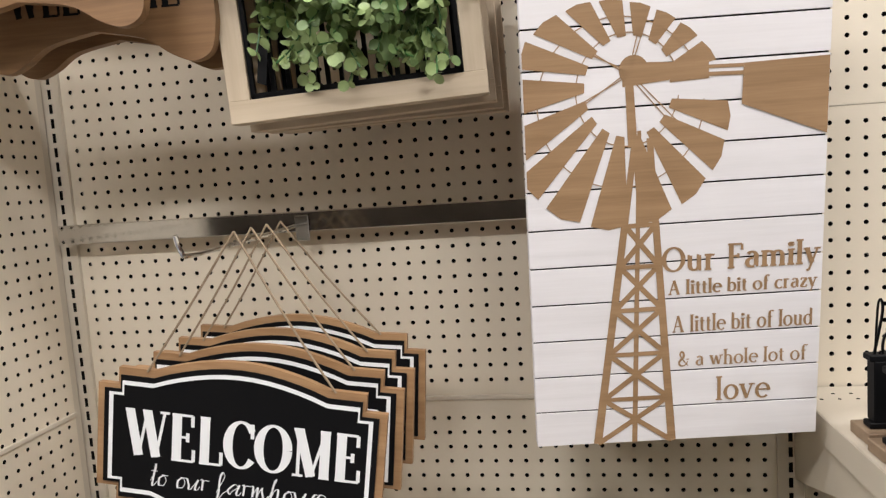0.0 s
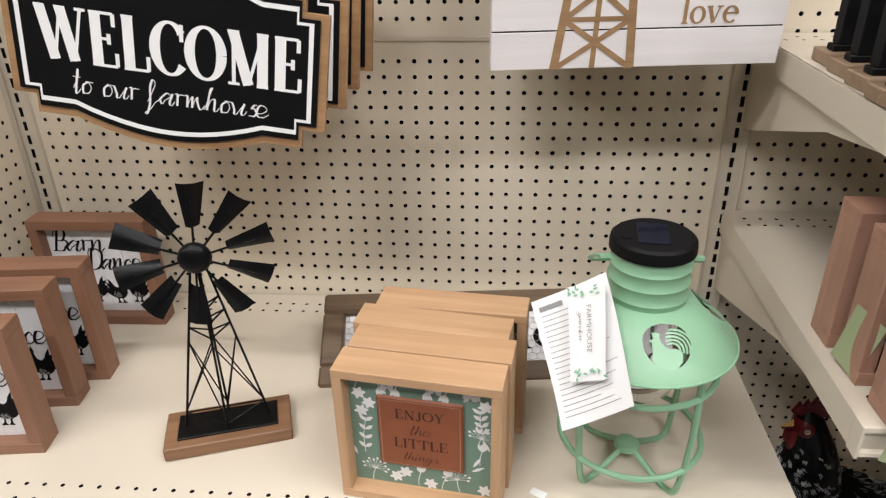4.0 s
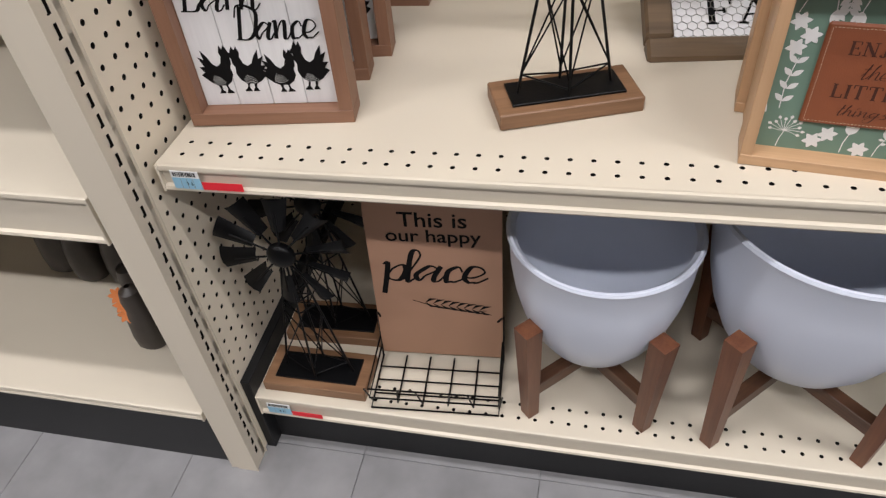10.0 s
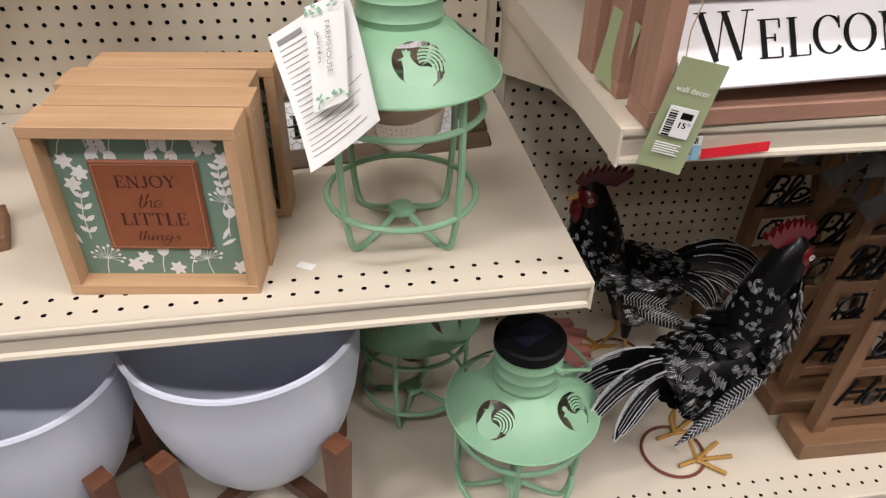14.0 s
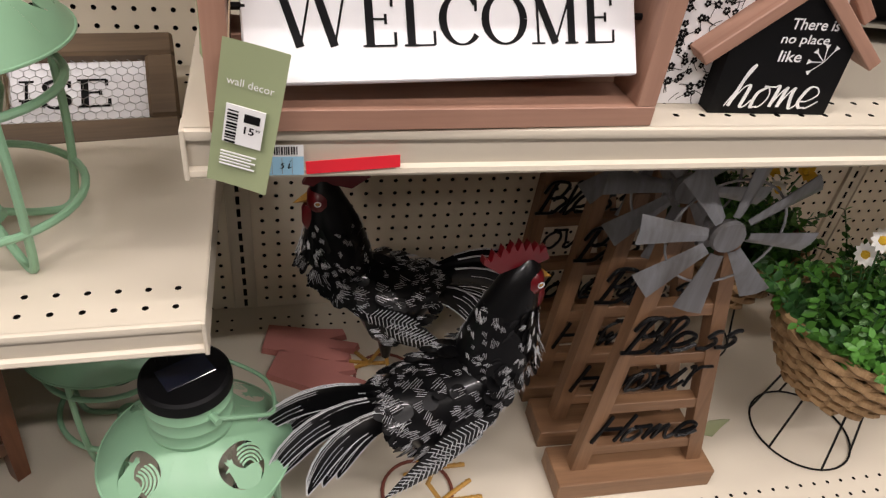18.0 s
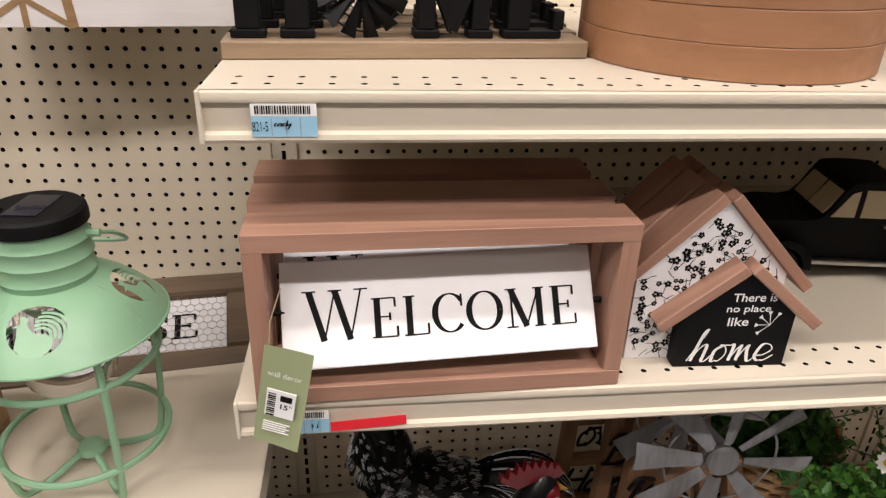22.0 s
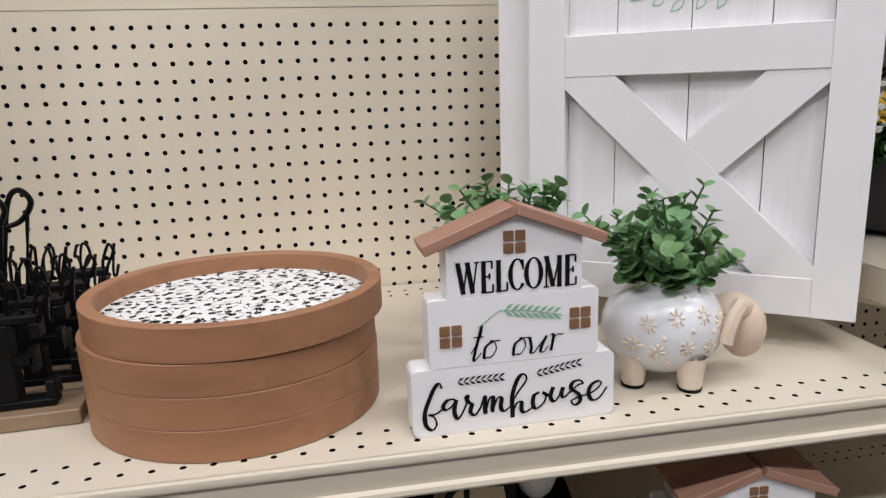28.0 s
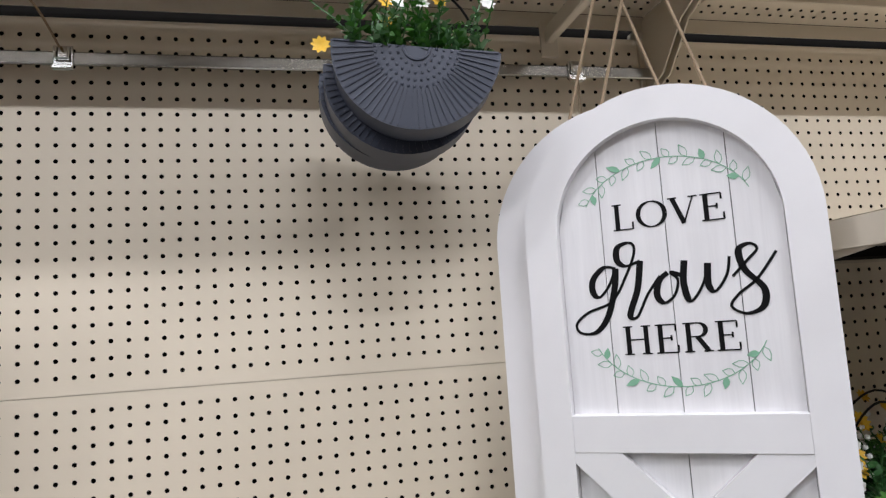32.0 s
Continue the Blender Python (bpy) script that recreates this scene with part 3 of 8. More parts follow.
def floral_print(x0, x1, z0, z1, y, inside, seed, size=0.0052, step=0.0125):
    """Small printed blossoms and twigs, scattered over a field."""
    rng, g = random.Random(seed), Geo()
    nx, nz = int((x1 - x0) / step), int((z1 - z0) / step)
    for i in range(nx + 1):
        for j in range(nz + 1):
            x, z = x0 + (i + rng.uniform(0.1, 0.9)) * step, z0 + (j + rng.uniform(0.1, 0.9)) * step
            if not inside(x, z):
                continue
            g.lift = (g.lift + 0.00001) % 0.0003
            if rng.random() < 0.8:
                r = size * rng.uniform(0.6, 1.1)
                a0 = rng.uniform(0, 6.28)
                for k in range(5):
                    a = a0 + k * 1.2566
                    cx, cz = x + r * 0.62 * math.cos(a), z + r * 0.62 * math.sin(a)
                    g.add([(cx + r * 0.42 * math.cos(b), y - g.lift, cz + r * 0.42 * math.sin(b)) for b in [1.047 * q for q in range(6)]], [(0, 1, 2, 3, 4, 5)])
            a = rng.uniform(0, 6.28)
            g.ribbon([(x + d * math.cos(a + d * 30), z + d * math.sin(a + d * 30)) for d in (0, size, 2 * size, 2.6 * size)], [0.0007] * 4, y - 0.00005)
    return g


# ---- the shelving and the shop around it ----
INCH = 0.0254
BAY = 1.2192
FRONT = -0.557


def sheet(us, vs, holed, place, thick, r):
    """A board of cells, some with an eight-sided hole through it. place(u, v, w) lays it into space, w going to its back."""
    g, flat = Geo(), 0.7071
    ring = [(1, 0), (flat, flat), (0, 1), (-flat, flat), (-1, 0), (-flat, -flat), (0, -1), (flat, -flat)]
    v, f = g.v, g.f
    for i in range(len(us) - 1):
        for j in range(len(vs) - 1):
            a, b, c, d = us[i], us[i + 1], vs[j], vs[j + 1]
            k = len(v)
            v += [place(a, c, 0), place(b, c, 0), place(b, d, 0), place(a, d, 0)]
            if not holed(i, j):
                f.append((k, k + 1, k + 2, k + 3))
                continue
            x, y = (a + b) / 2, (c + d) / 2
            v += [place(x + r * p, y + r * q, 0) for p, q in ring] + [place(x + r * p, y + r * q, thick) for p, q in ring]
            o, n = k + 4, k + 12
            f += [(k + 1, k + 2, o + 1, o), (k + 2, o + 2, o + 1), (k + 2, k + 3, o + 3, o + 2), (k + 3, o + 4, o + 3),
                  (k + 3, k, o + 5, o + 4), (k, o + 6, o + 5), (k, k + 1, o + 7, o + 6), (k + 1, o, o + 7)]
            # hole walls are coloured near-black in place of their own shade
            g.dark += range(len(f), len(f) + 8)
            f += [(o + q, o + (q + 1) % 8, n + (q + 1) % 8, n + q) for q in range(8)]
    return g.weld()


def edges(lo, hi, first, count, pitch=INCH):
    """Cell borders: a margin, then count cells of one pitch round first, first + pitch ..., then a margin."""
    out = [lo] + [first + (i - 0.5) * pitch for i in range(count + 1)] + [hi]
    return out


def peg_wall(name, x0, z0, z1, phase, label):
    """A pegboard panel of one bay, facing the aisle."""
    us = edges(x0 + 0.016, x0 + BAY - 0.016, x0 + 1.5 * INCH, 46)
    first = phase + math.ceil((z0 + 0.014 - phase) / INCH) * INCH
    rows = int((z1 - 0.014 - first) / INCH) + 1
    vs = edges(z0, z1, first, rows)
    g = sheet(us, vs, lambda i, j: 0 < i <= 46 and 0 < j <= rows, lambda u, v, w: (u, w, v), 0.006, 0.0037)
    return solid(name, g, PEG, Matrix(), label, "pegboard panel", kind="structure", angle=50)


peg_wall("wall_lower_1", 0.0, 0.11, 1.098, 1.040, "cream pegboard back panel below the seam")
peg_wall("wall_upper_1", 0.0, 1.104, 2.13, 1.690, "cream pegboard back panel behind the hanging signs")
peg_wall("wall_lower_2", BAY, 0.11, 1.04, 1.3895, "cream pegboard back panel behind the lower shelves")
peg_wall("wall_upper_2", BAY, 1.046, 1.5405, 1.3895, "cream pegboard back panel behind the trays")
peg_wall("wall_top_2", BAY, 1.5415, 2.13, 1.3895, "cream pegboard back panel with a chrome rail")
peg_wall("wall_3", 2 * BAY, 0.11, 2.13, 1.3895, "cream pegboard back panel of the next bay")
peg_wall("wall_4", -BAY - 0.07, 0.11, 2.13, 1.3895, "cream pegboard back panel of the neighbouring bay")

# added near-black sheet: colours the hollow behind the pegboard as shade
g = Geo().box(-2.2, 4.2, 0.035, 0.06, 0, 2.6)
solid("wall_back", g, PAINTED_SHADE, Matrix(), "near-black sheet painted as the shade behind the pegboard", "wall", kind="structure")
for n, x0, z in (("1", 0.0, 1.101), ("2", BAY, 1.043)):
    g = Geo().box(x0 + 0.016, x0 + BAY - 0.016, -0.004, 0.006, z - 0.004, z + 0.004, 0.0015)
    solid("trim_seam_" + n, g, BEIGE, Matrix(), "cream metal seam strip between pegboard panels", "trim", kind="structure")


g = Geo().box(BAY + 0.016, 2 * BAY - 0.016, 0.0012, 0.006, 1.5406, 1.5414)
solid("trim_joint", g, PEG, Matrix(), "cream joint between two pegboard panels", "trim", kind="structure")


def upright(name, x, z0=0.0, z1=2.15, y=-0.004, turn=None):
    """A slotted steel upright: one column of tall slots at one-inch pitch."""
    us = [x - 0.019, x - 0.0032, x + 0.0032, x + 0.019]
    vs, hole = [z0], []
    z = z0 + 0.03
    while z < z1 - 0.02:
        vs += [z, z + 0.0165]
        z += INCH
    vs.append(z1)
    g = Geo()
    for i in range(3):
        for j in range(len(vs) - 1):
            a, b, c, d = us[i], us[i + 1], vs[j], vs[j + 1]
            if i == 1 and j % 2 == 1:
                # slot walls: shade painted on as near-black
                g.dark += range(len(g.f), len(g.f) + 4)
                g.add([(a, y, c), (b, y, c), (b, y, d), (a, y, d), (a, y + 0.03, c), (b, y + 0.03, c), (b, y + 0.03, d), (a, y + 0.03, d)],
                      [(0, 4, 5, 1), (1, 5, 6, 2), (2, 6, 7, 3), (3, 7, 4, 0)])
            else:
                g.add([(a, y, c), (b, y, c), (b, y, d), (a, y, d)], [(0, 1, 2, 3)])
    g.weld()
    g.box(x - 0.0205, x - 0.019, y - 0.003, 0.03, z0, z1)
    g.box(x + 0.019, x + 0.0205, y - 0.003, 0.03, z0, z1)
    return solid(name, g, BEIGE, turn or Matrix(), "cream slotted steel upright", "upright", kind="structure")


upright("upright_1", 0.0)
upright("upright_2", BAY)
upright("upright_3", 2 * BAY)
upright("upright_4", 3 * BAY)

# divider at the end of the first bay: pegboard wing and slotted post
us = edges(-0.575, -0.022, -0.549, 21)
first = 0.03
vs = edges(0.005, 2.13, first, 82)
g = sheet(us, vs, lambda i, j: 0 < i <= 21 and 0 < j <= 82, lambda u, v, w: (-0.012 - w, u, v), 0.006, 0.0037)
solid("wall_wing", g, PEG, Matrix(), "cream pegboard wing panel at the end of the bay", "pegboard panel", kind="structure", angle=50)
g = Geo().box(-0.012, -0.007, -0.573, -0.022, 1.086, 1.094, 0.001)
solid("trim_wing", g, BEIGE, Matrix(), "cream seam strip on the wing panel", "trim", kind="structure")
# filler box whose near-black colour is the shade seen through the wing's holes
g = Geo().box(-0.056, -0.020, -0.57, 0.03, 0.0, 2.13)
solid("wall_wing_core", g, PAINTED_SHADE, Matrix(), "near-black box painted as the shade inside the wing", "wall", kind="structure")
g = Geo().box(-0.0195, -0.0122, -0.0218, -0.0074, 0.19, 2.13)
solid("trim_corner", g, BEIGE, Matrix(), "cream steel strip in the corner of the bay", "trim", kind="structure")
turn = Matrix.Translation((-0.012, -0.586, 0)) @ Matrix.Rotation(radians(90), 4, "Z") @ Matrix.Translation((0, 0.004, 0))
upright("upright_wing", 0.0, 0.0, 2.13, -0.004, turn)
g = Geo().box(-0.060, -0.0165, -0.606, -0.5755, 0.0, 2.132, 0.002)
solid("upright_post", g, BEIGE, Matrix(), "cream steel front post of the wing", "post", kind="structure")


def shelf(x0, z, label, depth=0.557, lip=0.042, bracket=True, group="shelves", wide=BAY, start=0.0, plain=False, rise=0.0):
    """A steel shelf: perforated deck, rolled price-channel lip, end flanges and two tapering brackets."""
    t = thing("shelf", pose(x0, 0, z, 0, -rise, 0), label, "shelf", group)
    w, f = wide, -depth
    us = edges(start + 0.0015, w - 0.0015, 0.0255, 47)
    vs = [f + 0.004, f + 0.0115, f + 0.0365, f + 0.0615, -0.075, -0.05, -0.025, -0.004]
    part("deck", sheet(us, vs, lambda i, j: not plain and 0 < i <= 47 and j in (1, 2, 4, 5), lambda u, v, q: (u, v, -q), 0.002, 0.0031), BEIGE, t, angle=50)
    prof = [(f + 0.02, -0.002), (f + 0.004, -0.0005), (f + 0.001, -0.002), (f, -0.006), (f + 0.001, -0.0095), (f + 0.0055, -0.0105), (f + 0.0055, -lip + 0.009), (f + 0.001, -lip + 0.007),
            (f, -lip + 0.003), (f + 0.002, -lip), (f + 0.018, -lip), (f + 0.018, -lip + 0.002), (f + 0.008, -lip + 0.003), (f + 0.008, -0.004), (f + 0.02, -0.004)]
    g = Geo()
    n = len(prof)
    g.add([(x, y, q) for x in (start + 0.001, w - 0.001) for y, q in prof], [tuple(range(n))[::-1], tuple(range(n, 2 * n))] + [(i, (i + 1) % n, (i + 1) % n + n, i + n) for i in range(n)])
    part("lip", g, BEIGE, t)
    for x in (start, w - 0.0025):
        part("end_flange", Geo().box(x, x + 0.0025, f + 0.0204, -0.004, -lip + 0.002, -0.0012), BEIGE, t)
        part("channel_cap", Geo().box(x - 0.0006, x + 0.0031, f - 0.0008, f + 0.020, -lip - 0.0006, -0.0002, 0.0008), BEIGE, t)
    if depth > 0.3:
        # near-black blocks keep the deck holes dark, in place of enclosed shade
        part("front_channel", Geo().box(start + 0.004, w - 0.004, f + 0.009, f + 0.066, -0.024, -0.0042), PAINTED_SHADE, t, "near-black block painting the shade below the perforations")
        part("back_channel", Geo().box(start + 0.004, w - 0.004, -0.082, -0.008, -0.024, -0.0042), PAINTED_SHADE, t, "near-black block painting the shade below the perforations")
    part("back_flange", Geo().box(0.003, w - 0.003, -0.006, -0.004, -0.03, -0.002), BEIGE, t)
    part("stiffener", Geo().box(0.05, w - 0.05, -depth * 0.55, -depth * 0.45, -0.022, -0.0022, 0.002), BEIGE, t)
    if bracket:
        for x in (0.006, w - 0.009):
            o = [(-0.003, -0.012), (-depth + 0.03, -0.012), (-depth + 0.022, -0.03), (-depth * 0.55, -0.062), (-0.06, -0.135), (-0.003, -0.15)]
            k = len(o)
            g = Geo().add([(q, y, zz) for q in (x, x + 0.003) for y, zz in o], [tuple(range(k)), tuple(range(2 * k - 1, k - 1, -1))] + [(i, i + k, (i + 1) % k + k, (i + 1) % k) for i in range(k)])
            part("bracket", g, BEIGE, t)
    return t


shelf(0, 0.153, "cream steel base shelf with a perforated front", bracket=False, lip=0.047, start=0.005)
shelf(0, 0.616, "cream steel shelf under the windmill and framed signs", depth=0.551, lip=0.039, rise=0.75)
shelf(BAY, 0.153, "cream steel base shelf under the metal roosters", bracket=False, lip=0.047)
shelf(BAY, 0.8165, "cream steel shelf under the welcome frames", depth=0.547)
shelf(BAY, 1.109, "cream steel shelf under the oval trays", depth=0.546)
shelf(2 * BAY, 0.153, "cream steel base shelf of the next bay", bracket=False, lip=0.047)
shelf(2 * BAY, 0.72, "cream steel shelf of the next bay")
shelf(2 * BAY, 1.20, "cream steel shelf under dark flower planters")
shelf(2 * BAY, 1.712, "empty cream steel shelf of the next bay")
NB = -BAY - 0.07
shelf(NB, 0.153, "cream steel base shelf under dark figurines", bracket=False, lip=0.020, depth=0.601, plain=True)
shelf(NB, 0.597, "cream steel shelf of the neighbouring bay", depth=0.60, lip=0.074, plain=True)
shelf(NB, 1.02, "upper cream steel shelf of the neighbouring bay")
for k in range(3):
    shelf(k * BAY, 2.175, "cream steel top shelf over the hanging goods", depth=0.24)
for n, x0 in (("1", 0.0), ("2", BAY), ("3", 2 * BAY), ("4", NB)):
    top = 0.110 if n != "4" else 0.136
    front = -0.53 if n != "4" else -0.594
    g = Geo().box(x0 + 0.002, x0 + BAY - 0.002, front, -0.515, 0.0, top)
    solid("baseboard_" + n, g, KICK, Matrix(), "black kick plate under the base shelf", "kick plate", kind="structure")
    # unseen filler block, coloured near-black as the shade below the deck
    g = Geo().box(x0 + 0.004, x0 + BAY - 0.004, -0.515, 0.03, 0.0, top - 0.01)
    solid("plinth_" + n, g, PAINTED_SHADE, Matrix(), "near-black filler painted as the shade under the base shelf", "plinth", kind="structure")
g = Geo().box(-0.0115, 0.0045, -0.556, -0.02, 0.0, 0.190, 0.001)
solid("trim_black_end", g, KICK, Matrix(), "black end plate beside the base shelf", "trim", kind="structure")

# chrome hang rails
def hang_rail(x0, y, z0, z1, label, mat):
    t = thing("hang_rail", Matrix(), label, "hang rail", "hang rails")
    part("bar", Geo().box(x0 + 0.004, x0 + BAY - 0.004, y - 0.0075, y, z0, z1, 0.002), mat, t)
    for x in (x0 + 0.02, x0 + BAY - 0.03):
        part("rail_bracket", Geo().box(x, x + 0.012, y + 0.0002, -0.004, z0 + 0.006, z1 - 0.006), CHROME, t)


hang_rail(0.0, -0.0245, 1.399, 1.433, "chrome hang rail across the pegboard", CHROME)
hang_rail(BAY, -0.0265, 2.040, 2.061, "chrome hang rail under the top shelf", RAIL)

# the shop: floor; ceiling and far walls, unseen, added to close it; opposite run
g = Geo().box(-6, 8, -6, 3, -0.06, -0.004)
solid("floor", g, GROUT, Matrix(), "grey vinyl tile floor", "floor", kind="structure")
g = Geo().box(-6.1, 8.1, -6.1, 3.1, 3.8, 3.9)
solid("ceiling", g, CEILW, Matrix(), "white shop ceiling", "ceiling", kind="structure")
for n, b in (("north", (-6, 8, 3.0, 3.1)), ("south", (-6, 8, -6.1, -6.0)), ("west", (-6.1, -6, -6, 3)), ("east", (8, 8.1, -6, 3))):
    solid("wall_" + n, Geo().box(*b, -0.06, 3.8), SHOPWALL, Matrix(), "plain shop wall", "wall", kind="structure")
# out-of-view stand-in that gives the chrome streaks to reflect
solid("wall_opposite", Geo().box(-4, 6, -3.4, -3.2, 0, 1.9), OPPOSITE, Matrix(), "unseen mixed brown stand-in for the opposite shelving", "wall", kind="structure")
for k in range(5):
    g = Geo().box(-4, 6, -3.2, -2.75, 0.16 + 0.42 * k, 0.20 + 0.42 * k)
    solid("wall_opposite_ledge_" + str(k + 1), g, BEIGE, Matrix(), "unseen cream ledge of the stand-in for the opposite shelving", "ledge", kind="structure")


def strip_light(x, y, power):
    """A ceiling fixture with a glowing diffuser and the lamp below it."""
    t = thing("ceiling_light", pose(x, y, 3.8), "white fluorescent ceiling light", "ceiling light", "ceiling lights")
    part("housing", Geo().box(-0.65, 0.65, -0.09, 0.09, -0.07, 0, 0.01), WHITE, t)
    part("diffuser", Geo().box(-0.6, 0.6, -0.055, 0.055, -0.085, -0.07), LAMPGLOW, t)
    lamp = bpy.data.lights.new("tube_lamp", "AREA")
    lamp.shape, lamp.size, lamp.size_y, lamp.energy, lamp.color = "RECTANGLE", 1.2, 0.11, power, (0.985, 0.97, 0.975)
    ob = new("tube_lamp", lamp)
    ob.parent = t
    ob.location = (0, 0, -0.1)
    return t


# nearer two rows follow the shadow edges; the weak far row is added fill
for x in (-2.2, 0.0, 2.2, 4.4):
    strip_light(x, -2.73, LAMP * 1.18)
    strip_light(x, -1.15, LAMP * 0.66)
    strip_light(x, -4.6, LAMP * 0.10)


# ---- small shared parts ----
HONEYX = wood("honey_wood", (0.40, 0.235, 0.12), (0.57, 0.36, 0.205), "X", 0.5, 50, 0.8)
HONEYZ = wood("honey_wood_upright", (0.40, 0.235, 0.12), (0.57, 0.36, 0.205), "Z", 0.5, 50, 0.8)


def frame_bars(t, w, h, d, b, matx, matz, z0=0.0, c=0.0006, names=("top_rail", "bottom_rail", "side_rail")):
    """Four mitred-looking bars round an opening, front at y = 0."""
    part(names[0], Geo().box(-w / 2, w / 2, 0, d, z0 + h - b, z0 + h, c), matx, t)
    part(names[1], Geo().box(-w / 2, w / 2, 0, d, z0, z0 + b, c), matx, t)
    for s in (-1, 1):
        x = s * (w / 2 - b / 2)
        part(names[2], Geo().box(x - b / 2, x + b / 2, 0.0004, d - 0.0004, z0 + b, z0 + h - b, c), matz, t)


def shapes_of(points):
    """Decodes pairs of base-36 digits into an outline on a 0..35 grid."""
    return [(int(p[0], 36) / 35, int(p[1], 36) / 35) for p in points.split()]


# brush words: each letter with its box in the word, then its strokes on a fine grid
GROWS = [
    ("g", 0.005, 0.237, 0.036, 0.741, "yy pz gt fm kj sp yy|yy wn p8 f0 30 05 ab rf zl"),
    ("r", 0.237, 0.448, 0.181, 0.990, "0c 4g er gx bz 2x 1r 8o kq|kq gd 81 e0 oa zi"),
    ("o", 0.427, 0.560, 0.306, 0.627, "gz 4q 09 90 n9 sq jz zu"),
    ("w", 0.560, 0.784, 0.306, 0.741, "2z 0f 40 ed jv|jv id n7 wk zz"),
    ("s", 0.771, 0.995, 0.140, 0.855, "3j fr mw hz 9w cm oc m3 a0 04 6a kh zu"),
]
FARMHOUSE = [
    ("f", 0.010, 0.101, 0.000, 1.000, "zv vz lw 8m 0d 24 e0 n4 ia 8c lc zf"),
    ("a", 0.106, 0.232, 0.183, 0.618, "iz 7z 0p 4i do jy|jy ge l0 tc zs"),
    ("r", 0.227, 0.303, 0.224, 0.662, "2o 7z 0w 7n fl|fl a6 m0 zc"),
    ("m", 0.303, 0.460, 0.217, 0.621, "0d 5z 5c 60|62 ar fu e7 g3|f7 kr pq o9 s1 z8"),
    ("h", 0.460, 0.581, 0.063, 0.995, "09 ck qu mz dw 4j 47 40|42 ab ic i6 n3 z6"),
    ("o", 0.586, 0.672, 0.196, 0.550, "ez 2t 09 80 na tr ly zp"),
    ("u", 0.682, 0.793, 0.311, 0.632, "5z 0e 50 d7 mw|mw jf o7 zj"),
    ("s", 0.793, 0.884, 0.169, 0.720, "0j gs ru iz 4w 2o if l5 a0 26 ea zd"),
    ("e", 0.889, 1.000, 0.240, 0.652, "0b ei ot jz 6s 2d 80 l2 zm"),
]


def brush_word(table, cx, cz, w, h, y, thick):
    """Brush lettering: thick going down, thin going up."""
    g = Geo()
    for _, x0, x1, z0, z1, code in table:
        for s in code.split("|"):
            grid = [(x0 + (x1 - x0) * a, z0 + (z1 - z0) * b, 0) for a, b in shapes_of(s)]
            pts = [(cx + (p[0] - 0.5) * w, cz + (p[1] - 0.5) * h) for p in smooth_line(grid, 6)]
            ws = []
            for i in range(len(pts)):
                a, b = pts[max(0, i - 1)], pts[min(len(pts) - 1, i + 1)]
                d = math.hypot(b[0] - a[0], b[1] - a[1]) or 1
                ws.append(thick * (0.42 + 0.58 * max(0.0, (a[1] - b[1]) / d)))
            g.ribbon(pts, ws, y)
    return g


HEN = "0e 4g 0k 5k 1r 6p 5w ar dm hk lm nr mu oz qw sz uw vu ys vq vm tj ue r9 m6 n3 q1 q0 j0 l3 k6 g6 g3 i1 i0 c0 e3 d6 88 4b"


def hen_print(geo, x, z, w, h, y, flip=False):
    pts = [(x + ((1 - a) if flip else a) * w, z + b * h) for a, b in shapes_of(HEN)]
    geo.lift = (geo.lift + 0.00004) % 0.0004
    n = len(pts)
    geo.add([(a, y - geo.lift, b) for a, b in pts], [tuple(range(n)) if not flip else tuple(range(n - 1, -1, -1))])


# ---- framed barn dance signs ----
def barn_sign(m, label):
    t = thing("framed_sign", m, label, "framed sign", "barn dance signs")
    w, h, d, b = 0.206, 0.205, 0.042, 0.017
    frame_bars(t, w, h, d, b, RUSSETX, RUSSETZ)
    part("back_board", Geo().box(-w / 2 + b, w / 2 - b, 0.028, 0.034, b, h - b), INK, t)
    iw = w - 2 * b
    for k in range(4):
        x0 = -iw / 2 + k * iw / 4
        part("plank", Geo().box(x0 + 0.0005, x0 + iw / 4 - 0.0005, 0.020, 0.0275, b + 0.0005, h - b - 0.0005, 0.0005), SHIPLAPZ, t)
    g = write_script("Barn", -0.032, 0.160, 0.094, 0.040, 0.0196, 0.0046)
    write_script("Dance", 0.026, 0.124, 0.098, 0.040, 0.0196, 0.0046, g)
    part("lettering", g, INK, t, "black script lettering")
    g = Geo()
    for k, (x, f) in enumerate(((-0.080, False), (-0.043, True), (-0.003, False), (0.033, True))):
        hen_print(g, x, 0.034 + 0.002 * (k % 2), 0.046, 0.064 - 0.004 * (k % 3), 0.0196, f)
    part("silhouette_print", g, INK, t, "row of black poultry shapes")
    g = Geo()
    for x in (-0.060, -0.020, 0.017, 0.055):
        for q in range(5):
            g.ribbon(arc(x, 0.060, 0.004 + 0.0022 * q, 200 + 8 * q, 310, 6), [0.0004] * 7, 0.0191)
    part("feather_print", g, WHITEPRINT, t, "fine white feather lines")
    return t


barn = barn_sign(pose(0.117, -0.459, 0.6185, 0, 0, 7.3), "framed white plank sign with black script and hens")
copy_thing(barn, pose(0.108, -0.358, 0.6185, 0, 0, 7))
copy_thing(barn, pose(0.122, -0.292, 0.6185, 0, 0, 7))
copy_thing(barn, pose(0.140, -0.122, 0.6185, 0, 0, 2))


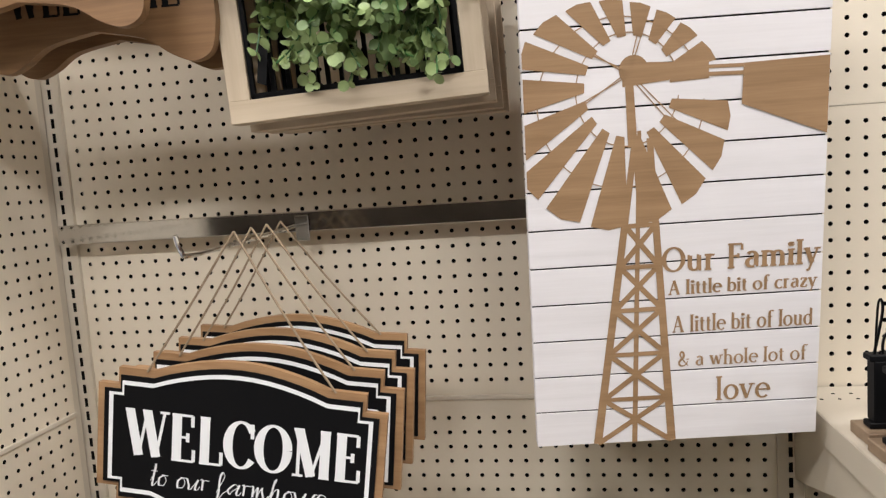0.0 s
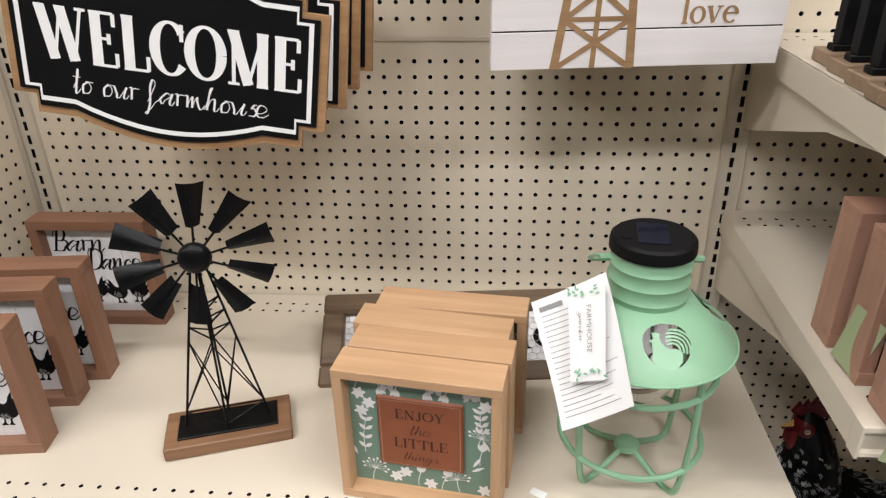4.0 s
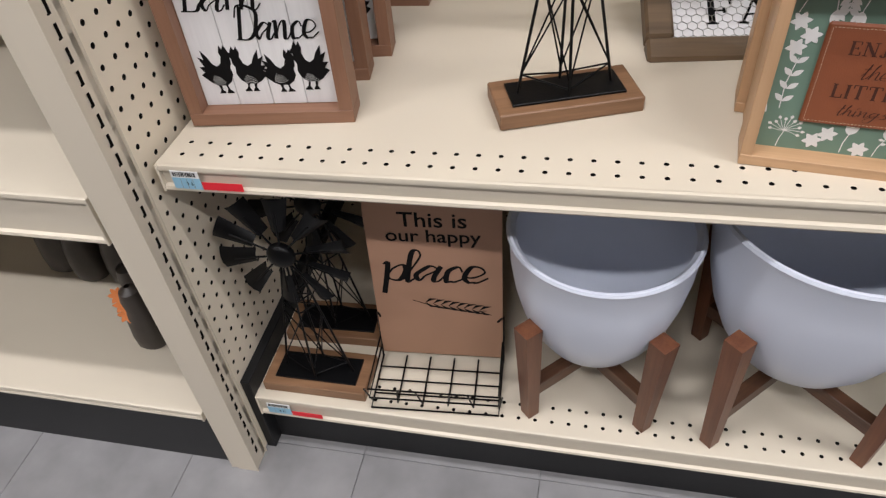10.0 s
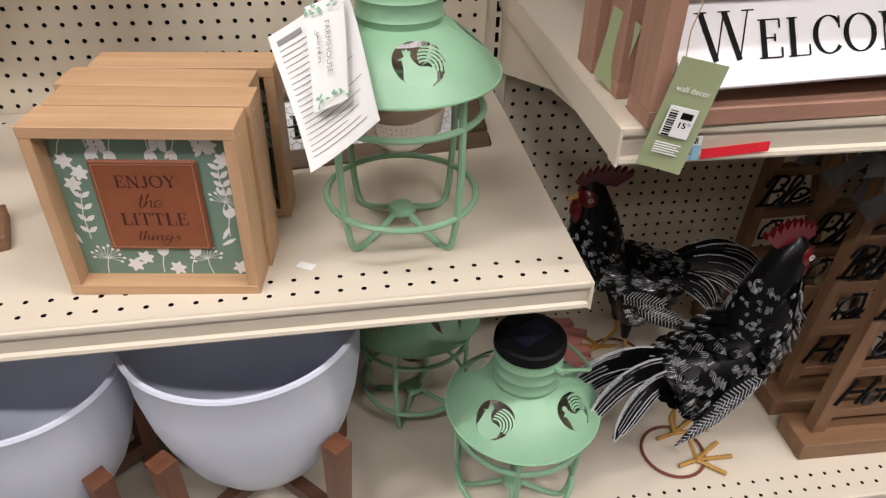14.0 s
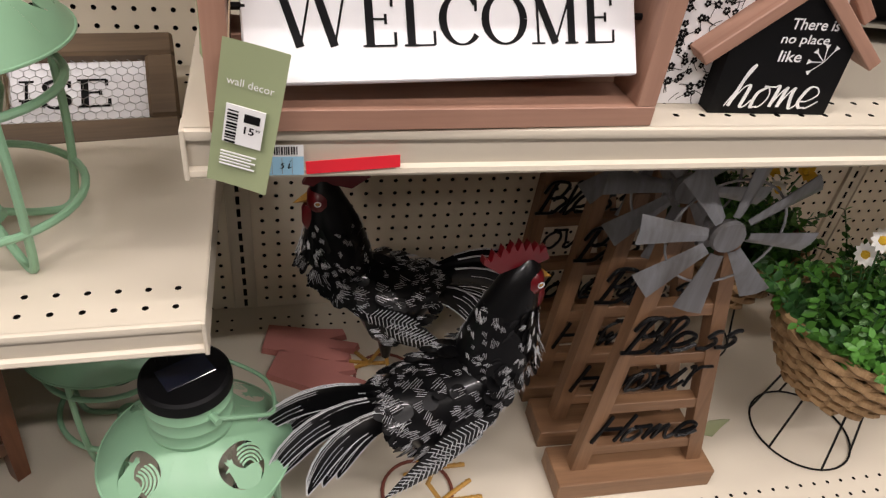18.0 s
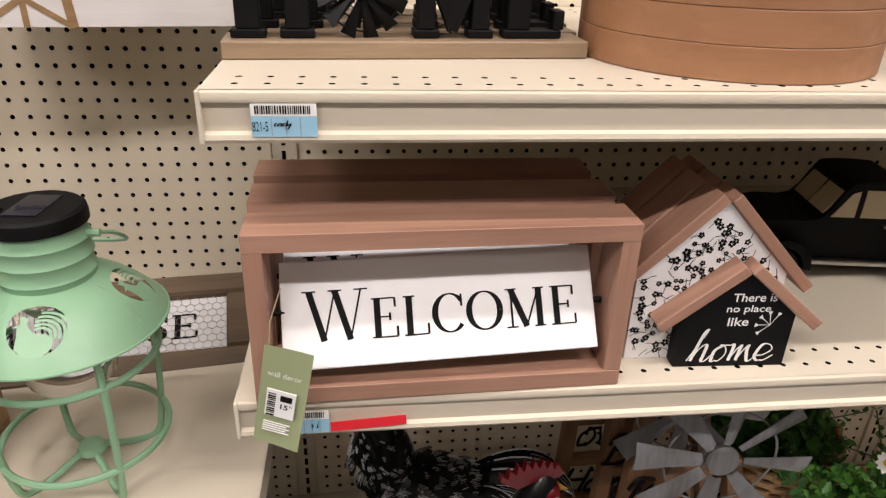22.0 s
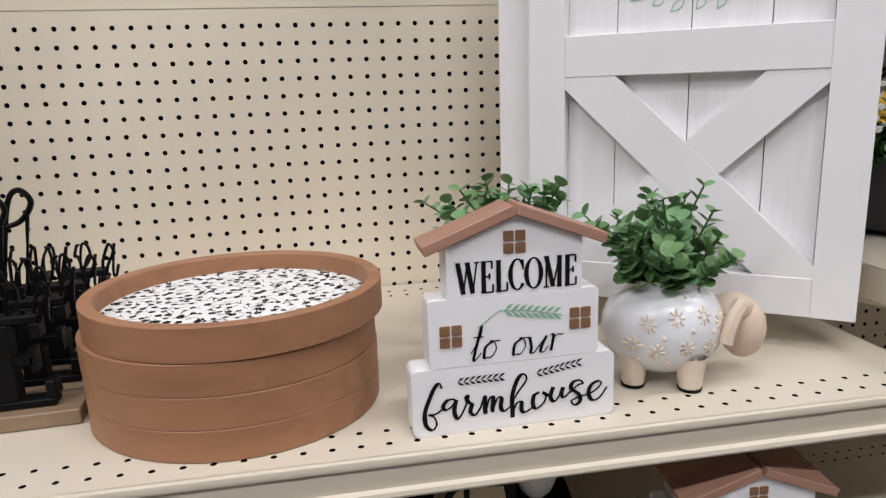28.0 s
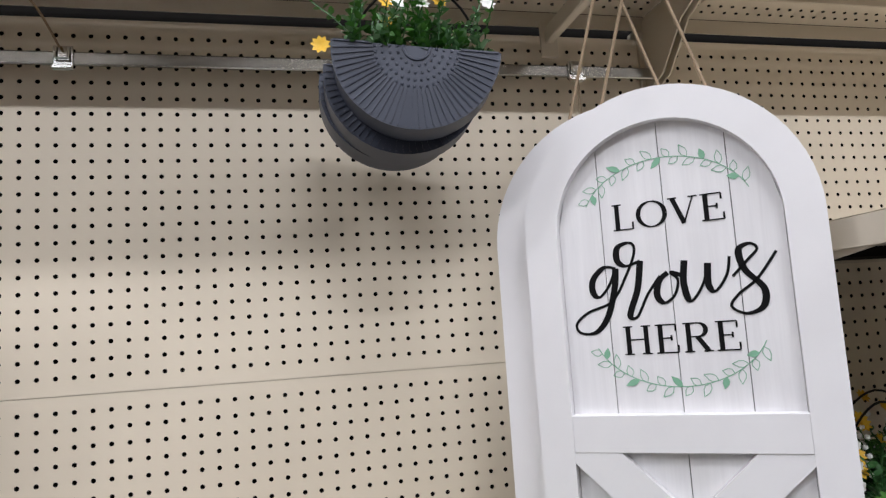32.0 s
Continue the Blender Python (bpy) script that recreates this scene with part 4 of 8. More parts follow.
# ---- black metal windmill on a wooden base ----
def windmill(m, label):
    t = thing("windmill_ornament", m, label, "windmill ornament", "black windmills")
    part("base", Geo().box(-0.086, 0.086, -0.040, 0.040, 0, 0.020, 0.0015), BROWNX, t, "brown wooden base block")
    part("base_plate", Geo().box(-0.068, 0.068, -0.026, 0.026, 0.020, 0.0235, 0.0008), BLACKM, t)
    hub = Vector((0, 0.002, 0.287))
    feet = [(-0.057, 0.0), (0.0, -0.021), (0.057, 0.0), (0.0, 0.021)]
    at = lambda k, s: Vector((feet[k][0] * (1 - 0.90 * s), feet[k][1] * (1 - 0.85 * s), 0.023 + 0.265 * s))
    for k in range(4):
        part("tower_leg", Geo().tube([at(k, 0), at(k, 1)], 0.0018, 6), BLACKM, t)
    for k in range(4):
        g = Geo()
        side, mid = (k, (k + 1) % 4) if k % 2 == 0 else ((k + 1) % 4, k)
        g.tube([at(side, 0.10), at(mid, 0.50)], 0.0011, 5)
        g.tube([at(mid, 0.06), at(side, 0.52)], 0.0011, 5)
        g.tube([at(side, 0.09), at(mid, 0.03)], 0.0012, 5)
        for h in (0.60, 0.68, 0.76):
            g.tube([at(side, h), at(mid, h - 0.055)], 0.0013, 5)
        part("cross_brace", g, BLACKM, t)
    part("hub", Geo().ball(hub + Vector((0, -0.012, 0)), 0.021, 16, 1, 0.6, 1), BLACKM, t)
    for k in range(10):
        a = radians(90 + 36 * k - 6)
        u, n = Vector((math.cos(a), 0, math.sin(a))), Vector((-math.sin(a), 0, math.cos(a)))
        g = Geo()
        rows = []
        for s in range(5):
            r = 0.041 + 0.056 * s / 4
            half = 0.0080 + 0.0080 * s / 4
            for q in range(4):
                e = q / 3 * 2 - 1
                rows.append(hub + Vector((0, -0.012, 0)) + u * r + n * half * e + Vector((0, -0.004 * e + 0.006 * e * e, 0)))
        back = [p + Vector((0, 0.0012, 0)) for p in rows]
        f = []
        for s in range(4):
            for q in range(3):
                i = s * 4 + q
                f += [(i, i + 1, i + 5, i + 4), (20 + i, 20 + i + 4, 20 + i + 5, 20 + i + 1)]
        g.add(rows + back, f)
        part("blade", g, BLACKM, t)
        part("spoke", Geo().tube([hub + Vector((0, -0.012, 0)) + u * 0.015, hub + Vector((0, -0.011, 0)) + u * 0.075], 0.0016, 5), BLACKM, t)
    return t


mill = windmill(pose(0.4675, -0.389, 0.6228, 0, 0, 19.2), "black metal windmill on a brown wooden base")
copy_thing(mill, pose(0.103, -0.500, 0.1535, 0, 0, 0))
copy_thing(mill, pose(0.103, -0.392, 0.1535, 0, 0, 2))


# ---- stack of framed leather-patch signs ----
def little_things(m, label, full=True):
    t = thing("box_sign", m, label, "box sign", "stack of box signs")
    w, h, d, b = 0.200, 0.196, 0.048, 0.012
    frame_bars(t, w, h, d, b, HONEYX, HONEYZ)
    part("back_panel", Geo().box(-w / 2 + b, w / 2 - b, 0.022, 0.028, b, h - b), SAGE, t, "sage green printed panel")
    if full:
        g, y = Geo(), 0.0217

        def petal(x, z, a, l, w):
            c, q = math.cos(radians(a)), math.sin(radians(a))
            g.ribbon([(x + c * l * f, z + q * l * f) for f in (0, 0.25, 0.5, 0.8, 1)], [0.0008, w * 0.75, w, w * 0.6, 0.0005], y)

        def stalk(x, z, a, l, w=0.0010):
            c, q = math.cos(radians(a)), math.sin(radians(a))
            tip = (x + c * l, z + q * l)
            g.ribbon([(x, z), (x + c * l / 2 - q * l * 0.05, z + q * l / 2 + c * l * 0.05), tip], [w] * 3, y)
            return tip

        def umbel(x, z, a, l, r=0.015):
            tip = stalk(x, z, a, l)
            for k in range(11):
                e = stalk(*tip, a - 95 + 19 * k, r * (0.8 + 0.2 * (k % 2)), 0.0006)
                petal(*e, a - 95 + 19 * k, 0.0042, 0.0036)

        def daisy(x, z, r=0.0095):
            for k in range(6):
                petal(x, z, 60 * k + 12, r, r * 0.62)

        def tulip(x, z, a, l=0.022):
            tip = stalk(x, z, a, l)
            for d in (-26, 0, 26):
                petal(*tip, a + d, 0.013, 0.0058)

        def twig(x, z, a, l, n=4):
            stalk(x, z, a, l)
            for k in range(n):
                f = (k + 0.6) / n
                p = (x + math.cos(radians(a)) * l * f, z + math.sin(radians(a)) * l * f)
                for e in (-1, 1):
                    petal(*p, a + e * 48, 0.0115, 0.0058)

        for x, z, a, l in ((-0.066, 0.013, 78, 0.020), (0.047, 0.013, 100, 0.020), (0.070, 0.094, 70, 0.010)):
            umbel(x, z, a, l)
        for x, z in ((-0.034, 0.025), (-0.022, 0.034), (0.078, 0.021), (-0.074, 0.124), (-0.064, 0.137), (-0.076, 0.150), (0.078, 0.152), (0.066, 0.167), (0.010, 0.020)):
            daisy(x, z)
        for x, z, a in ((-0.006, 0.014, 82), (-0.055, 0.184, -76), (-0.026, 0.184, -98), (0.006, 0.185, -84), (0.036, 0.184, -104), (0.072, 0.062, 84), (-0.080, 0.158, 66), (0.024, 0.014, 74)):
            tulip(x, z, a)
        for x, z, a, l in ((-0.073, 0.058, 86, 0.056), (0.076, 0.106, 96, 0.040), (-0.042, 0.184, -84, 0.022), (0.056, 0.184, -80, 0.022), (0.020, 0.184, -96, 0.018)):
            twig(x, z, a, l)
        for x, z, a in ((0.062, 0.050, 30), (0.064, 0.058, 60), (-0.084, 0.052, 110), (0.084, 0.086, 120)):
            petal(x, z, a, 0.018, 0.0046)
        part("flower_print", g, WHITEPRINT, t, "white printed flowers and leaves")
    part("leather_patch", Geo().box(-0.053, 0.053, 0.017, 0.0219, 0.047, 0.153, 0.002), LEATHER, t, "tan leather patch")
    g = Geo()
    for x0, z0, x1, z1 in ((-0.049, 0.051, 0.049, 0.051), (-0.049, 0.149, 0.049, 0.149), (-0.049, 0.051, -0.049, 0.149), (0.049, 0.051, 0.049, 0.149)):
        for k in range(30):
            s = (k + 0.2) / 30, (k + 0.8) / 30
            g.ribbon([(x0 + (x1 - x0) * q, z0 + (z1 - z0) * q) for q in s], [0.0006] * 2, 0.0169)
    part("stitching", g, THREAD, t)
    g = write_serif("ENJOY", 0, 0.130, 0.060, 0.013, 0.0168, 0.0026, 0.0008)
    write_script("the", 0, 0.108, 0.026, 0.015, 0.0168, 0.0012, g)
    write_serif("LITTLE", 0, 0.086, 0.066, 0.014, 0.0168, 0.0026, 0.0008, g)
    write_script("things", 0, 0.063, 0.044, 0.017, 0.0168, 0.0012, g)
    part("lettering", g, LEATHERINK, t, "dark burnt lettering")
    return t


enjoy = little_things(pose(0.755, -0.5085, 0.6255, 0, 0, -7.2), "honey wood box sign with a tan leather patch")
for k, (dx, rz) in enumerate(((0.004, -6.0), (-0.006, -7.0), (0.010, -4.5))):
    copy_thing(enjoy, pose(0.755 + dx + 0.006 * (k + 1), -0.5085 + 0.0495 * (k + 1), 0.6260, 0, 0, rz - 1))


# ---- long wire-covered sign lying back against the panel ----
def wire_sign(m):
    t = thing("wire_sign", m, "dark wood framed farmhouse sign covered with chicken wire", "sign")
    w, h, d = 0.612, 0.168, 0.030
    frame_bars(t, w, h, d, 0.036, FRAMEDK, FRAMEDK, c=0.004)
    part("white_board", Geo().box(-w / 2 + 0.036, w / 2 - 0.036, 0.016, 0.022, 0.036, h - 0.036), WHITE, t)
    g = write_serif("FARMHOUSE", 0.0, h / 2, 0.45, 0.040, 0.0155, 0.0085, 0.003)
    part("lettering", g, INK, t, "black capital lettering")
    g, r, row, y = Geo(), 0.0072, 0, 0.011
    z = 0.036
    while z < h - 0.036:
        x = -w / 2 + 0.036 + (r * 0.9 if row % 2 else 0)
        while x < w / 2 - 0.036:
            c = [(x + r * 1.02 * math.sin(radians(60 * k)), y, z + r * math.cos(radians(60 * k))) for k in range(4)]
            g.tube([(max(-w / 2 + 0.034, min(w / 2 - 0.034, p[0])), p[1], max(0.034, min(h - 0.034, p[2]))) for p in c], 0.0006, 3)
            x += r * 1.8
        z += r * 1.52
        row += 1
    part("chicken_wire", g, STEEL, t)
    return t


wire_sign(pose(0.872, -0.252, 0.629, -62, 0, 6.5))


# ---- green solar lantern ----
def lantern(m, label):
    t = thing("lantern", m, label, "lantern", "green lanterns")
    neck = 0.045
    outer = [(neck, 0.2690), (0.056, 0.2645), (0.067, 0.2575), (0.078, 0.2490), (0.088, 0.2395), (0.097, 0.2300), (0.104, 0.2215), (0.109, 0.2140)]
    run = [0.0]
    for (r0, z0), (r1, z1) in zip(outer, outer[1:]):
        run.append(run[-1] + math.hypot(r1 - r0, z1 - z0))

    def on_shade(d, b):
        """A point of the shade at a slant distance from the neck and an angle round it."""
        i = max(0, min(len(run) - 2, sum(q <= d for q in run) - 1))
        f = (d - run[i]) / (run[i + 1] - run[i])
        r, z = outer[i][0] + (outer[i + 1][0] - outer[i][0]) * f, outer[i][1] + (outer[i + 1][1] - outer[i][1]) * f
        return r * math.cos(b), r * math.sin(b), z

    # the shade, with four round openings cut through it
    cols, d0, d1, first = 64, 0.008, 0.074, -0.23
    step = 2 * math.pi / cols
    rows = [0.0, d0] + [d0 + (d1 - d0) * q / 4 for q in range(1, 5)] + [run[-1]]
    g = Geo()
    for c in range(cols):
        for i in range(len(rows) - 1):
            if c % 16 < 10 and 1 <= i <= 4:
                continue
            b0, b1 = first + c * step, first + (c + 1) * step
            g.add([on_shade(rows[i], b0), on_shade(rows[i + 1], b0), on_shade(rows[i + 1], b1), on_shade(rows[i], b1)], [(0, 1, 2, 3)])
    mid, hole = (d0 + d1) / 2 - 0.001, 0.0265
    spread = lambda u, d, b: on_shade(d, b + u / (0.046 + 0.78 * d))
    birds = []
    for k in range(4):
        b = first + (16 * k + 5) * step
        inner, border = [], []
        for j in range(40):
            e = (j % 10) / 5 - 1
            cx, cz = ((1, e), (-e, 1), (-1, -e), (e, -1))[j // 10]
            q = math.hypot(cx, cz)
            inner.append(spread(hole * cx / q, mid + hole * cz / q, b))
            border.append(on_shade((d0 + d1) / 2 + cz * (d1 - d0) / 2, b + cx * 5 * step))
        g.add(inner + border, [(j, (j + 1) % 40, 40 + (j + 1) % 40, 40 + j) for j in range(40)])
        birds.append(b)
    shade = part("shade", g.weld(), GREEN, t)
    part("rim", Geo().tube([(0.109 * math.cos(radians(6 * k)), 0.109 * math.sin(radians(6 * k)), 0.2135) for k in range(60)], 0.0016, 6, True), GREEN, t)
    for b in birds:
        g = Geo()

        def shape(o):
            g.add([spread(u, mid - v, b) for u, v in o], [tuple(range(len(o)))])

        shape([(-0.012, -0.0245), (-0.019, -0.017), (-0.017, -0.006), (-0.0165, 0.004), (-0.013, 0.010), (-0.008, 0.010), (-0.006, 0.003), (-0.001, -0.003), (0.008, -0.004), (0.015, -0.009), (0.014, -0.019), (0.006, -0.0262), (-0.004, -0.0268)])
        shape([(-0.014, 0.0095), (-0.0145, 0.0165), (-0.012, 0.014), (-0.0105, 0.018), (-0.0085, 0.014), (-0.006, 0.0155), (-0.0075, 0.0095)])
        shape([(-0.015, 0.004), (-0.021, 0.004), (-0.0145, 0.008)])
        for j in range(5):
            band = list(zip(arc(0.004, -0.006, 0.0075 + 0.0040 * j, -18, 128 - 9 * j, 9), arc(0.004, -0.006, 0.0100 + 0.0040 * j, -18, 122 - 9 * j, 9)))
            for (p0, q0), (p1, q1) in zip(band, band[1:]):
                shape([p0, q0, q1, p1])
        part("bird_shape", g, GREEN, shade)
    prof = [(neck, 0.266)]
    for k in range(3):
        z = 0.277 + 0.019 * k
        prof += [(neck, z - 0.004), (neck + 0.0022, z), (neck, z + 0.004)]
    prof += [(neck, 0.334), (neck - 0.004, 0.336), (neck - 0.004, 0.268)]
    part("neck", Geo().lathe(prof, 48), GREEN, t)
    cap = part("solar_cap", Geo().lathe([(0, 0.349), (0.044, 0.349), (0.0475, 0.346), (0.0485, 0.340), (0.0485, 0.332), (0, 0.332)], 48), BLACK, t, "black round cap")
    part("solar_cell", Geo().box(-0.028, 0.026, -0.018, 0.016, 0.3492, 0.3505, 0.0005), SOLAR, cap)
    part("switch_plug", Geo().lathe([(0, 0.352), (0.006, 0.352), (0.007, 0.349), (0, 0.349)], 12, Matrix.Translation((0.012, -0.030, 0))), BLACK, cap)
    # wire foot: four hoops that cross below the globe, and two rings
    for k in range(4):
        a = radians(45 + 90 * k)
        c, s = math.cos(a), math.sin(a)
        pts = smooth_line([(c * 0.091, s * 0.091, 0.222), (c * 0.092, s * 0.092, 0.11), (c * 0.085, s * 0.085, 0.03), (c * 0.074, s * 0.074, 0.004), (c * 0.045, s * 0.045, 0.010), (c * 0.012, s * 0.012, 0.026)], 5)
        part("foot_wire", Geo().tube(pts, 0.0042, 8), GREEN, t)
    for r, z in ((0.0925, 0.170), (0.0890, 0.055)):
        part("ring", Geo().tube([(r * math.cos(radians(10 * k)), r * math.sin(radians(10 * k)), z) for k in range(36)], 0.0040, 8, True), GREEN, t)
    part("foot_boss", Geo().lathe([(0, 0.034), (0.014, 0.033), (0.017, 0.026), (0.012, 0.020), (0, 0.019)], 20), GREEN, t)
    part("globe", Geo().lathe([(0.002, 0.118), (0.030, 0.123), (0.046, 0.143), (0.050, 0.168), (0.046, 0.205), (0.040, 0.250)], 32), GLASSM, t, "clear glass globe")
    # swing handle
    turned = Matrix.Rotation(radians(96), 4, "Z")
    part("handle", Geo().tube([turned @ Vector(p) for p in smooth_line([(-0.052, 0, 0.318), (-0.060, 0.03, 0.304), (-0.056, 0.070, 0.276), (0.0, 0.098, 0.262), (0.056, 0.070, 0.276), (0.060, 0.03, 0.304), (0.052, 0, 0.318)], 6)], 0.0026, 6), GREEN, t)
    for s in (-1, 1):
        part("handle_lug", Geo().tube([turned @ Vector((s * 0.044, 0, 0.318)), turned @ Vector((s * 0.058, 0, 0.318))], 0.0045, 8), GREEN, t)
    return t


lamp = lantern(pose(1.019, -0.408, 0.6275, 0, 0, -96) @ Matrix.Diagonal((1, 1, 0.955, 1)), "sage green metal lantern with a solar cap and rooster cut-outs")
copy_thing(lamp, pose(1.181, -0.471, 0.1535, 0, 0, -150))
copy_thing(lamp, pose(1.050, -0.255, 0.1535, 0, 0, -70))


# ---- papers hung on the lantern ----
def sheet_of(name, m, w, h, label, category, mat=PAPER, curl=0.006):
    g, n, k = Geo(), 10, 8
    v = []
    for y in (0, 0.0006):
        for i in range(k + 1):
            for j in range(n + 1):
                s, q = i / k - 0.5, j / n
                v.append((s * w, y + curl * (math.sin(q * 3.0 + s * 2) - s * s * 2), -q * h))
    f, o = [], (k + 1) * (n + 1)
    for i in range(k):
        for j in range(n):
            a = i * (n + 1) + j
            f += [(a, a + 1, a + n + 2, a + n + 1), (o + a, o + a + n + 1, o + a + n + 2, o + a + 1)]
    g.add(v, f)
    t = thing(name, m, label, category)
    part("card", g, mat, t)
    return t


def curl_at(x, z, w, h, curl=0.006):
    s, q = x / w, -z / h
    return curl * (math.sin(q * 3.0 + s * 2) - s * s * 2) - 0.0007


def laid(top_left, across, down, lift=0.0):
    """The pose of a card whose upper edge and fall are known."""
    x = Vector(across).normalized()
    z = -(Vector(down) - x * Vector(down).dot(x)).normalized()
    y = z.cross(x)
    o = Vector(top_left) - y * lift
    return Matrix(((x[0], y[0], z[0], o[0]), (x[1], y[1], z[1], o[1]), (x[2], y[2], z[2], o[2]), (0, 0, 0, 1)))


ACROSS, DOWN = Vector((0.725, -0.294, 0.627)), Vector((0.122, -0.763, -0.635))
leaflet = sheet_of("leaflet", laid((0.927, -0.424, 0.897), ACROSS, DOWN), 0.100, 0.152, "white instruction leaflet hanging on the lantern", "leaflet")
g, rng = Geo(), random.Random(3)
for k in range(21):
    z = -0.016 - 0.0062 * k
    x1 = rng.uniform(0.005, 0.041) if k not in (0, 5, 11) else -0.012
    xs = [-0.042 + (x1 + 0.042) * q / 5 for q in range(6)]
    v = []
    for x in xs:
        for dz in (0, 0.0008 if k else 0.006):
            v.append((x, curl_at(x, z + dz, 0.100, 0.152), z + dz))
    g.add(v, [(2 * i, 2 * i + 2, 2 * i + 3, 2 * i + 1) for i in range(5)])
part("small_print", g, GREYINK, leaflet)
tag = sheet_of("hang_tag", laid(Vector((0.932, -0.431, 0.900)) + (ACROSS * 0.972 + DOWN * 0.233) * 0.0235, ACROSS * 0.972 + DOWN * 0.233, DOWN * 0.972 - ACROSS * 0.233, 0.008), 0.047, 0.106, "white farmhouse hang tag with leaf print", "hang tag", curl=0.002)
g = print_text("FARMHOUSE", 0, 0, 0.052, 0.0062, 0)
part("lettering", g, GREYINK, tag, m=Matrix.Translation((0.005, -0.0035, -0.050)) @ Matrix.Rotation(radians(90), 4, "Y"))
g = write_script("garden", 0, 0, 0.034, 0.008, 0, 0.001)
part("script_line", g, GREYINK, tag, m=Matrix.Translation((-0.007, -0.0035, -0.046)) @ Matrix.Rotation(radians(90), 4, "Y"))
g, rng = Geo(), random.Random(9)
for k in range(26):
    z = rng.choice((-0.009, -0.098)) + rng.uniform(-0.005, 0.005)
    x = rng.uniform(-0.022, 0.024)
    a = rng.uniform(0, 6.28)
    g.ribbon([(x, z), (x + 0.003 * math.cos(a), z + 0.003 * math.sin(a)), (x + 0.006 * math.cos(a), z + 0.006 * math.sin(a))], [0.0005, 0.003, 0.0005], -0.0036)
part("leaf_print", g, WREATH, tag)


# ---- hanging welcome plaques ----
def plaque_outline(w, h, inset):
    """A plaque with stepped corners and a bowed top and bottom, drawn inside its edge by inset."""
    x1, x2, x3 = w / 2 - inset, w / 2 - 0.034 - inset * 0.4, w * 0.30
    z1, z2, z3 = h * 0.30 - inset * 0.6, h * 0.40 - inset, h / 2 - inset
    half = [(x1, -z1), (x1, z1), (x2 + 0.006, z1), (x2 + 0.006, z2), (x2 - 0.010, z2), (x3, z2)]
    top = half[1:] + [(x3 - (x3 * 2) * k / 12, z2 + (z3 - z2) * math.sin(math.pi * k / 12) ** 0.9) for k in range(1, 12)]
    full = top + [(-x, z) for x, z in half[1:][::-1]]
    low = [(-x, -z) for x, z in full]
    return full + low


def rim_of(outer, inner, y0, y1):
    """A band between two like outlines."""
    g, n = Geo(), len(outer)
    g.add([(x, y0, z) for x, z in outer] + [(x, y0, z) for x, z in inner] + [(x, y1, z) for x, z in outer] + [(x, y1, z) for x, z in inner],
          [f for i in range(n) for j in [(i + 1) % n] for f in ((i, i + n, j + n, j), (i, j, j + 2 * n, i + 2 * n), (i + n, i + 3 * n, j + 3 * n, j + n))])
    return g


def plaque(m, label, knot):
    t = thing("hanging_plaque", m, label, "hanging sign", "welcome plaques")
    w, h = 0.385, 0.232
    outer = plaque_outline(w, h, 0)
    part("wooden_board", Geo().prism(outer, 0, 0.009), OAKX, t, "brown wooden edge")
    part("black_panel", Geo().prism(plaque_outline(w, h, 0.010), -0.0022, -0.0002), BLACK, t)
    part("white_border", rim_of(plaque_outline(w, h, 0.017), plaque_outline(w, h, 0.0225), -0.0030, -0.0023), WHITEPRINT, t)
    g = write_serif("WELCOME", 0.004, 0.008, 0.313, 0.061, -0.0026, 0.0128, 0.0034)
    part("lettering", g, WHITEPRINT, t, "white capital lettering")
    g = write_script("to our farmhouse", 0.004, -0.053, 0.240, 0.042, -0.0026, 0.0027, slant=0.1)
    part("script_lettering", g, WHITEPRINT, t, "white script lettering")
    inv = m.inverted() @ Vector(knot)
    for s in (-1, 1):
        a = Vector((s * 0.125, -0.001, h * 0.39))
        part("twine", Geo().tube(smooth_line([a, a.lerp(inv, 0.5) + Vector((0, 0, -0.003)), inv + Vector((0, 0, 0.003))], 4), 0.0016, 6), TWINE, t, "jute hanging twine")
    return t


for k in range(4):
    y = -0.322 + 0.062 * k
    knot = (0.468 - 0.004 * k, y + 0.004, 1.4205)
    dx = (0.0, 0.012, 0.016, 0.022)[k]
    plaque(pose(0.447 + dx, y, 1.1415 + 0.0075 * k, 0, (8.3, 6.2, 5.2, 4.4)[k], (2.0, 0, -1, 0)[k]), "black welcome to our farmhouse plaque hung on twine", knot)


def peg_hook(name, base, length, label, up=0.022, swing=0.0, dip=0.0):
    """A chrome display hook: saddle over the rail, long arm, upturned tip."""
    t = thing(name, pose(*base, dip, 0, swing), label, "display hook", "display hooks")
    part("arm", Geo().tube(smooth_line([(0, 0, 0), (0, -length * 0.5, -0.003), (0, -length + 0.03, -0.004), (0, -length + 0.008, 0.004), (0, -length, up)], 5), 0.0032, 8), CHROME, t)
    part("saddle", Geo().box(-0.012, 0.012, -0.004, 0.0, -0.028, 0.014, 0.001), CHROME, t)
    part("saddle_lip", Geo().box(-0.012, 0.012, -0.0005, 0.012, 0.0141, 0.0165), CHROME, t)
    return t


peg_hook("display_hook", (0.455, -0.0335, 1.4125), 0.352, "chrome hook holding the welcome plaques", 0.024, -4.5, 1.6)


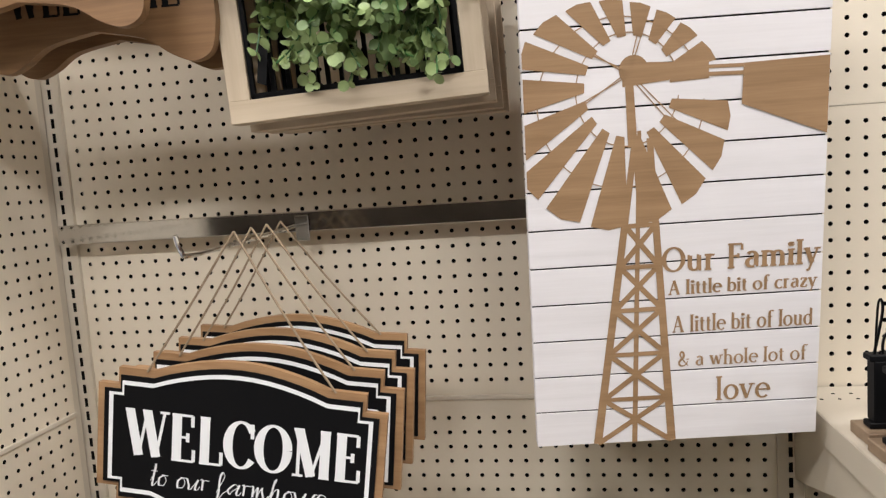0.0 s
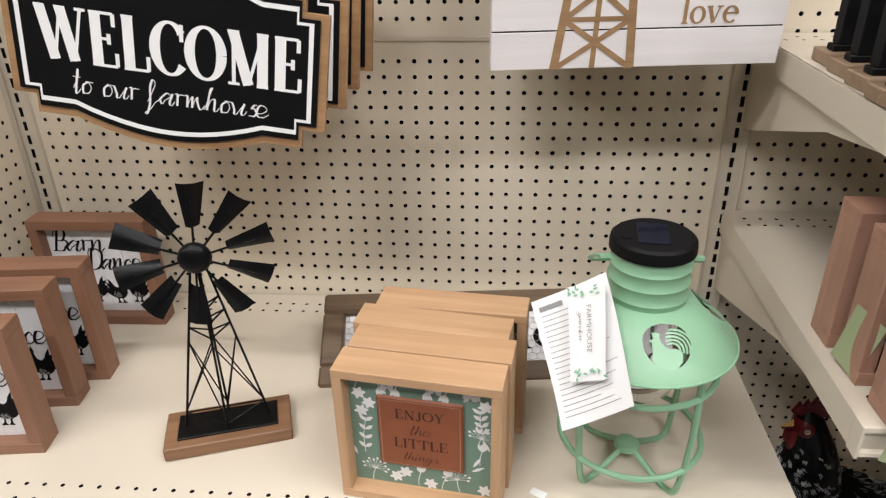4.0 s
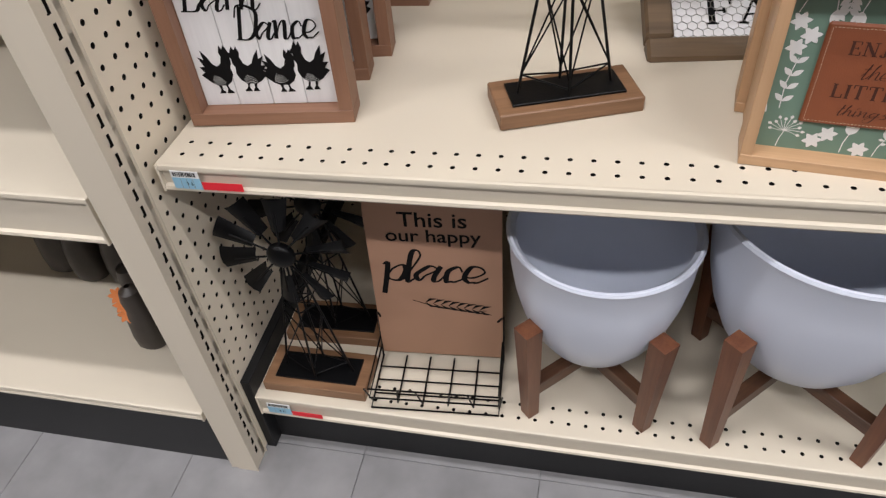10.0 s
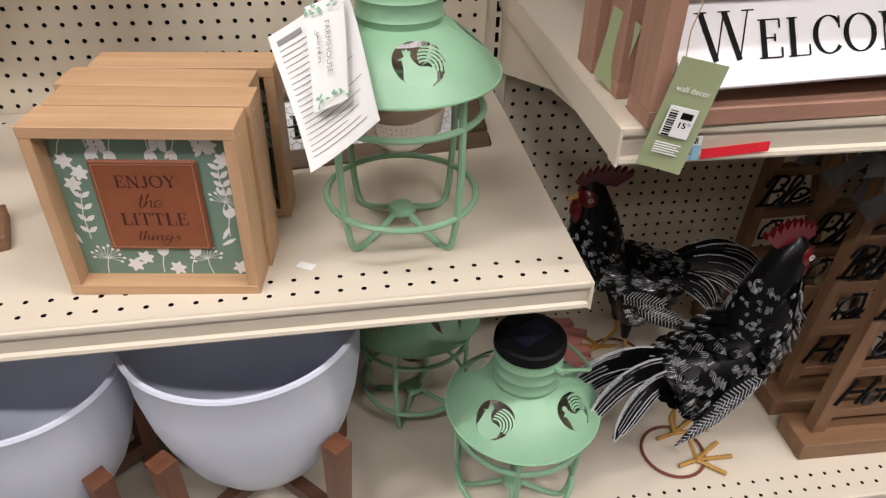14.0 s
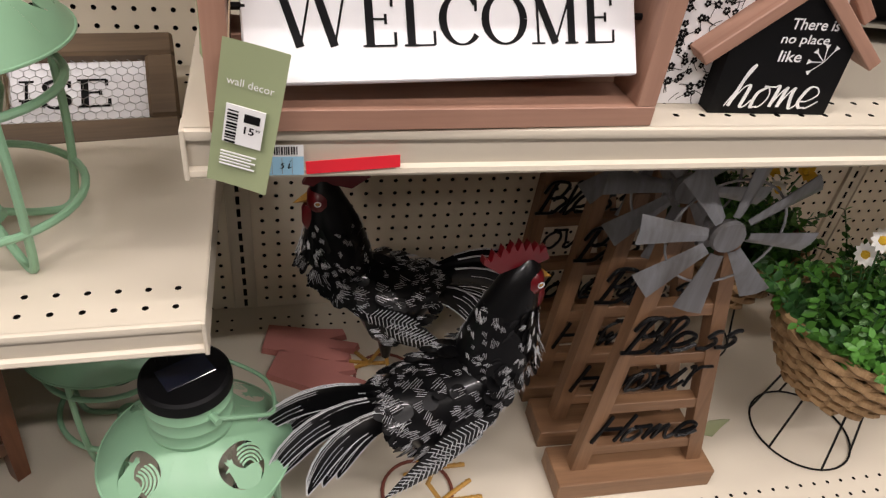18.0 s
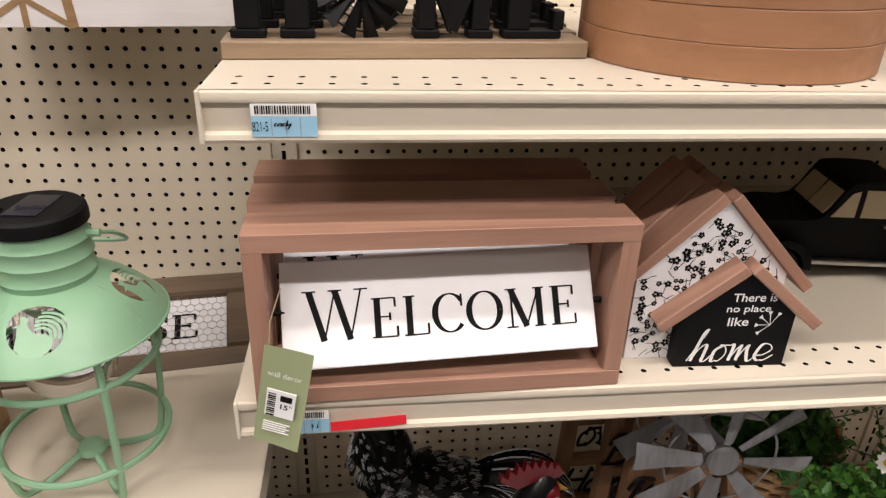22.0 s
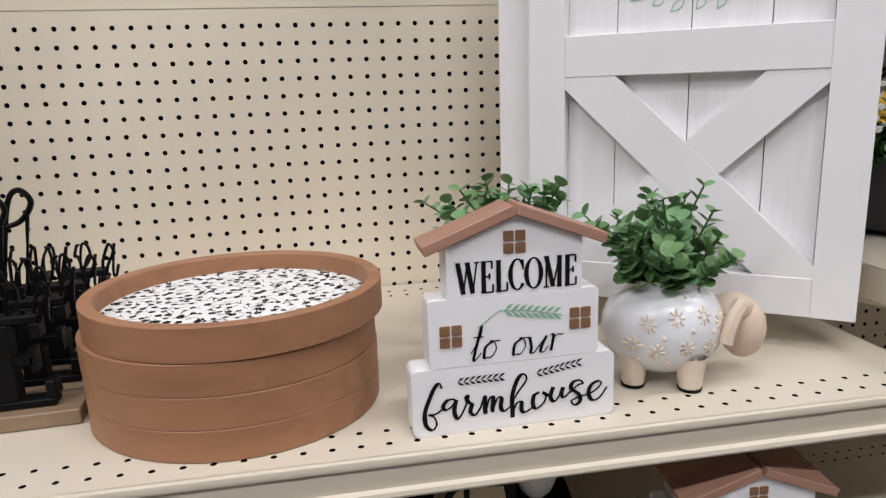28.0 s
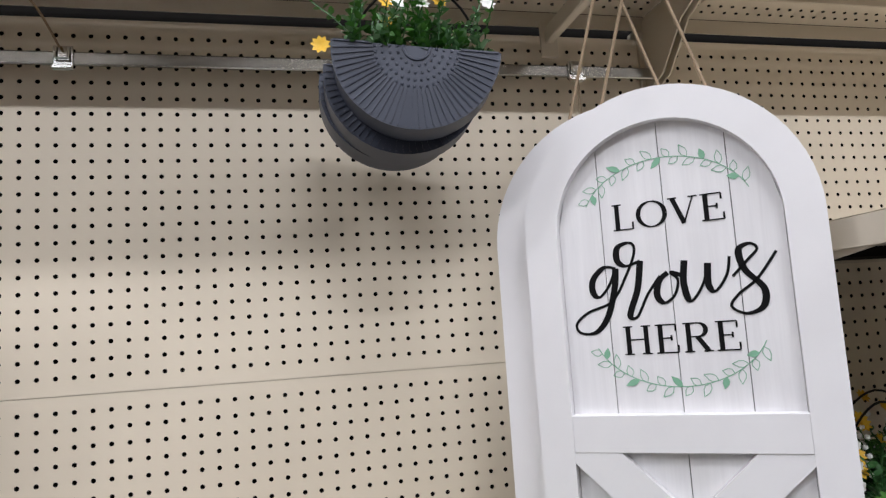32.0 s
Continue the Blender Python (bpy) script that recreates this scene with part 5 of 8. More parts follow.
# ---- windmill family signs ----
def family_sign(m, label, full=True):
    t = thing("plank_sign", m, label, "plank sign", "family signs")
    w, h, d, n = 0.376, 0.700, 0.018, 14
    for k in range(n):
        z0 = h * k / n
        part("plank", Geo().box(0, w, 0, d, z0 + 0.0012, z0 + h / n - 0.0012, 0.0003), SHIPLAP, t)
    # added near-black board: its colour is the shade between the planks
    part("dark_core", Geo().box(0.001, w - 0.001, 0.003, d - 0.0002, 0.001, h - 0.001), PAINTED_SHADE, t, "near-black board painting the shade in the gaps")
    part("backing", Geo().box(0.002, w - 0.002, d, d + 0.008, 0.002, h - 0.002), BROWNX, t, "brown wooden backing")
    if full:
        g, y = Geo(), -0.0004
        hx, hz = 0.131, 0.490
        cx, cz = 0.131, 0.474
        rim_at = lambda q: 0.138 + 0.042 * math.cos(q + radians(119))
        spot = lambda f, q: (cx + ((1 - f) * 0.055 + f * rim_at(q)) * math.cos(q), cz + ((1 - f) * 0.061 + f * rim_at(q)) * math.sin(q))
        inside = lambda p: (min(w - 0.001, max(0.001, p[0])), p[1])
        for k in range(18):
            a = radians(-82 + 20 * k)
            if abs(math.degrees(a) % 360) < 12 or math.degrees(a) % 360 > 352:
                continue
            lean = radians(3)
            quad = [spot(0, a - radians(5.5)), spot(1, a - radians(7.6) + lean), spot(1.02, a + lean), spot(0.98, a + radians(7.6) + lean), spot(0, a + radians(5.5))]
            g.lift = (g.lift + 0.00002) % 0.0005
            g.add([(x, y - g.lift, z) for x, z in map(inside, quad)], [(0, 1, 2, 3, 4)])
        for f in (0.10, 0.55):
            pts = [p for p in (spot(f, radians(12 + 3 * q)) for q in range(113)) if p[0] > 0.002]
            g.ribbon(pts, [0.0014] * len(pts), y)
        for q in (76, 142, 203, 318):
            for e in (-1.2, 1.2):
                p = spot(0.55, radians(q + e * 2))
                g.ribbon([(hx, hz + e * 0.002), inside(p)], [0.0014, 0.0014], y)
        g.ribbon(arc(hx + 0.006, hz + 0.004, 0.009, 0, 360, 20), [0.018] * 21, y)
        g.ribbon([(hx - 0.008, hz - 0.001), (hx + 0.060, hz)], [0.030, 0.020], y)
        g.ribbon([(hx + 0.050, hz - 0.002), (hx + 0.098, hz - 0.001)], [0.024, 0.022], y)
        g.ribbon([(hx + 0.096, hz + 0.002), (hx + 0.140, hz + 0.001)], [0.0045, 0.0045], y)
        g.ribbon([(hx + 0.096, hz - 0.007), (hx + 0.140, hz - 0.008)], [0.0050, 0.0050], y)
        g.add([(x, y - 0.0008, z) for x, z in ((0.269, 0.4445), (w - 0.001, 0.402), (w - 0.001, 0.496), (0.271, 0.4935))], [(0, 1, 2, 3)])
        g.ribbon([(hx, hz), (hx + 0.004, 0.40)], [0.010, 0.012], y)
        # lattice tower
        xl = lambda z: 0.082 + (0.138 - 0.082) * min(1, z / 0.40)
        xr = lambda z: 0.182 + (0.156 - 0.182) * min(1, z / 0.40)
        g.ribbon([(xl(0), 0.001), (xl(0.41), 0.41)], [0.011, 0.008], y)
        g.ribbon([(xr(0), 0.001), (xr(0.41), 0.41)], [0.011, 0.008], y)
        levels = [0.001, 0.064, 0.127, 0.188, 0.246, 0.300]
        for a, b in zip(levels, levels[1:]):
            g.ribbon([(xl(b), b), (xr(b), b)], [0.006, 0.006], y)
            g.ribbon([(xl(a), a), (xr(b), b)], [0.007, 0.007], y)
            g.ribbon([(xr(a), a), (xl(b), b)], [0.007, 0.007], y)
        g.ribbon([((xl(0) + xr(0)) / 2, 0.001), ((xl(0.3) + xr(0.3)) / 2, 0.42)], [0.007, 0.005], y)
        part("windmill_print", g, PRINTTAN, t, "tan wood-toned windmill print")
        lines = (("Our Family", 0.273, 0.248, 0.200, 0.040), ("A little bit of crazy", 0.274, 0.2125, 0.192, 0.024), ("A little bit of loud", 0.274, 0.1655, 0.182, 0.022),
                 ("& a whole lot of", 0.276, 0.1165, 0.168, 0.020), ("love", 0.276, 0.072, 0.070, 0.032))
        for s, cx, cz, lw, lh in lines:
            part("lettering", write_serif(s, cx, cz, lw, lh, -0.0006, lh * 0.15, lh * 0.065), PRINTTAN, t, "tan lettering")
    return t


family = family_sign(pose(0.828, -0.211, 1.097, 5.5, 0, 7.3), "white plank sign with a tan windmill and lettering")
copy_thing(family, pose(0.838, -0.150, 1.094, 4.5, 0, 6.0))
copy_thing(family, pose(0.843, -0.105, 1.094, 3.5, 0, 5.0))
peg_hook("display_hook", (1.02, -0.006, 1.735), 0.275, "chrome hook behind the windmill signs")


# ---- framed eucalyptus boxes ----
def leaf_box(m, label, full):
    t = thing("leaf_box", m, label, "wall planter", "eucalyptus boxes")
    w, h, d = 0.350, 0.34, 0.030
    frame_bars(t, w, h, d, 0.030, PALEX, PALEZ)
    g = Geo()
    g.box(-w / 2 + 0.031, -w / 2 + 0.037, 0.004, 0.012, 0.031, h - 0.031)
    g.box(w / 2 - 0.037, w / 2 - 0.031, 0.004, 0.012, 0.031, h - 0.031)
    g.box(-w / 2 + 0.031, w / 2 - 0.031, 0.004, 0.012, 0.031, 0.038)
    part("wire_frame", g, BLACKM, t)
    for k in range(5):
        x = -w / 2 + 0.062 + k * (w - 0.124) / 4
        part("wire", Geo().box(x - 0.003, x + 0.003, 0.010, 0.016, 0.032, h - 0.032), BLACKM, t)
    if full:
        rng = random.Random(21)
        a, b, s = Geo(), Geo(), Geo()
        for k in range(230):
            x, z = rng.uniform(-0.15, 0.15), rng.uniform(0.085, 0.31)
            if x < -0.08 and z < 0.16:
                continue
            sprig(a if k % 3 else b, s, (x * 0.85, 0.008, z), (rng.uniform(-0.7, 0.7), rng.uniform(-1.0, -0.1), rng.uniform(-1.3, 0.6)), rng.uniform(0.045, 0.075), 0.026, rng, 0.95, 5)
        part("pale_foliage", a, EUCB, t)
        part("foliage", b, EUCA, t)
        part("stemwork", s, LEAFD, t)
        part("bow", Geo().prism([(-0.13, 0.05), (-0.118, 0.045), (-0.108, 0.10), (-0.12, 0.105)], -0.006, -0.004), BLACK, t, "small checked bow")
    return t


leafy = leaf_box(pose(0.616, -0.225, 1.571, 0, -2.8, 4), "pale wood box frame with faux eucalyptus and black wires", True)
bare = leaf_box(pose(0.622, -0.180, 1.564, 0, -3.0, 3), "pale wood box frame stacked behind the eucalyptus", False)
copy_thing(bare, pose(0.628, -0.135, 1.562, 0, -2.0, 3))
copy_thing(bare, pose(0.634, -0.090, 1.562, 0, -1.5, 3))
peg_hook("display_hook", (0.625, -0.006, 1.815), 0.24, "chrome hook behind the eucalyptus boxes")


# ---- scalloped wooden signs hung at the top ----
def scallop_board(m, label):
    t = thing("wooden_sign", m, label, "hanging sign", "scalloped wooden signs")
    w, h = 0.34, 0.235
    top = [(-w / 2, h), (w / 2, h)]
    low = [(w / 2 + 0.005, 0.05), (w / 2 - 0.004, 0.012), (w / 2 - 0.030, 0.0), (w / 2 - 0.060, 0.010), (w / 2 - 0.10, 0.034), (0, 0.048)]
    right = [(p[0], p[1]) for p in smooth_line([(x, z, 0) for x, z in low], 5)]
    left = [(-x, z) for x, z in right[::-1]][1:]
    part("board", Geo().prism(top[::-1] + [(-x, z) for x, z in right] + [(x, z) for x, z in right[::-1]][1:], 0, 0.014), OAKDARK, t)
    part("lettering", write_serif("WELCOME", 0, 0.098, 0.25, 0.05, -0.0006, 0.009, 0.003), INK, t, "black capital lettering")
    for s in (-1, 1):
        part("twine", Geo().tube([(s * 0.12, 0.004, h - 0.004), (s * 0.11, 0.002, h + 0.22)], 0.0016, 6), TWINE, t)
    return t


for k, (x, y, z, ry) in enumerate(((0.212, -0.320, 1.680, -2), (0.264, -0.250, 1.652, 1), (0.262, -0.190, 1.652, 2))):
    scallop_board(pose(x, y, z, 0, ry, 0), "oak-brown scalloped wooden sign hung on twine")


# ---- base shelf of the first bay: rack sign and planters ----
def rack_sign(m):
    t = thing("rack_sign", m, "tan happy place sign on a black wire tray", "sign rack")
    w, h = 0.200, 0.335
    o = [(-w / 2, 0.012), (w / 2, 0.012), (w / 2, h - 0.03)] + arc(w / 2 - 0.03, h - 0.03, 0.03, 0, 90, 5) + arc(-w / 2 + 0.03, h - 0.03, 0.03, 90, 180, 5) + [(-w / 2, h - 0.03)]
    lean = Matrix.Rotation(radians(-5), 4, "X")
    board = part("board", Geo().prism(o, 0, 0.004), KRAFT, t, "tan painted board", lean)
    g = Geo()
    for s, cz, lw, lh in (("This is", 0.287, 0.100, 0.026), ("our happy", 0.255, 0.140, 0.030)):
        q = print_text(s, 0, cz, lw, lh, -0.0006, 0.012)
        g.add(q.v, q.f)
    part("lettering", g, INK, board, "black lettering")
    g = write_script("place", -0.002, 0.188, 0.162, 0.088, -0.0006, 0.0085)
    part("script_lettering", g, INK, board, "black script lettering")
    g = Geo()
    g.ribbon([(-0.04, 0.132), (0.0, 0.118), (0.05, 0.112), (0.075, 0.116)], [0.0012] * 4, -0.0006)
    for k in range(8):
        x = -0.02 + 0.012 * k
        z = 0.128 - 0.0016 * k
        for e in (-1, 1):
            g.ribbon([(x, z), (x + 0.008, z + e * 0.007), (x + 0.019, z + e * 0.009)], [0.0005, 0.005, 0.0005], -0.0006)
    part("sprig_print", g, INK, board)
    d = 0.105
    g = Geo()
    for z in (0.004, 0.030, 0.052):
        g.tube([(-w / 2, 0.0, z), (-w / 2, -d, z), (w / 2, -d, z), (w / 2, 0.0, z)], 0.0017, 5)
    part("rim_wire", g, BLACKM, t)
    for k in range(6):
        x = -w / 2 + w * k / 5
        part("grid_wire", Geo().tube([(x, 0.0, 0.004), (x, -d + 0.012, 0.004), (x + (0.006 if k % 2 else -0.006), -d, 0.052)], 0.0015, 5), BLACKM, t)
    for k in range(1, 4):
        y = -d * k / 4
        part("grid_wire", Geo().tube([(-w / 2, y, 0.006), (w / 2, y, 0.006)], 0.0015, 5), BLACKM, t)
    for s in (-1, 1):
        part("side_post", Geo().tube([(s * w / 2 * 1.01, 0.0, 0.002), (s * w / 2 * 1.01, 0.012, 0.10), (s * w / 2 * 0.93, -0.002, 0.104)], 0.0018, 5), BLACKM, t)
    return t


rack_sign(pose(0.295, -0.4385, 0.1535, 0, 0, 3.8))


def planter(m, label, r, h0, h1, leg, rise):
    """A round resin bowl on four square legs joined by a cross."""
    t = thing("planter", m, label, "planter", "white planters")
    prof = [(0.0, h0)]
    for k in range(1, 9):
        a = radians(90 * k / 8)
        prof.append((r * 0.97 * math.sin(a) ** 0.85, h0 + (h1 - h0) * 0.95 * (1 - math.cos(a))))
    prof += [(r, h1 - 0.004), (r - 0.002, h1), (r - 0.006, h1), (r - 0.008, h1 - 0.004)]
    for k in range(8, 0, -1):
        a = radians(90 * k / 8)
        prof.append(((r - 0.009) * 0.97 * math.sin(a) ** 0.85, h0 + 0.009 + (h1 - h0) * 0.93 * (1 - math.cos(a))))
    prof.append((0.0, h0 + 0.009))
    part("bowl", Geo().lathe(prof, 64), RESIN, t, "white glossy bowl")
    top = h0 + rise
    for k in range(4):
        a = radians(45 + 90 * k)
        b = leg
        v, f = [], []
        for z, rr, s in ((0.0, b, 0.0095), (top, b * 1.06, 0.0138)):
            for u, w in ((-1, -1), (1, -1), (1, 1), (-1, 1)):
                v.append(((rr + u * s) * math.cos(a) - w * s * math.sin(a), (rr + u * s) * math.sin(a) + w * s * math.cos(a), z + (0.0 if z < 0.01 or u < 0 else 0.0)))
        f = [(3, 2, 1, 0), (4, 5, 6, 7), (0, 1, 5, 4), (1, 2, 6, 5), (2, 3, 7, 6), (3, 0, 4, 7)]
        part("leg", Geo().add(v, f), WALNUTZ, t, "walnut-brown leg")
    for k in range(2):
        g = Geo().box(-leg, leg, -0.010, 0.010, h0 - 0.028 + 0.0004 * k, h0 - 0.004 + 0.0004 * k, 0.001)
        part("cross_bar", g, WALNUTX, t, m=Matrix.Rotation(radians(45 + 90 * k), 4, "Z"))
    return t


planter(pose(0.5315, -0.436, 0.1535), "white round planter on brown wooden legs", 0.128, 0.078, 0.322, 0.118, 0.124)
planter(pose(0.812, -0.430, 0.1535), "larger white round planter on brown wooden legs", 0.153, 0.090, 0.376, 0.143, 0.146)


# ---- metal roosters ----
def many(name, pieces, m, label, category, group=""):
    """One mesh out of several surfaces, each with its own material."""
    me = bpy.data.meshes.new(name)
    v, f, mi, mats = [], [], [], []
    for geo, mat in pieces:
        k = len(v)
        v += geo.v
        f += [tuple(i + k for i in q) for q in geo.f]
        if mat not in mats:
            mats.append(mat)
        mi += [mats.index(mat)] * len(geo.f)
    me.from_pydata(v, [], f)
    for mat in mats:
        me.materials.append(mat)
    me.polygons.foreach_set("material_index", mi)
    me.polygons.foreach_set("use_smooth", [True] * len(f))
    me.set_sharp_from_angle(angle=radians(40))
    ob = new(name, me)
    ob.matrix_world = m
    return tagged(ob, label, category, group)


def tube_skin(g, rings, n=20):
    """A body through rings of (centre, across, high, tilt)."""
    v, f = [], []
    for c, a, b, tilt in rings:
        for j in range(n):
            t = 2 * math.pi * j / n
            p = Vector((0, a * math.cos(t), b * math.sin(t)))
            p.rotate(Euler((0, radians(tilt), 0)))
            v.append(Vector(c) + p)
    for i in range(len(rings) - 1):
        for j in range(n):
            f.append((i * n + j, i * n + (j + 1) % n, (i + 1) * n + (j + 1) % n, (i + 1) * n + j))
    g.add(v, f)


def rooster(m, label):
    """A standing sheet-metal rooster that looks along +x: one mesh."""
    rng = random.Random(4)
    body, comb, leg, white, ring, beak = Geo(), Geo(), Geo(), Geo(), Geo(), Geo()
    rings = [((-0.092, 0, 0.226), 0.012, 0.014, -25), ((-0.072, 0, 0.214), 0.036, 0.044, -20), ((-0.040, 0, 0.200), 0.056, 0.066, -14), ((0.000, 0, 0.195), 0.066, 0.082, 0), ((0.036, 0, 0.210), 0.066, 0.086, 16), ((0.060, 0, 0.240), 0.058, 0.072, 42),
             ((0.069, 0, 0.282), 0.050, 0.062, 66), ((0.074, 0, 0.325), 0.039, 0.048, 82), ((0.080, 0, 0.365), 0.030, 0.037, 88), ((0.087, 0, 0.397), 0.024, 0.027, 90), ((0.092, 0, 0.420), 0.018, 0.020, 90), ((0.094, 0, 0.433), 0.004, 0.006, 90)]
    tube_skin(body, rings, 28)

    def skin(i, t, out=1.0):
        a, b, s = rings[int(i)], rings[int(i) + 1], i - int(i)
        c = Vector(a[0]).lerp(Vector(b[0]), s)
        ra, rb, tl = a[1] + (b[1] - a[1]) * s, a[2] + (b[2] - a[2]) * s, a[3] + (b[3] - a[3]) * s
        p = Vector((0, ra * math.cos(t), rb * math.sin(t)))
        p.rotate(Euler((0, radians(tl), 0)))
        return c + p * out, p.normalized()

    # low scales and dabs of a white brush on the metal
    for k in range(720):
        i, t = rng.uniform(1.2, 8.2), rng.uniform(0, 6.283)
        p, nrm = skin(i, t, 1.012)
        back = Vector((-1, 0, -0.3 if i < 5 else -1.6))
        back = (back - nrm * back.dot(nrm)).normalized()
        x = back.cross(nrm).normalized()
        z = x.cross(back)
        size = (0.020 if i < 6 else 0.013) * rng.uniform(0.8, 1.2)
        lift = back + nrm * 0.10
        mm = Matrix(((x[0], lift[0], z[0], p[0]), (x[1], lift[1], z[1], p[1]), (x[2], lift[2], z[2], p[2]), (0, 0, 0, 1)))
        if k % 2:
            leaf_shape(body, mm, size * 1.2, size, 0.1)
        if rng.random() < (0.75 if i < 7.2 else 0.35):
            turn = Matrix.Rotation(rng.uniform(-0.7, 0.7), 4, "Z")
            for q in range(rng.choice((3, 4, 5))):
                w = (q - 2) * size * 0.13
                l0, l1 = size * rng.uniform(0.05, 0.3), size * rng.uniform(0.55, 1.0)
                white.tube([mm @ turn @ Vector((w, l0, 0.0016)), mm @ turn @ Vector((w * 1.15, l1, 0.0022))], 0.00032, 3)
    # wings: long leaves with herringbone strokes
    for s in (-1, 1):
        for k in range(4):
            root = Vector((0.050 - 0.014 * k, s * (0.062 - 0.001 * k), 0.236 - 0.013 * k))
            d = Vector((-1, s * 0.02, -0.36 - 0.04 * k)).normalized()
            l = 0.105 + 0.006 * k
            nrm = Vector((0, s, 0.25 - 0.06 * k)).normalized()
            x = d.cross(nrm).normalized()
            nrm = x.cross(d)
            o = root + nrm * (0.008 + 0.002 * k)
            mm = Matrix(((x[0], d[0], nrm[0], o[0]), (x[1], d[1], nrm[1], o[1]), (x[2], d[2], nrm[2], o[2]), (0, 0, 0, 1)))
            leaf_shape(body, mm, l, 0.036, -0.15)
            if k == 1:
                continue
            for q in range(13):
                u = 0.16 + 0.06 * q
                half = 0.014 * math.sin(math.pi * min(1, u + 0.06)) ** 0.7 + 0.001
                for e in (-1, 1):
                    white.tube([mm @ Vector((0, l * u, 0.0012)), mm @ Vector((e * half, l * (u + 0.075), 0.0006))], 0.00055, 3)
    # sickle feathers of the tail
    for k in range(10):
        f = k / 9
        side = (-1) ** k * (0.006 + 0.004 * (k % 3))
        a = Vector((-0.066, side * 0.6, 0.238 - 0.038 * f))
        c = Vector((-0.250 + 0.105 * f, side * 3.4, 0.205 - 0.065 * f))
        b = Vector((-0.185 + 0.060 * f, side * 1.8, 0.312 - 0.090 * f))
        pts = [a * (1 - u) ** 2 + b * 2 * u * (1 - u) + c * u * u for u in [q / 9 for q in range(10)]]
        v, fa, across = [], [], []
        for q, p in enumerate(pts):
            d = (pts[min(9, q + 1)] - pts[max(0, q - 1)]).normalized()
            up = Vector((0, 1, 0)).cross(d).normalized()
            up = up if up.z > 0 else -up
            w = 0.0205 * math.sin(math.pi * (0.14 + 0.86 * q / 9)) ** 0.6 + 0.0008
            across.append((up, w))
            v += [p + up * w + Vector((0, -0.004, 0)), p + Vector((0, 0.002, 0)), p - up * w + Vector((0, -0.004, 0))]
        for q in range(9):
            fa += [(3 * q, 3 * q + 1, 3 * q + 4, 3 * q + 3), (3 * q + 1, 3 * q + 2, 3 * q + 5, 3 * q + 4)]
        body.add(v, fa)
        for e in (0.97, 0.6, 0.3, -0.3, -0.6, -0.97):
            first = rng.choice((3, 4, 5)) if abs(e) < 0.9 else 2
            for sy in (-1, 1):
                line = [pts[q] + across[q][0] * across[q][1] * e + Vector((0, -0.004 * abs(e) + 0.002 * (1 - abs(e)) + sy * 0.0009, 0)) for q in range(first, 10)]
                white.tube(line, 0.0008 if abs(e) > 0.9 else 0.0004, 3)
    # comb, face, wattles
    o, n = [], 8
    for q in range(n):
        u = q / (n - 1)
        x, z = 0.034 + 0.076 * u, 0.440 + 0.010 * math.sin(math.pi * u)
        o += [(x - 0.004, z), (x + 0.002 - 0.006 * (1 - u), z + 0.015 - 0.010 * abs(u - 0.45)), (x + 0.005, z + 0.002)]
    o += [(0.122, 0.428), (0.108, 0.424), (0.080, 0.426), (0.055, 0.420)]
    comb.prism(o, -0.0045, 0.0045)
    comb.ball((0.098, 0, 0.402), 0.023, 16, 0.85, 1.10, 1.05)
    for s in (-1, 1):
        comb.ball((0.112, 0.008 * s, 0.372), 0.015, 10, 0.8, 0.5, 1.6)
    beak.add([(0.114, -0.008, 0.404), (0.114, 0.008, 0.404), (0.112, 0, 0.416), (0.136, 0, 0.392), (0.112, 0, 0.394)], [(0, 4, 3), (4, 1, 3), (1, 2, 3), (2, 0, 3)])
    for s in (-1, 1):
        white.tube([(0.102 + 0.004 * math.cos(radians(30 * q)), s * 0.0252, 0.407 + 0.004 * math.sin(radians(30 * q))) for q in range(12)], 0.0009, 4, True)
        beak.ball((0.102, s * 0.0245, 0.407), 0.0028, 8, 1, 0.5, 1)
    # legs, toes and the ring they stand on
    for s in (-1, 1):
        tube_skin(body, [((-0.006, s * 0.026, 0.160), 0.022, 0.022, 90), ((-0.004, s * 0.026, 0.120), 0.012, 0.012, 90), ((-0.006, s * 0.026, 0.088), 0.007, 0.007, 90)], 10)
        leg.tube([(-0.006, s * 0.026, 0.092), (-0.012, s * 0.026, 0.060), (0.012, s * 0.030, 0.007)], 0.0036, 6)
        for dx, dy in ((0.062, -0.014), (0.058, 0.018), (0.030, 0.040 * s), (-0.034, 0.0)):
            leg.tube([(0.012, s * 0.030, 0.006), (0.012 + dx, s * 0.030 + dy, 0.0042)], 0.0036, 6)
            for q in range(5):
                u = 0.3 + 0.15 * q
                cx, cy = 0.012 + dx * u, s * 0.030 + dy * u
                leg.ball((cx, cy, 0.0052), 0.0042, 6)
    ring.tube([(-0.012 + 0.052 * math.cos(radians(12 * j)), 0.052 * math.sin(radians(12 * j)), 0.0032) for j in range(30)], 0.0028, 6, True)
    return many("rooster_figure", [(body, FEATHER), (white, BRUSH), (comb, COMBRED), (leg, LEGYEL), (ring, RUST), (beak, LEGYEL)], m, label, "metal figure", "metal roosters")


rooster(pose(1.480, -0.432, 0.1535, 0, 0, 13) @ Matrix.Diagonal((1.0, 1.0, 0.97, 1)), "black and white metal rooster figure with a red comb")
rooster(pose(1.440, -0.205, 0.1535, 0, 0, 178) @ Matrix.Diagonal((1.0, 1.0, 0.93, 1)), "black metal rooster figure standing behind the other")

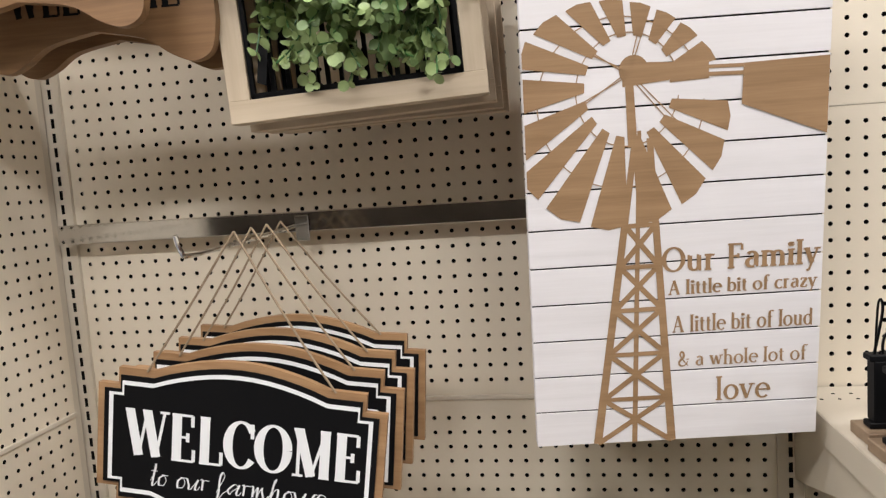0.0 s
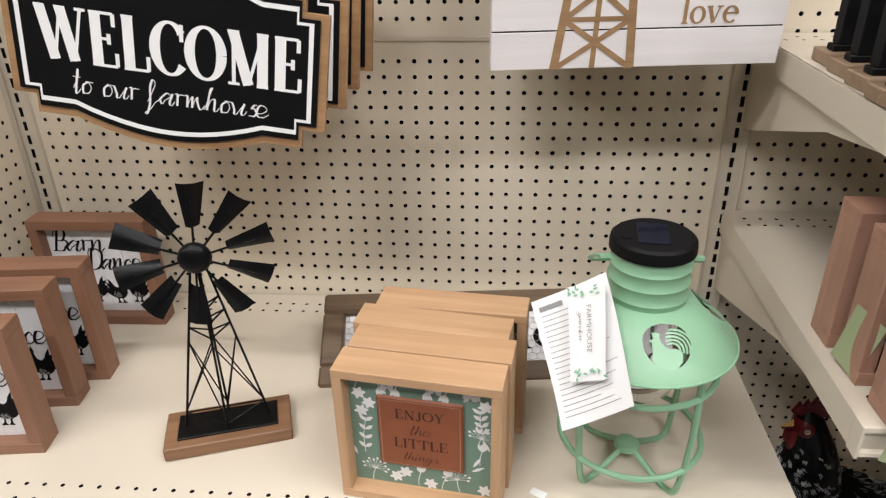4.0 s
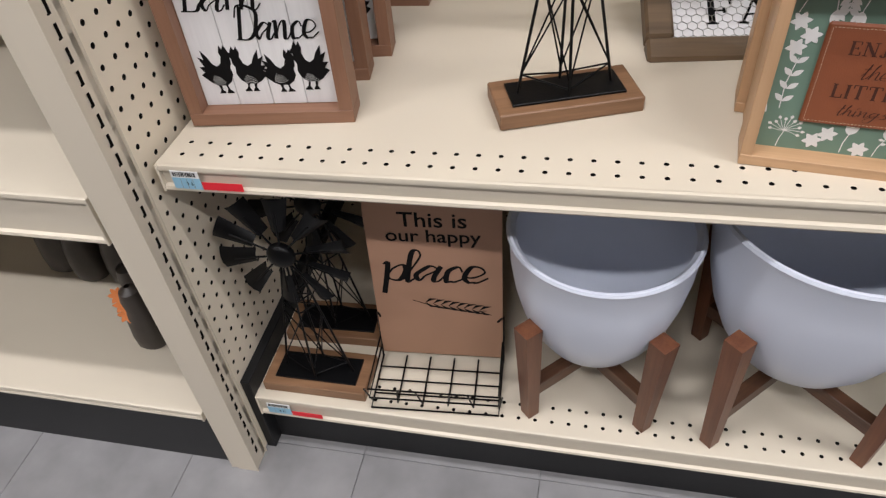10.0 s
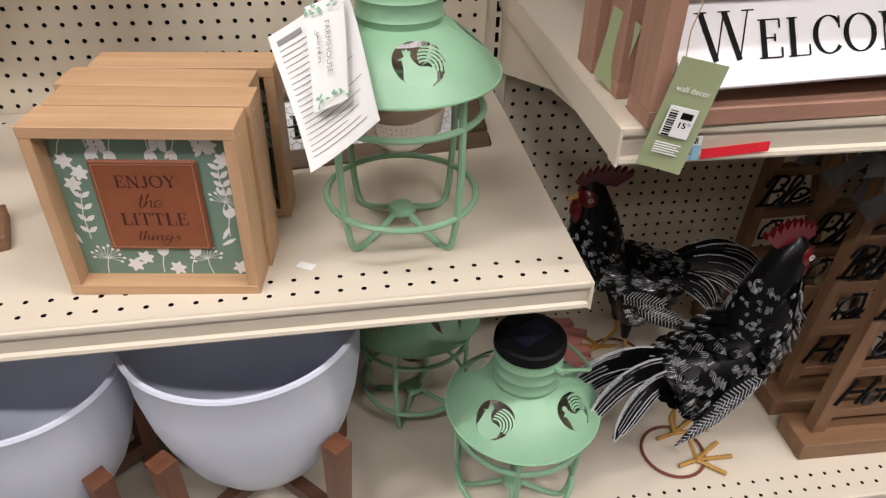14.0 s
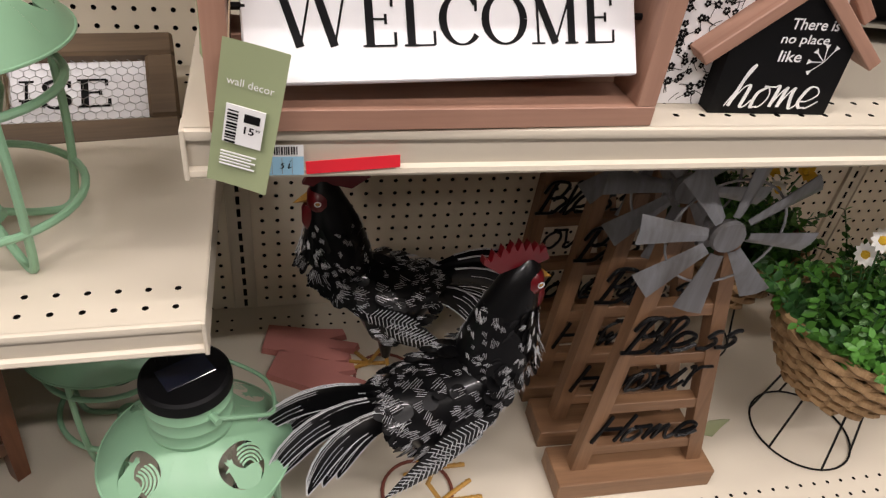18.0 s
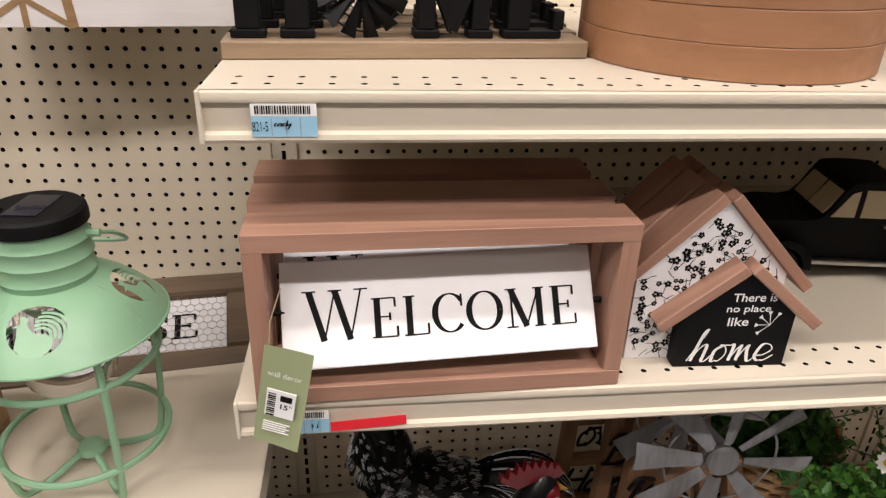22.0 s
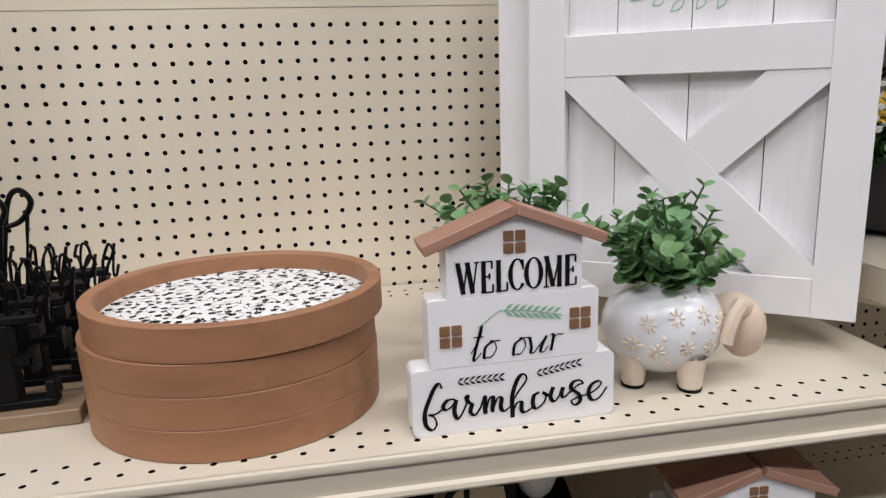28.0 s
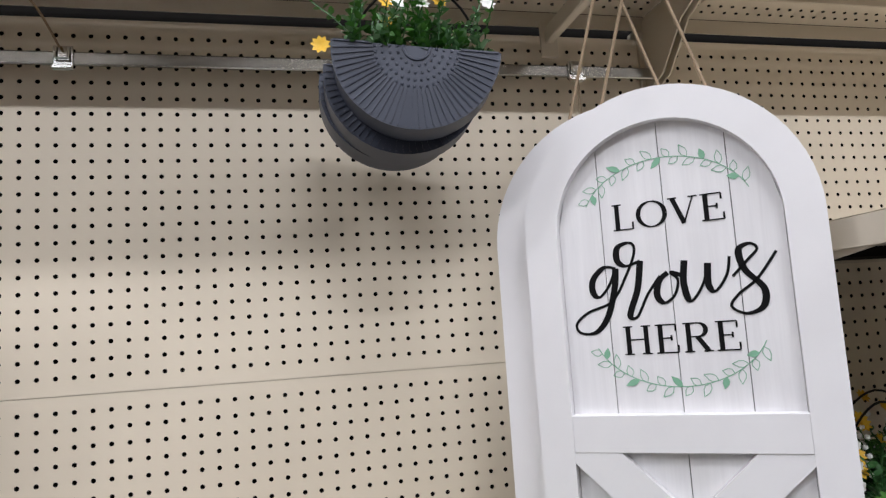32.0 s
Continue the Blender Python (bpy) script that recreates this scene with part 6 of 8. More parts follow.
# cloth gloves and leaflet on the base shelf
g = Geo()
palm = [(-0.055, 0.0), (0.045, -0.02), (0.075, -0.028), (0.098, -0.024), (0.102, -0.008), (0.062, 0.004), (0.110, 0.004), (0.116, 0.018), (0.062, 0.028), (0.092, 0.040), (0.086, 0.054), (0.030, 0.052), (-0.05, 0.060)]
g.add([(x, z, 0.0) for x, z in palm] + [(x * 0.97, z * 0.97, 0.014) for x, z in palm], [tuple(range(12, -1, -1)), tuple(range(13, 26))] + [(i, (i + 1) % 13, (i + 1) % 13 + 13, i + 13) for i in range(13)])
solid("garden_glove", g, GLOVE, pose(1.300, -0.135, 0.1545, 0, 0, -8), "faded red cloth garden glove", "glove", "garden gloves")
solid("garden_glove", g, GLOVE, pose(1.305, -0.205, 0.1545, 0, 0, -18), "faded red cloth garden glove", "glove", "garden gloves")


# ---- ladder signs with galvanised wheels ----
def ladder_sign(m, label):
    t = thing("ladder_sign", m, label, "ladder sign", "bless our home signs")
    part("base", Geo().box(-0.128, 0.128, -0.036, 0.036, 0, 0.036, 0.0015), BROWNX, t)
    foot = lambda f: -0.090 + 0.018 * f
    heel = lambda f: 0.102 - 0.100 * f
    for way in (foot, heel):
        v = []
        for z, f, w in ((0.036, 0, 0.012), (0.470, 1, 0.010)):
            for u, q in ((-1, -1), (1, -1), (1, 1), (-1, 1)):
                v.append((way(f) + u * w, q * 0.011, z))
        part("side_rail", Geo().add(v, [(3, 2, 1, 0), (4, 5, 6, 7), (0, 1, 5, 4), (1, 2, 6, 5), (2, 3, 7, 6), (3, 0, 4, 7)]), BROWNZ, t)
    for z in (0.078, 0.172, 0.268, 0.356):
        f = (z - 0.036) / 0.434
        part("rung", Geo().box(foot(f) + 0.008, heel(f) - 0.008, -0.009, 0.009, z - 0.010, z + 0.010, 0.001), BROWNX, t)
    for word, z, w, h, cx in (("Bless", 0.322, 0.165, 0.058, -0.012), ("our", 0.238, 0.120, 0.036, -0.008), ("Home", 0.136, 0.165, 0.056, -0.006)):
        g = Geo()
        lines = [[(x + 0.3 * q, q) for x, q in s] for s in strokes(word, SCRIPT, -0.3)]
        for s in fitted(lines, cx, z, w, h):
            pts = smooth_line([(x, -0.0155, q) for x, q in s], 4)
            g.tube(pts, 0.0030 if word != "our" else 0.0024, 5)
        part("metal_word", g, BLACKM, t, "black cut-metal script word")
    hub = Vector((-0.034, -0.040, 0.497))
    part("axle", Geo().tube([(-0.034, 0.0, 0.455), (-0.034, 0.0, 0.492), tuple(hub)], 0.005, 8), GALV, t)
    part("wheel_hub", Geo().lathe([(0, -0.008), (0.019, -0.007), (0.021, 0.0), (0.019, 0.005), (0, 0.006)], 20, Matrix.Translation(hub) @ Matrix.Rotation(radians(90), 4, "X")), GALV, t)
    for k in range(8):
        a = radians(-6 + 45 * k)
        u, n = Vector((math.cos(a), 0, math.sin(a))), Vector((-math.sin(a), 0, math.cos(a)))
        g, v = Geo(), []
        for r, w in ((0.026, 0.007), (0.062, 0.0105), (0.110, 0.0165)):
            for e in (-1, 0, 1):
                v.append(hub + u * r + n * w * e + Vector((0, -0.30 * w * e - 0.003 * (1 - e * e), 0)))
        back = [p + Vector((0, 0.0014, 0)) for p in v]
        f = []
        for q in range(2):
            for e in range(2):
                i = 3 * q + e
                f += [(i, i + 1, i + 4, i + 3), (9 + i, 9 + i + 3, 9 + i + 4, 9 + i + 1)]
        g.add(v + back, f)
        part("wheel_blade", g, GALV, t)
    part("wheel_ring", Geo().tube([hub + Vector((0.070 * math.cos(radians(10 * j)), 0.005, 0.070 * math.sin(radians(10 * j)))) for j in range(36)], 0.0016, 5, True), GALV, t)
    return t


lad = ladder_sign(pose(1.800, -0.446, 0.1535, 0, 0, -1.5), "brown wooden ladder sign with a galvanised windmill wheel")
copy_thing(lad, pose(1.803, -0.350, 0.1535, 0, 0, -2))
copy_thing(lad, pose(1.806, -0.255, 0.1535, 0, 0, -1))
copy_thing(lad, pose(1.785, -0.125, 0.1535, 0, 0, 2))
hang = sheet_of("hang_tag", pose(1.952, -0.425, 0.235, 18, 0, -10), 0.035, 0.070, "pale green hang tag on a ladder sign", "hang tag", TAGGREEN, 0.002)


# ---- wicker flower baskets on wire stands ----
def flower_basket(m, label, seed):
    t = thing("flower_basket", m, label, "flower basket", "wicker flower baskets")
    part("floor_ring", Geo().tube([(0.084 * math.cos(radians(10 * j)), 0.084 * math.sin(radians(10 * j)), 0.0025) for j in range(36)], 0.0018, 6, True), BLACKM, t)
    part("upper_ring", Geo().tube([(0.062 * math.cos(radians(10 * j)), 0.062 * math.sin(radians(10 * j)), 0.124) for j in range(36)], 0.0022, 6, True), BLACKM, t)
    for k in range(6):
        a = radians(60 * k + 20)
        part("stand_wire", Geo().tube([(0.084 * math.cos(a), 0.084 * math.sin(a), 0.0025), (0.062 * math.cos(a), 0.062 * math.sin(a), 0.124)], 0.002, 5), BLACKM, t)
    for k in range(11):
        s = k / 10
        r, z = 0.074 + 0.054 * math.sin(s * 1.45), 0.132 + 0.128 * s
        pts = []
        for j in range(48):
            a = 2 * math.pi * j / 48
            w = 0.0035 * (1 if (j // 2 + k) % 2 else -1)
            pts.append(((r + w) * math.cos(a), (r + w) * math.sin(a), z + 0.003 * math.sin(a * 12 + k * math.pi)))
        part("wicker_band", Geo().tube(pts, 0.0072, 6, True), WICKER, t)
    part("basket_base", Geo().lathe([(0, 0.128), (0.070, 0.128), (0.074, 0.136), (0, 0.137)], 24), WICKER, t)
    part("soil", Geo().lathe([(0.0, 0.246), (0.114, 0.242)], 24), LEAFD, t)
    rng = random.Random(seed)
    a, b, s, y, w = Geo(), Geo(), Geo(), Geo(), Geo()
    for k in range(84):
        ang, rr = rng.uniform(0, 6.28), rng.uniform(0.0, 0.11)
        base = (rr * math.cos(ang), rr * math.sin(ang), 0.247)
        way = (math.cos(ang) * rng.uniform(0.2, 1.0), math.sin(ang) * rng.uniform(0.2, 1.0), rng.uniform(0.25, 1.4))
        sprig(a if k % 3 else b, s, base, way, rng.uniform(0.06, 0.12), 0.028, rng, 0.62, 8)
    for k in range(9):
        ang, rr = rng.uniform(2.6, 6.2), rng.uniform(0.03, 0.10)
        c = (rr * math.cos(ang), rr * math.sin(ang), rng.uniform(0.36, 0.42))
        s.tube([(c[0] * 0.5, c[1] * 0.5, 0.27), c], 0.0014, 4)
        if k % 3 == 0:
            blossom(w, c, 0.020, 12, (math.cos(ang) * 0.3, -0.8, 0.7), rng)
            y.ball(c, 0.0075, 8)
        else:
            blossom(y, c, 0.024, 10, (math.cos(ang) * 0.3, -0.7, 0.8), rng)
            y.ball(c, 0.008, 8)
    part("leafage", a, LEAFC, t)
    part("dark_leafage", b, LEAFD, t)
    part("stemwork", s, LEAFD, t)
    part("yellow_bloom", y, YELLOW, t)
    part("white_bloom", w, PETAL, t)
    return t


flower_basket(pose(2.150, -0.405, 0.1535), "wicker basket of faux yellow and white flowers on a wire stand", 31)
flower_basket(pose(2.060, -0.150, 0.1535), "wicker flower basket on a wire stand behind the ladder signs", 32)


# ---- reversible welcome frames ----
def welcome_frame(m, label, board=True):
    t = thing("welcome_frame", m, label, "box frame", "welcome frames")
    w, h, d, b = 0.350, 0.174, 0.049, 0.017
    frame_bars(t, w, h, d, b, ROSEX, ROSEZ)
    for way in (-1, 1):
        part("pivot_pin", Geo().tube([(way * (w / 2 - b - 0.001), 0.031, 0.0805), (way * (0.146 if board else 0.130), 0.031, 0.0805)], 0.003, 6), BLACKM, t, "black metal pivot pin")
    if board:
        g = Geo().box(-0.1485, 0.1485, -0.005, 0.005, -0.050, 0.050, 0.001)
        o = part("reversible_board", g, WHITE, t, "white painted board", Matrix.Translation((-0.001, 0.031, 0.0805)) @ Matrix.Rotation(radians(-1.8), 4, "Y") @ Matrix.Rotation(radians(-33), 4, "X"))
        part("lettering", write_serif("WELCOME", 0.000, -0.002, 0.258, 0.046, -0.0054, 0.0060, 0.0014, small=0.78), INK, o, "black capital lettering")
    return t


wf = welcome_frame(pose(1.416, -0.548, 0.8170, 0, 0, 1.5), "rosy wooden frame with a white welcome board")
wf2 = welcome_frame(pose(1.412, -0.478, 0.8170, 0, 0, 0.5), "rosy wooden welcome frame stacked behind another")
copy_thing(wf2, pose(1.409, -0.408, 0.8170))


def price_tag(m):
    t = sheet_of("hang_tag", m, 0.044, 0.112, "sage green wall decor hang tag with a price sticker", "hang tag", TAGGREEN, 0.0015)
    part("sticker", Geo().box(-0.014, 0.013, -0.0028, -0.0020, -0.075, -0.045), PAPER, t, "white price sticker")
    part("wording", print_text("wall decor", 0.0, -0.028, 0.032, 0.0055, -0.0022), PAPER, t)
    g = print_text("15", 0.0035, -0.062, 0.007, 0.0058, -0.0031, 0.02)
    o = print_text("99", 0.0094, -0.0603, 0.003, 0.0026, -0.0031)
    g.add(o.v, o.f)
    g.box(-0.001, 0.010, -0.0031, -0.0029, -0.0560, -0.0495)
    for k in range(11):
        z = -0.049 - 0.0024 * k
        g.box(-0.0125, -0.005, -0.0031, -0.0029, z - (0.0016 if k % 3 else 0.0009), z)
    part("price_print", g, INK, t)
    g = Geo()
    for k in range(5):
        g.box(-0.014, 0.011 - 0.003 * (k % 2), -0.0027, -0.0021, -0.0835 - 0.0026 * k, -0.0825 - 0.0026 * k)
    part("small_print", g, PAPER, t)
    part("string", Geo().tube([(-0.018, -0.001, -0.004), (-0.022, 0.006, 0.02), (-0.019, 0.014, 0.05)], 0.0007, 4), TWINE, t)
    return t


price_tag(pose(1.277, -0.569, 0.889, 0, 11, -14))
sheet_of("hang_tag", pose(1.240, -0.470, 0.900, 0, 14, -70), 0.040, 0.08, "sage green hang tag seen edge-on", "hang tag", TAGGREEN, 0.002)


# ---- little wooden houses ----
def little_house(m, label, w, h, d, roof, over, matroof, body, prints):
    """A gabled block with two roof boards; h is the height of the walls, roof the rise of the gable."""
    t = thing("house_ornament", m, label, "house ornament", "wooden houses")
    gable = [(-w / 2, 0), (w / 2, 0), (w / 2, h), (0, h + roof), (-w / 2, h)]
    o = part("body", Geo().prism(gable, 0, d), body, t)
    slope = math.atan2(roof, w / 2)
    length = (w / 2 + over) / math.cos(slope)
    for s in (-1, 1):
        g = Geo().box(0 if s > 0 else -length, length if s > 0 else 0, -0.006, d + 0.002, 0.0006, 0.0125, 0.001)
        part("roof_board", g, matroof, t, "tan wooden roof board", Matrix.Translation((0, 0, h + roof)) @ Matrix.Rotation(s * slope, 4, "Y"))
    prints(o)
    return t


def floral(o):
    part("floral_print", floral_print(-0.082, 0.082, 0.004, 0.17, -0.0003, lambda x, z: abs(x) < 0.074 and z < 0.098 + (0.078 - abs(x)) * 1.026 - 0.012, 8, 0.0043, 0.0096), INK, o, "black printed blossoms")


def homely(o):
    g = Geo()
    for s, cx, cz, lw, lh in (("There is", 0.012, 0.082, 0.046, 0.0095), ("no place", 0.008, 0.068, 0.046, 0.0105), ("like", 0.000, 0.054, 0.022, 0.010)):
        q = print_text(s, cx, cz, lw, lh, -0.0005, 0.012)
        g.add(q.v, q.f)
    write_script("home", 0.000, 0.026, 0.092, 0.038, -0.0005, 0.0036, g)
    for k in range(5):
        a = radians(60 + 40 * k)
        g.ribbon([(0.034, 0.050), (0.034 + 0.012 * math.cos(a), 0.050 + 0.012 * math.sin(a)), (0.034 + 0.016 * math.cos(a), 0.050 + 0.016 * math.sin(a))], [0.0006, 0.001, 0.005], -0.0005)
    part("lettering", g, WHITEPRINT, o, "white lettering")


big = little_house(pose(1.690, -0.502, 0.8170, 0, 0, -1), "floral white wooden house with a tan roof", 0.156, 0.098, 0.030, 0.080, 0.020, ROSEX, WHITE, floral)
copy_thing(big, pose(1.688, -0.462, 0.8170))
copy_thing(big, pose(1.690, -0.418, 0.8170))
little_house(pose(1.717, -0.521, 0.8170, 0, 0, -2), "small black wooden house with white lettering", 0.118, 0.061, 0.018, 0.049, 0.020, ROSEX, BLACK, homely)


# ---- black toy truck ----
def truck(m):
    t = thing("truck_ornament", m, "black vintage pickup truck ornament with cream windows", "truck ornament")
    w = 0.056
    body = [(-0.145, 0.030), (-0.150, 0.052), (-0.142, 0.078), (-0.100, 0.090), (-0.048, 0.094), (-0.020, 0.140), (-0.006, 0.150), (0.050, 0.150), (0.066, 0.142), (0.072, 0.092), (0.150, 0.086), (0.152, 0.034), (0.120, 0.030)]
    part("cab", Geo().prism([p for p in smooth_line([(x, z, 0) for x, z in body], 3, True) for p in [(p[0], p[1])]], -w, w), BLACK, t)
    # near-black sheet on the solid body paints the bed as a shaded hollow
    part("bed", Geo().box(0.074, 0.150, -w + 0.008, w - 0.008, 0.0865, 0.0885), PAINTED_SHADE, t)
    for s in (-1, 1):
        g = Geo().prism([(-0.036, 0.098), (-0.014, 0.134), (-0.004, 0.138), (-0.004, 0.098)], s * w - (0.0012 if s < 0 else 0), s * w + (0.0012 if s > 0 else 0))
        part("window", g, CREAMWIN, t, "cream painted window")
        g = Geo().prism([(0.004, 0.098), (0.004, 0.140), (0.050, 0.140), (0.056, 0.098)], s * w - (0.0012 if s < 0 else 0), s * w + (0.0012 if s > 0 else 0))
        part("window", g, CREAMWIN, t, "cream painted window")
        g = Geo().box(-0.070, 0.075, s * (w + 0.004) - 0.006, s * (w + 0.004) + 0.006, 0.024, 0.032, 0.002)
        part("running_board", g, STEEL, t, "silver running board")
        part("door_handle", Geo().box(0.040, 0.054, s * (w + 0.002) - 0.002, s * (w + 0.002) + 0.002, 0.084, 0.088), STEEL, t)
        for x in (-0.098, 0.108):
            fender = arc(x, 0.026, 0.042, -5, 185, 14) + arc(x, 0.026, 0.0305, 185, -5, 14)
            part("fender", Geo().prism(fender, s * (w + 0.012) - 0.014, s * (w + 0.012) + 0.002), BLACK, t)
            o = part("wheel", Geo().lathe([(0, -0.011), (0.024, -0.011), (0.028, -0.006), (0.028, 0.006), (0.024, 0.011), (0, 0.011)], 24, Matrix.Translation((x, s * (w + 0.010), 0.028)) @ Matrix.Rotation(radians(90), 4, "X")), BLACKM, t, "black tyre")
            part("hub_cap", Geo().lathe([(0, -0.003), (0.010, -0.003), (0.018, 0.0), (0.018, 0.003), (0, 0.003)], 20, Matrix.Translation((x, s * (w + 0.0225), 0.028)) @ Matrix.Rotation(radians(90), 4, "X")), HUBCAP, o, "pale hub cap")
    part("windshield", Geo().prism([(-0.044, 0.100), (-0.040, 0.100), (-0.018, 0.136), (-0.022, 0.136)], -w + 0.008, -0.002), CREAMWIN, t, "cream windscreen")
    part("windshield", Geo().prism([(-0.044, 0.100), (-0.040, 0.100), (-0.018, 0.136), (-0.022, 0.136)], 0.002, w - 0.008), CREAMWIN, t, "cream windscreen")
    part("bumper", Geo().box(-0.158, -0.148, -w, w, 0.026, 0.036, 0.002), STEEL, t)
    return t


truck(pose(1.967, -0.292, 0.8175, 0, 0, -8) @ Matrix.Diagonal((0.92, 0.88, 0.87, 1)))
# two glazed white balls stand in for a translucent plastic bag
g = Geo()
g.ball((0, 0, 0.045), 0.045, 16, 0.8, 0.75, 1.05)
g.ball((0.0, -0.004, 0.098), 0.030, 14, 0.95, 0.9, 0.9)
solid("white_figurine", g, CERAMIC, pose(2.056, -0.318, 0.9005) @ Matrix.Diagonal((0.80, 0.8, 1.0, 1)), "solid white shape standing in for a plastic bag in the truck bed", "figurine")


# ---- stacked block signs ----
def block_sign(m, label):
    t = thing("block_sign", m, label, "block sign", "farmhouse block signs")
    d = 0.030

    def rounded(x0, x1, z0, z1, r=0.006):
        return arc(x1 - r, z0 + r, r, -90, 0, 4) + arc(x1 - r, z1 - r, r, 0, 90, 4) + arc(x0 + r, z1 - r, r, 90, 180, 4) + arc(x0 + r, z0 + r, r, 180, 270, 4)

    low = part("lower_block", Geo().prism(rounded(-0.097, 0.097, 0, 0.064), 0, d), WHITE, t)
    mid = part("middle_block", Geo().prism(rounded(-0.080, 0.080, 0.0645, 0.128, 0.004), 0.0, d), WHITE, t)
    top = part("upper_block", Geo().prism([(-0.062, 0.1285), (0.064, 0.1285), (0.064, 0.176), (0.001, 0.200), (-0.062, 0.176)], 0.001, d), WHITE, t)
    slope = math.atan2(0.024, 0.063)
    for s in (-1, 1):
        part("roof_board", Geo().box(0 if s > 0 else -0.088, 0.088 if s > 0 else 0, -0.006, d + 0.003, 0.0005, 0.0105, 0.001), ROSEX, t, "brown roof board", Matrix.Translation((0.001, 0, 0.200)) @ Matrix.Rotation(s * slope, 4, "Y"))
    for o, cx, cz in ((top, 0.0, 0.176), (mid, -0.060, 0.094), (mid, 0.062, 0.100)):
        g = Geo()
        for i in (-1, 1):
            for j in (-1, 1):
                r = rounded(cx + i * 0.0055 - 0.0046, cx + i * 0.0055 + 0.0046, cz + j * 0.0055 - 0.0046, cz + j * 0.0055 + 0.0046, 0.001)
                g.prism(r, -0.0012 if o is mid else -0.0002, 0.0004 if o is mid else 0.0015)
        part("window_cut", g, BROWNX, o, "brown four-pane window")
    part("lettering", write_serif("WELCOME", 0.002, 0.146, 0.112, 0.028, 0.0004, 0.0042, 0.0014), INK, top, "black capital lettering")
    g = write_script("to our", 0.002, 0.086, 0.088, 0.030, -0.0006, 0.0028)
    part("lettering", g, INK, mid, "black script lettering")
    g = Geo()
    g.ribbon([(-0.035, 0.100), (-0.015, 0.114), (0.010, 0.112), (0.045, 0.104)], [0.0009] * 4, -0.0006)
    for k in range(8):
        x, z = -0.010 + 0.0065 * k, 0.1135 - 0.001 * k
        for e in (-1, 1):
            g.ribbon([(x, z), (x + 0.004, z + e * 0.0035), (x + 0.008, z + e * 0.006)], [0.0004, 0.0030, 0.0004], -0.0006)
    part("sprig_print", g, WREATH, mid, "green printed sprig")
    g = brush_word(FARMHOUSE, 0.001, 0.0286, 0.178, 0.0449, -0.0006, 0.0042)
    for x0, e in ((-0.055, 1), (0.020, 1)):
        for k in range(8):
            x, z = x0 + 0.0055 * k, 0.050 + 0.0008 * k * (1 if x0 > 0 else 0)
            g.ribbon([(x, z), (x + 0.003, z + 0.003), (x + 0.006, z + 0.004)], [0.0004, 0.0022, 0.0004], -0.0006)
            g.ribbon([(x, z), (x + 0.003, z - 0.002), (x + 0.006, z - 0.003)], [0.0004, 0.0022, 0.0004], -0.0006)
    part("lettering", g, INK, low, "black script lettering")
    return t


blocks = block_sign(pose(1.974, -0.517, 1.1095, 0, 0, 1.5), "white stacked block sign with a brown roof")
for k in range(3):
    copy_thing(blocks, pose(2.238 + 0.004 * k, -0.510 + 0.034 * k, 0.8170, 0, 0, -4))


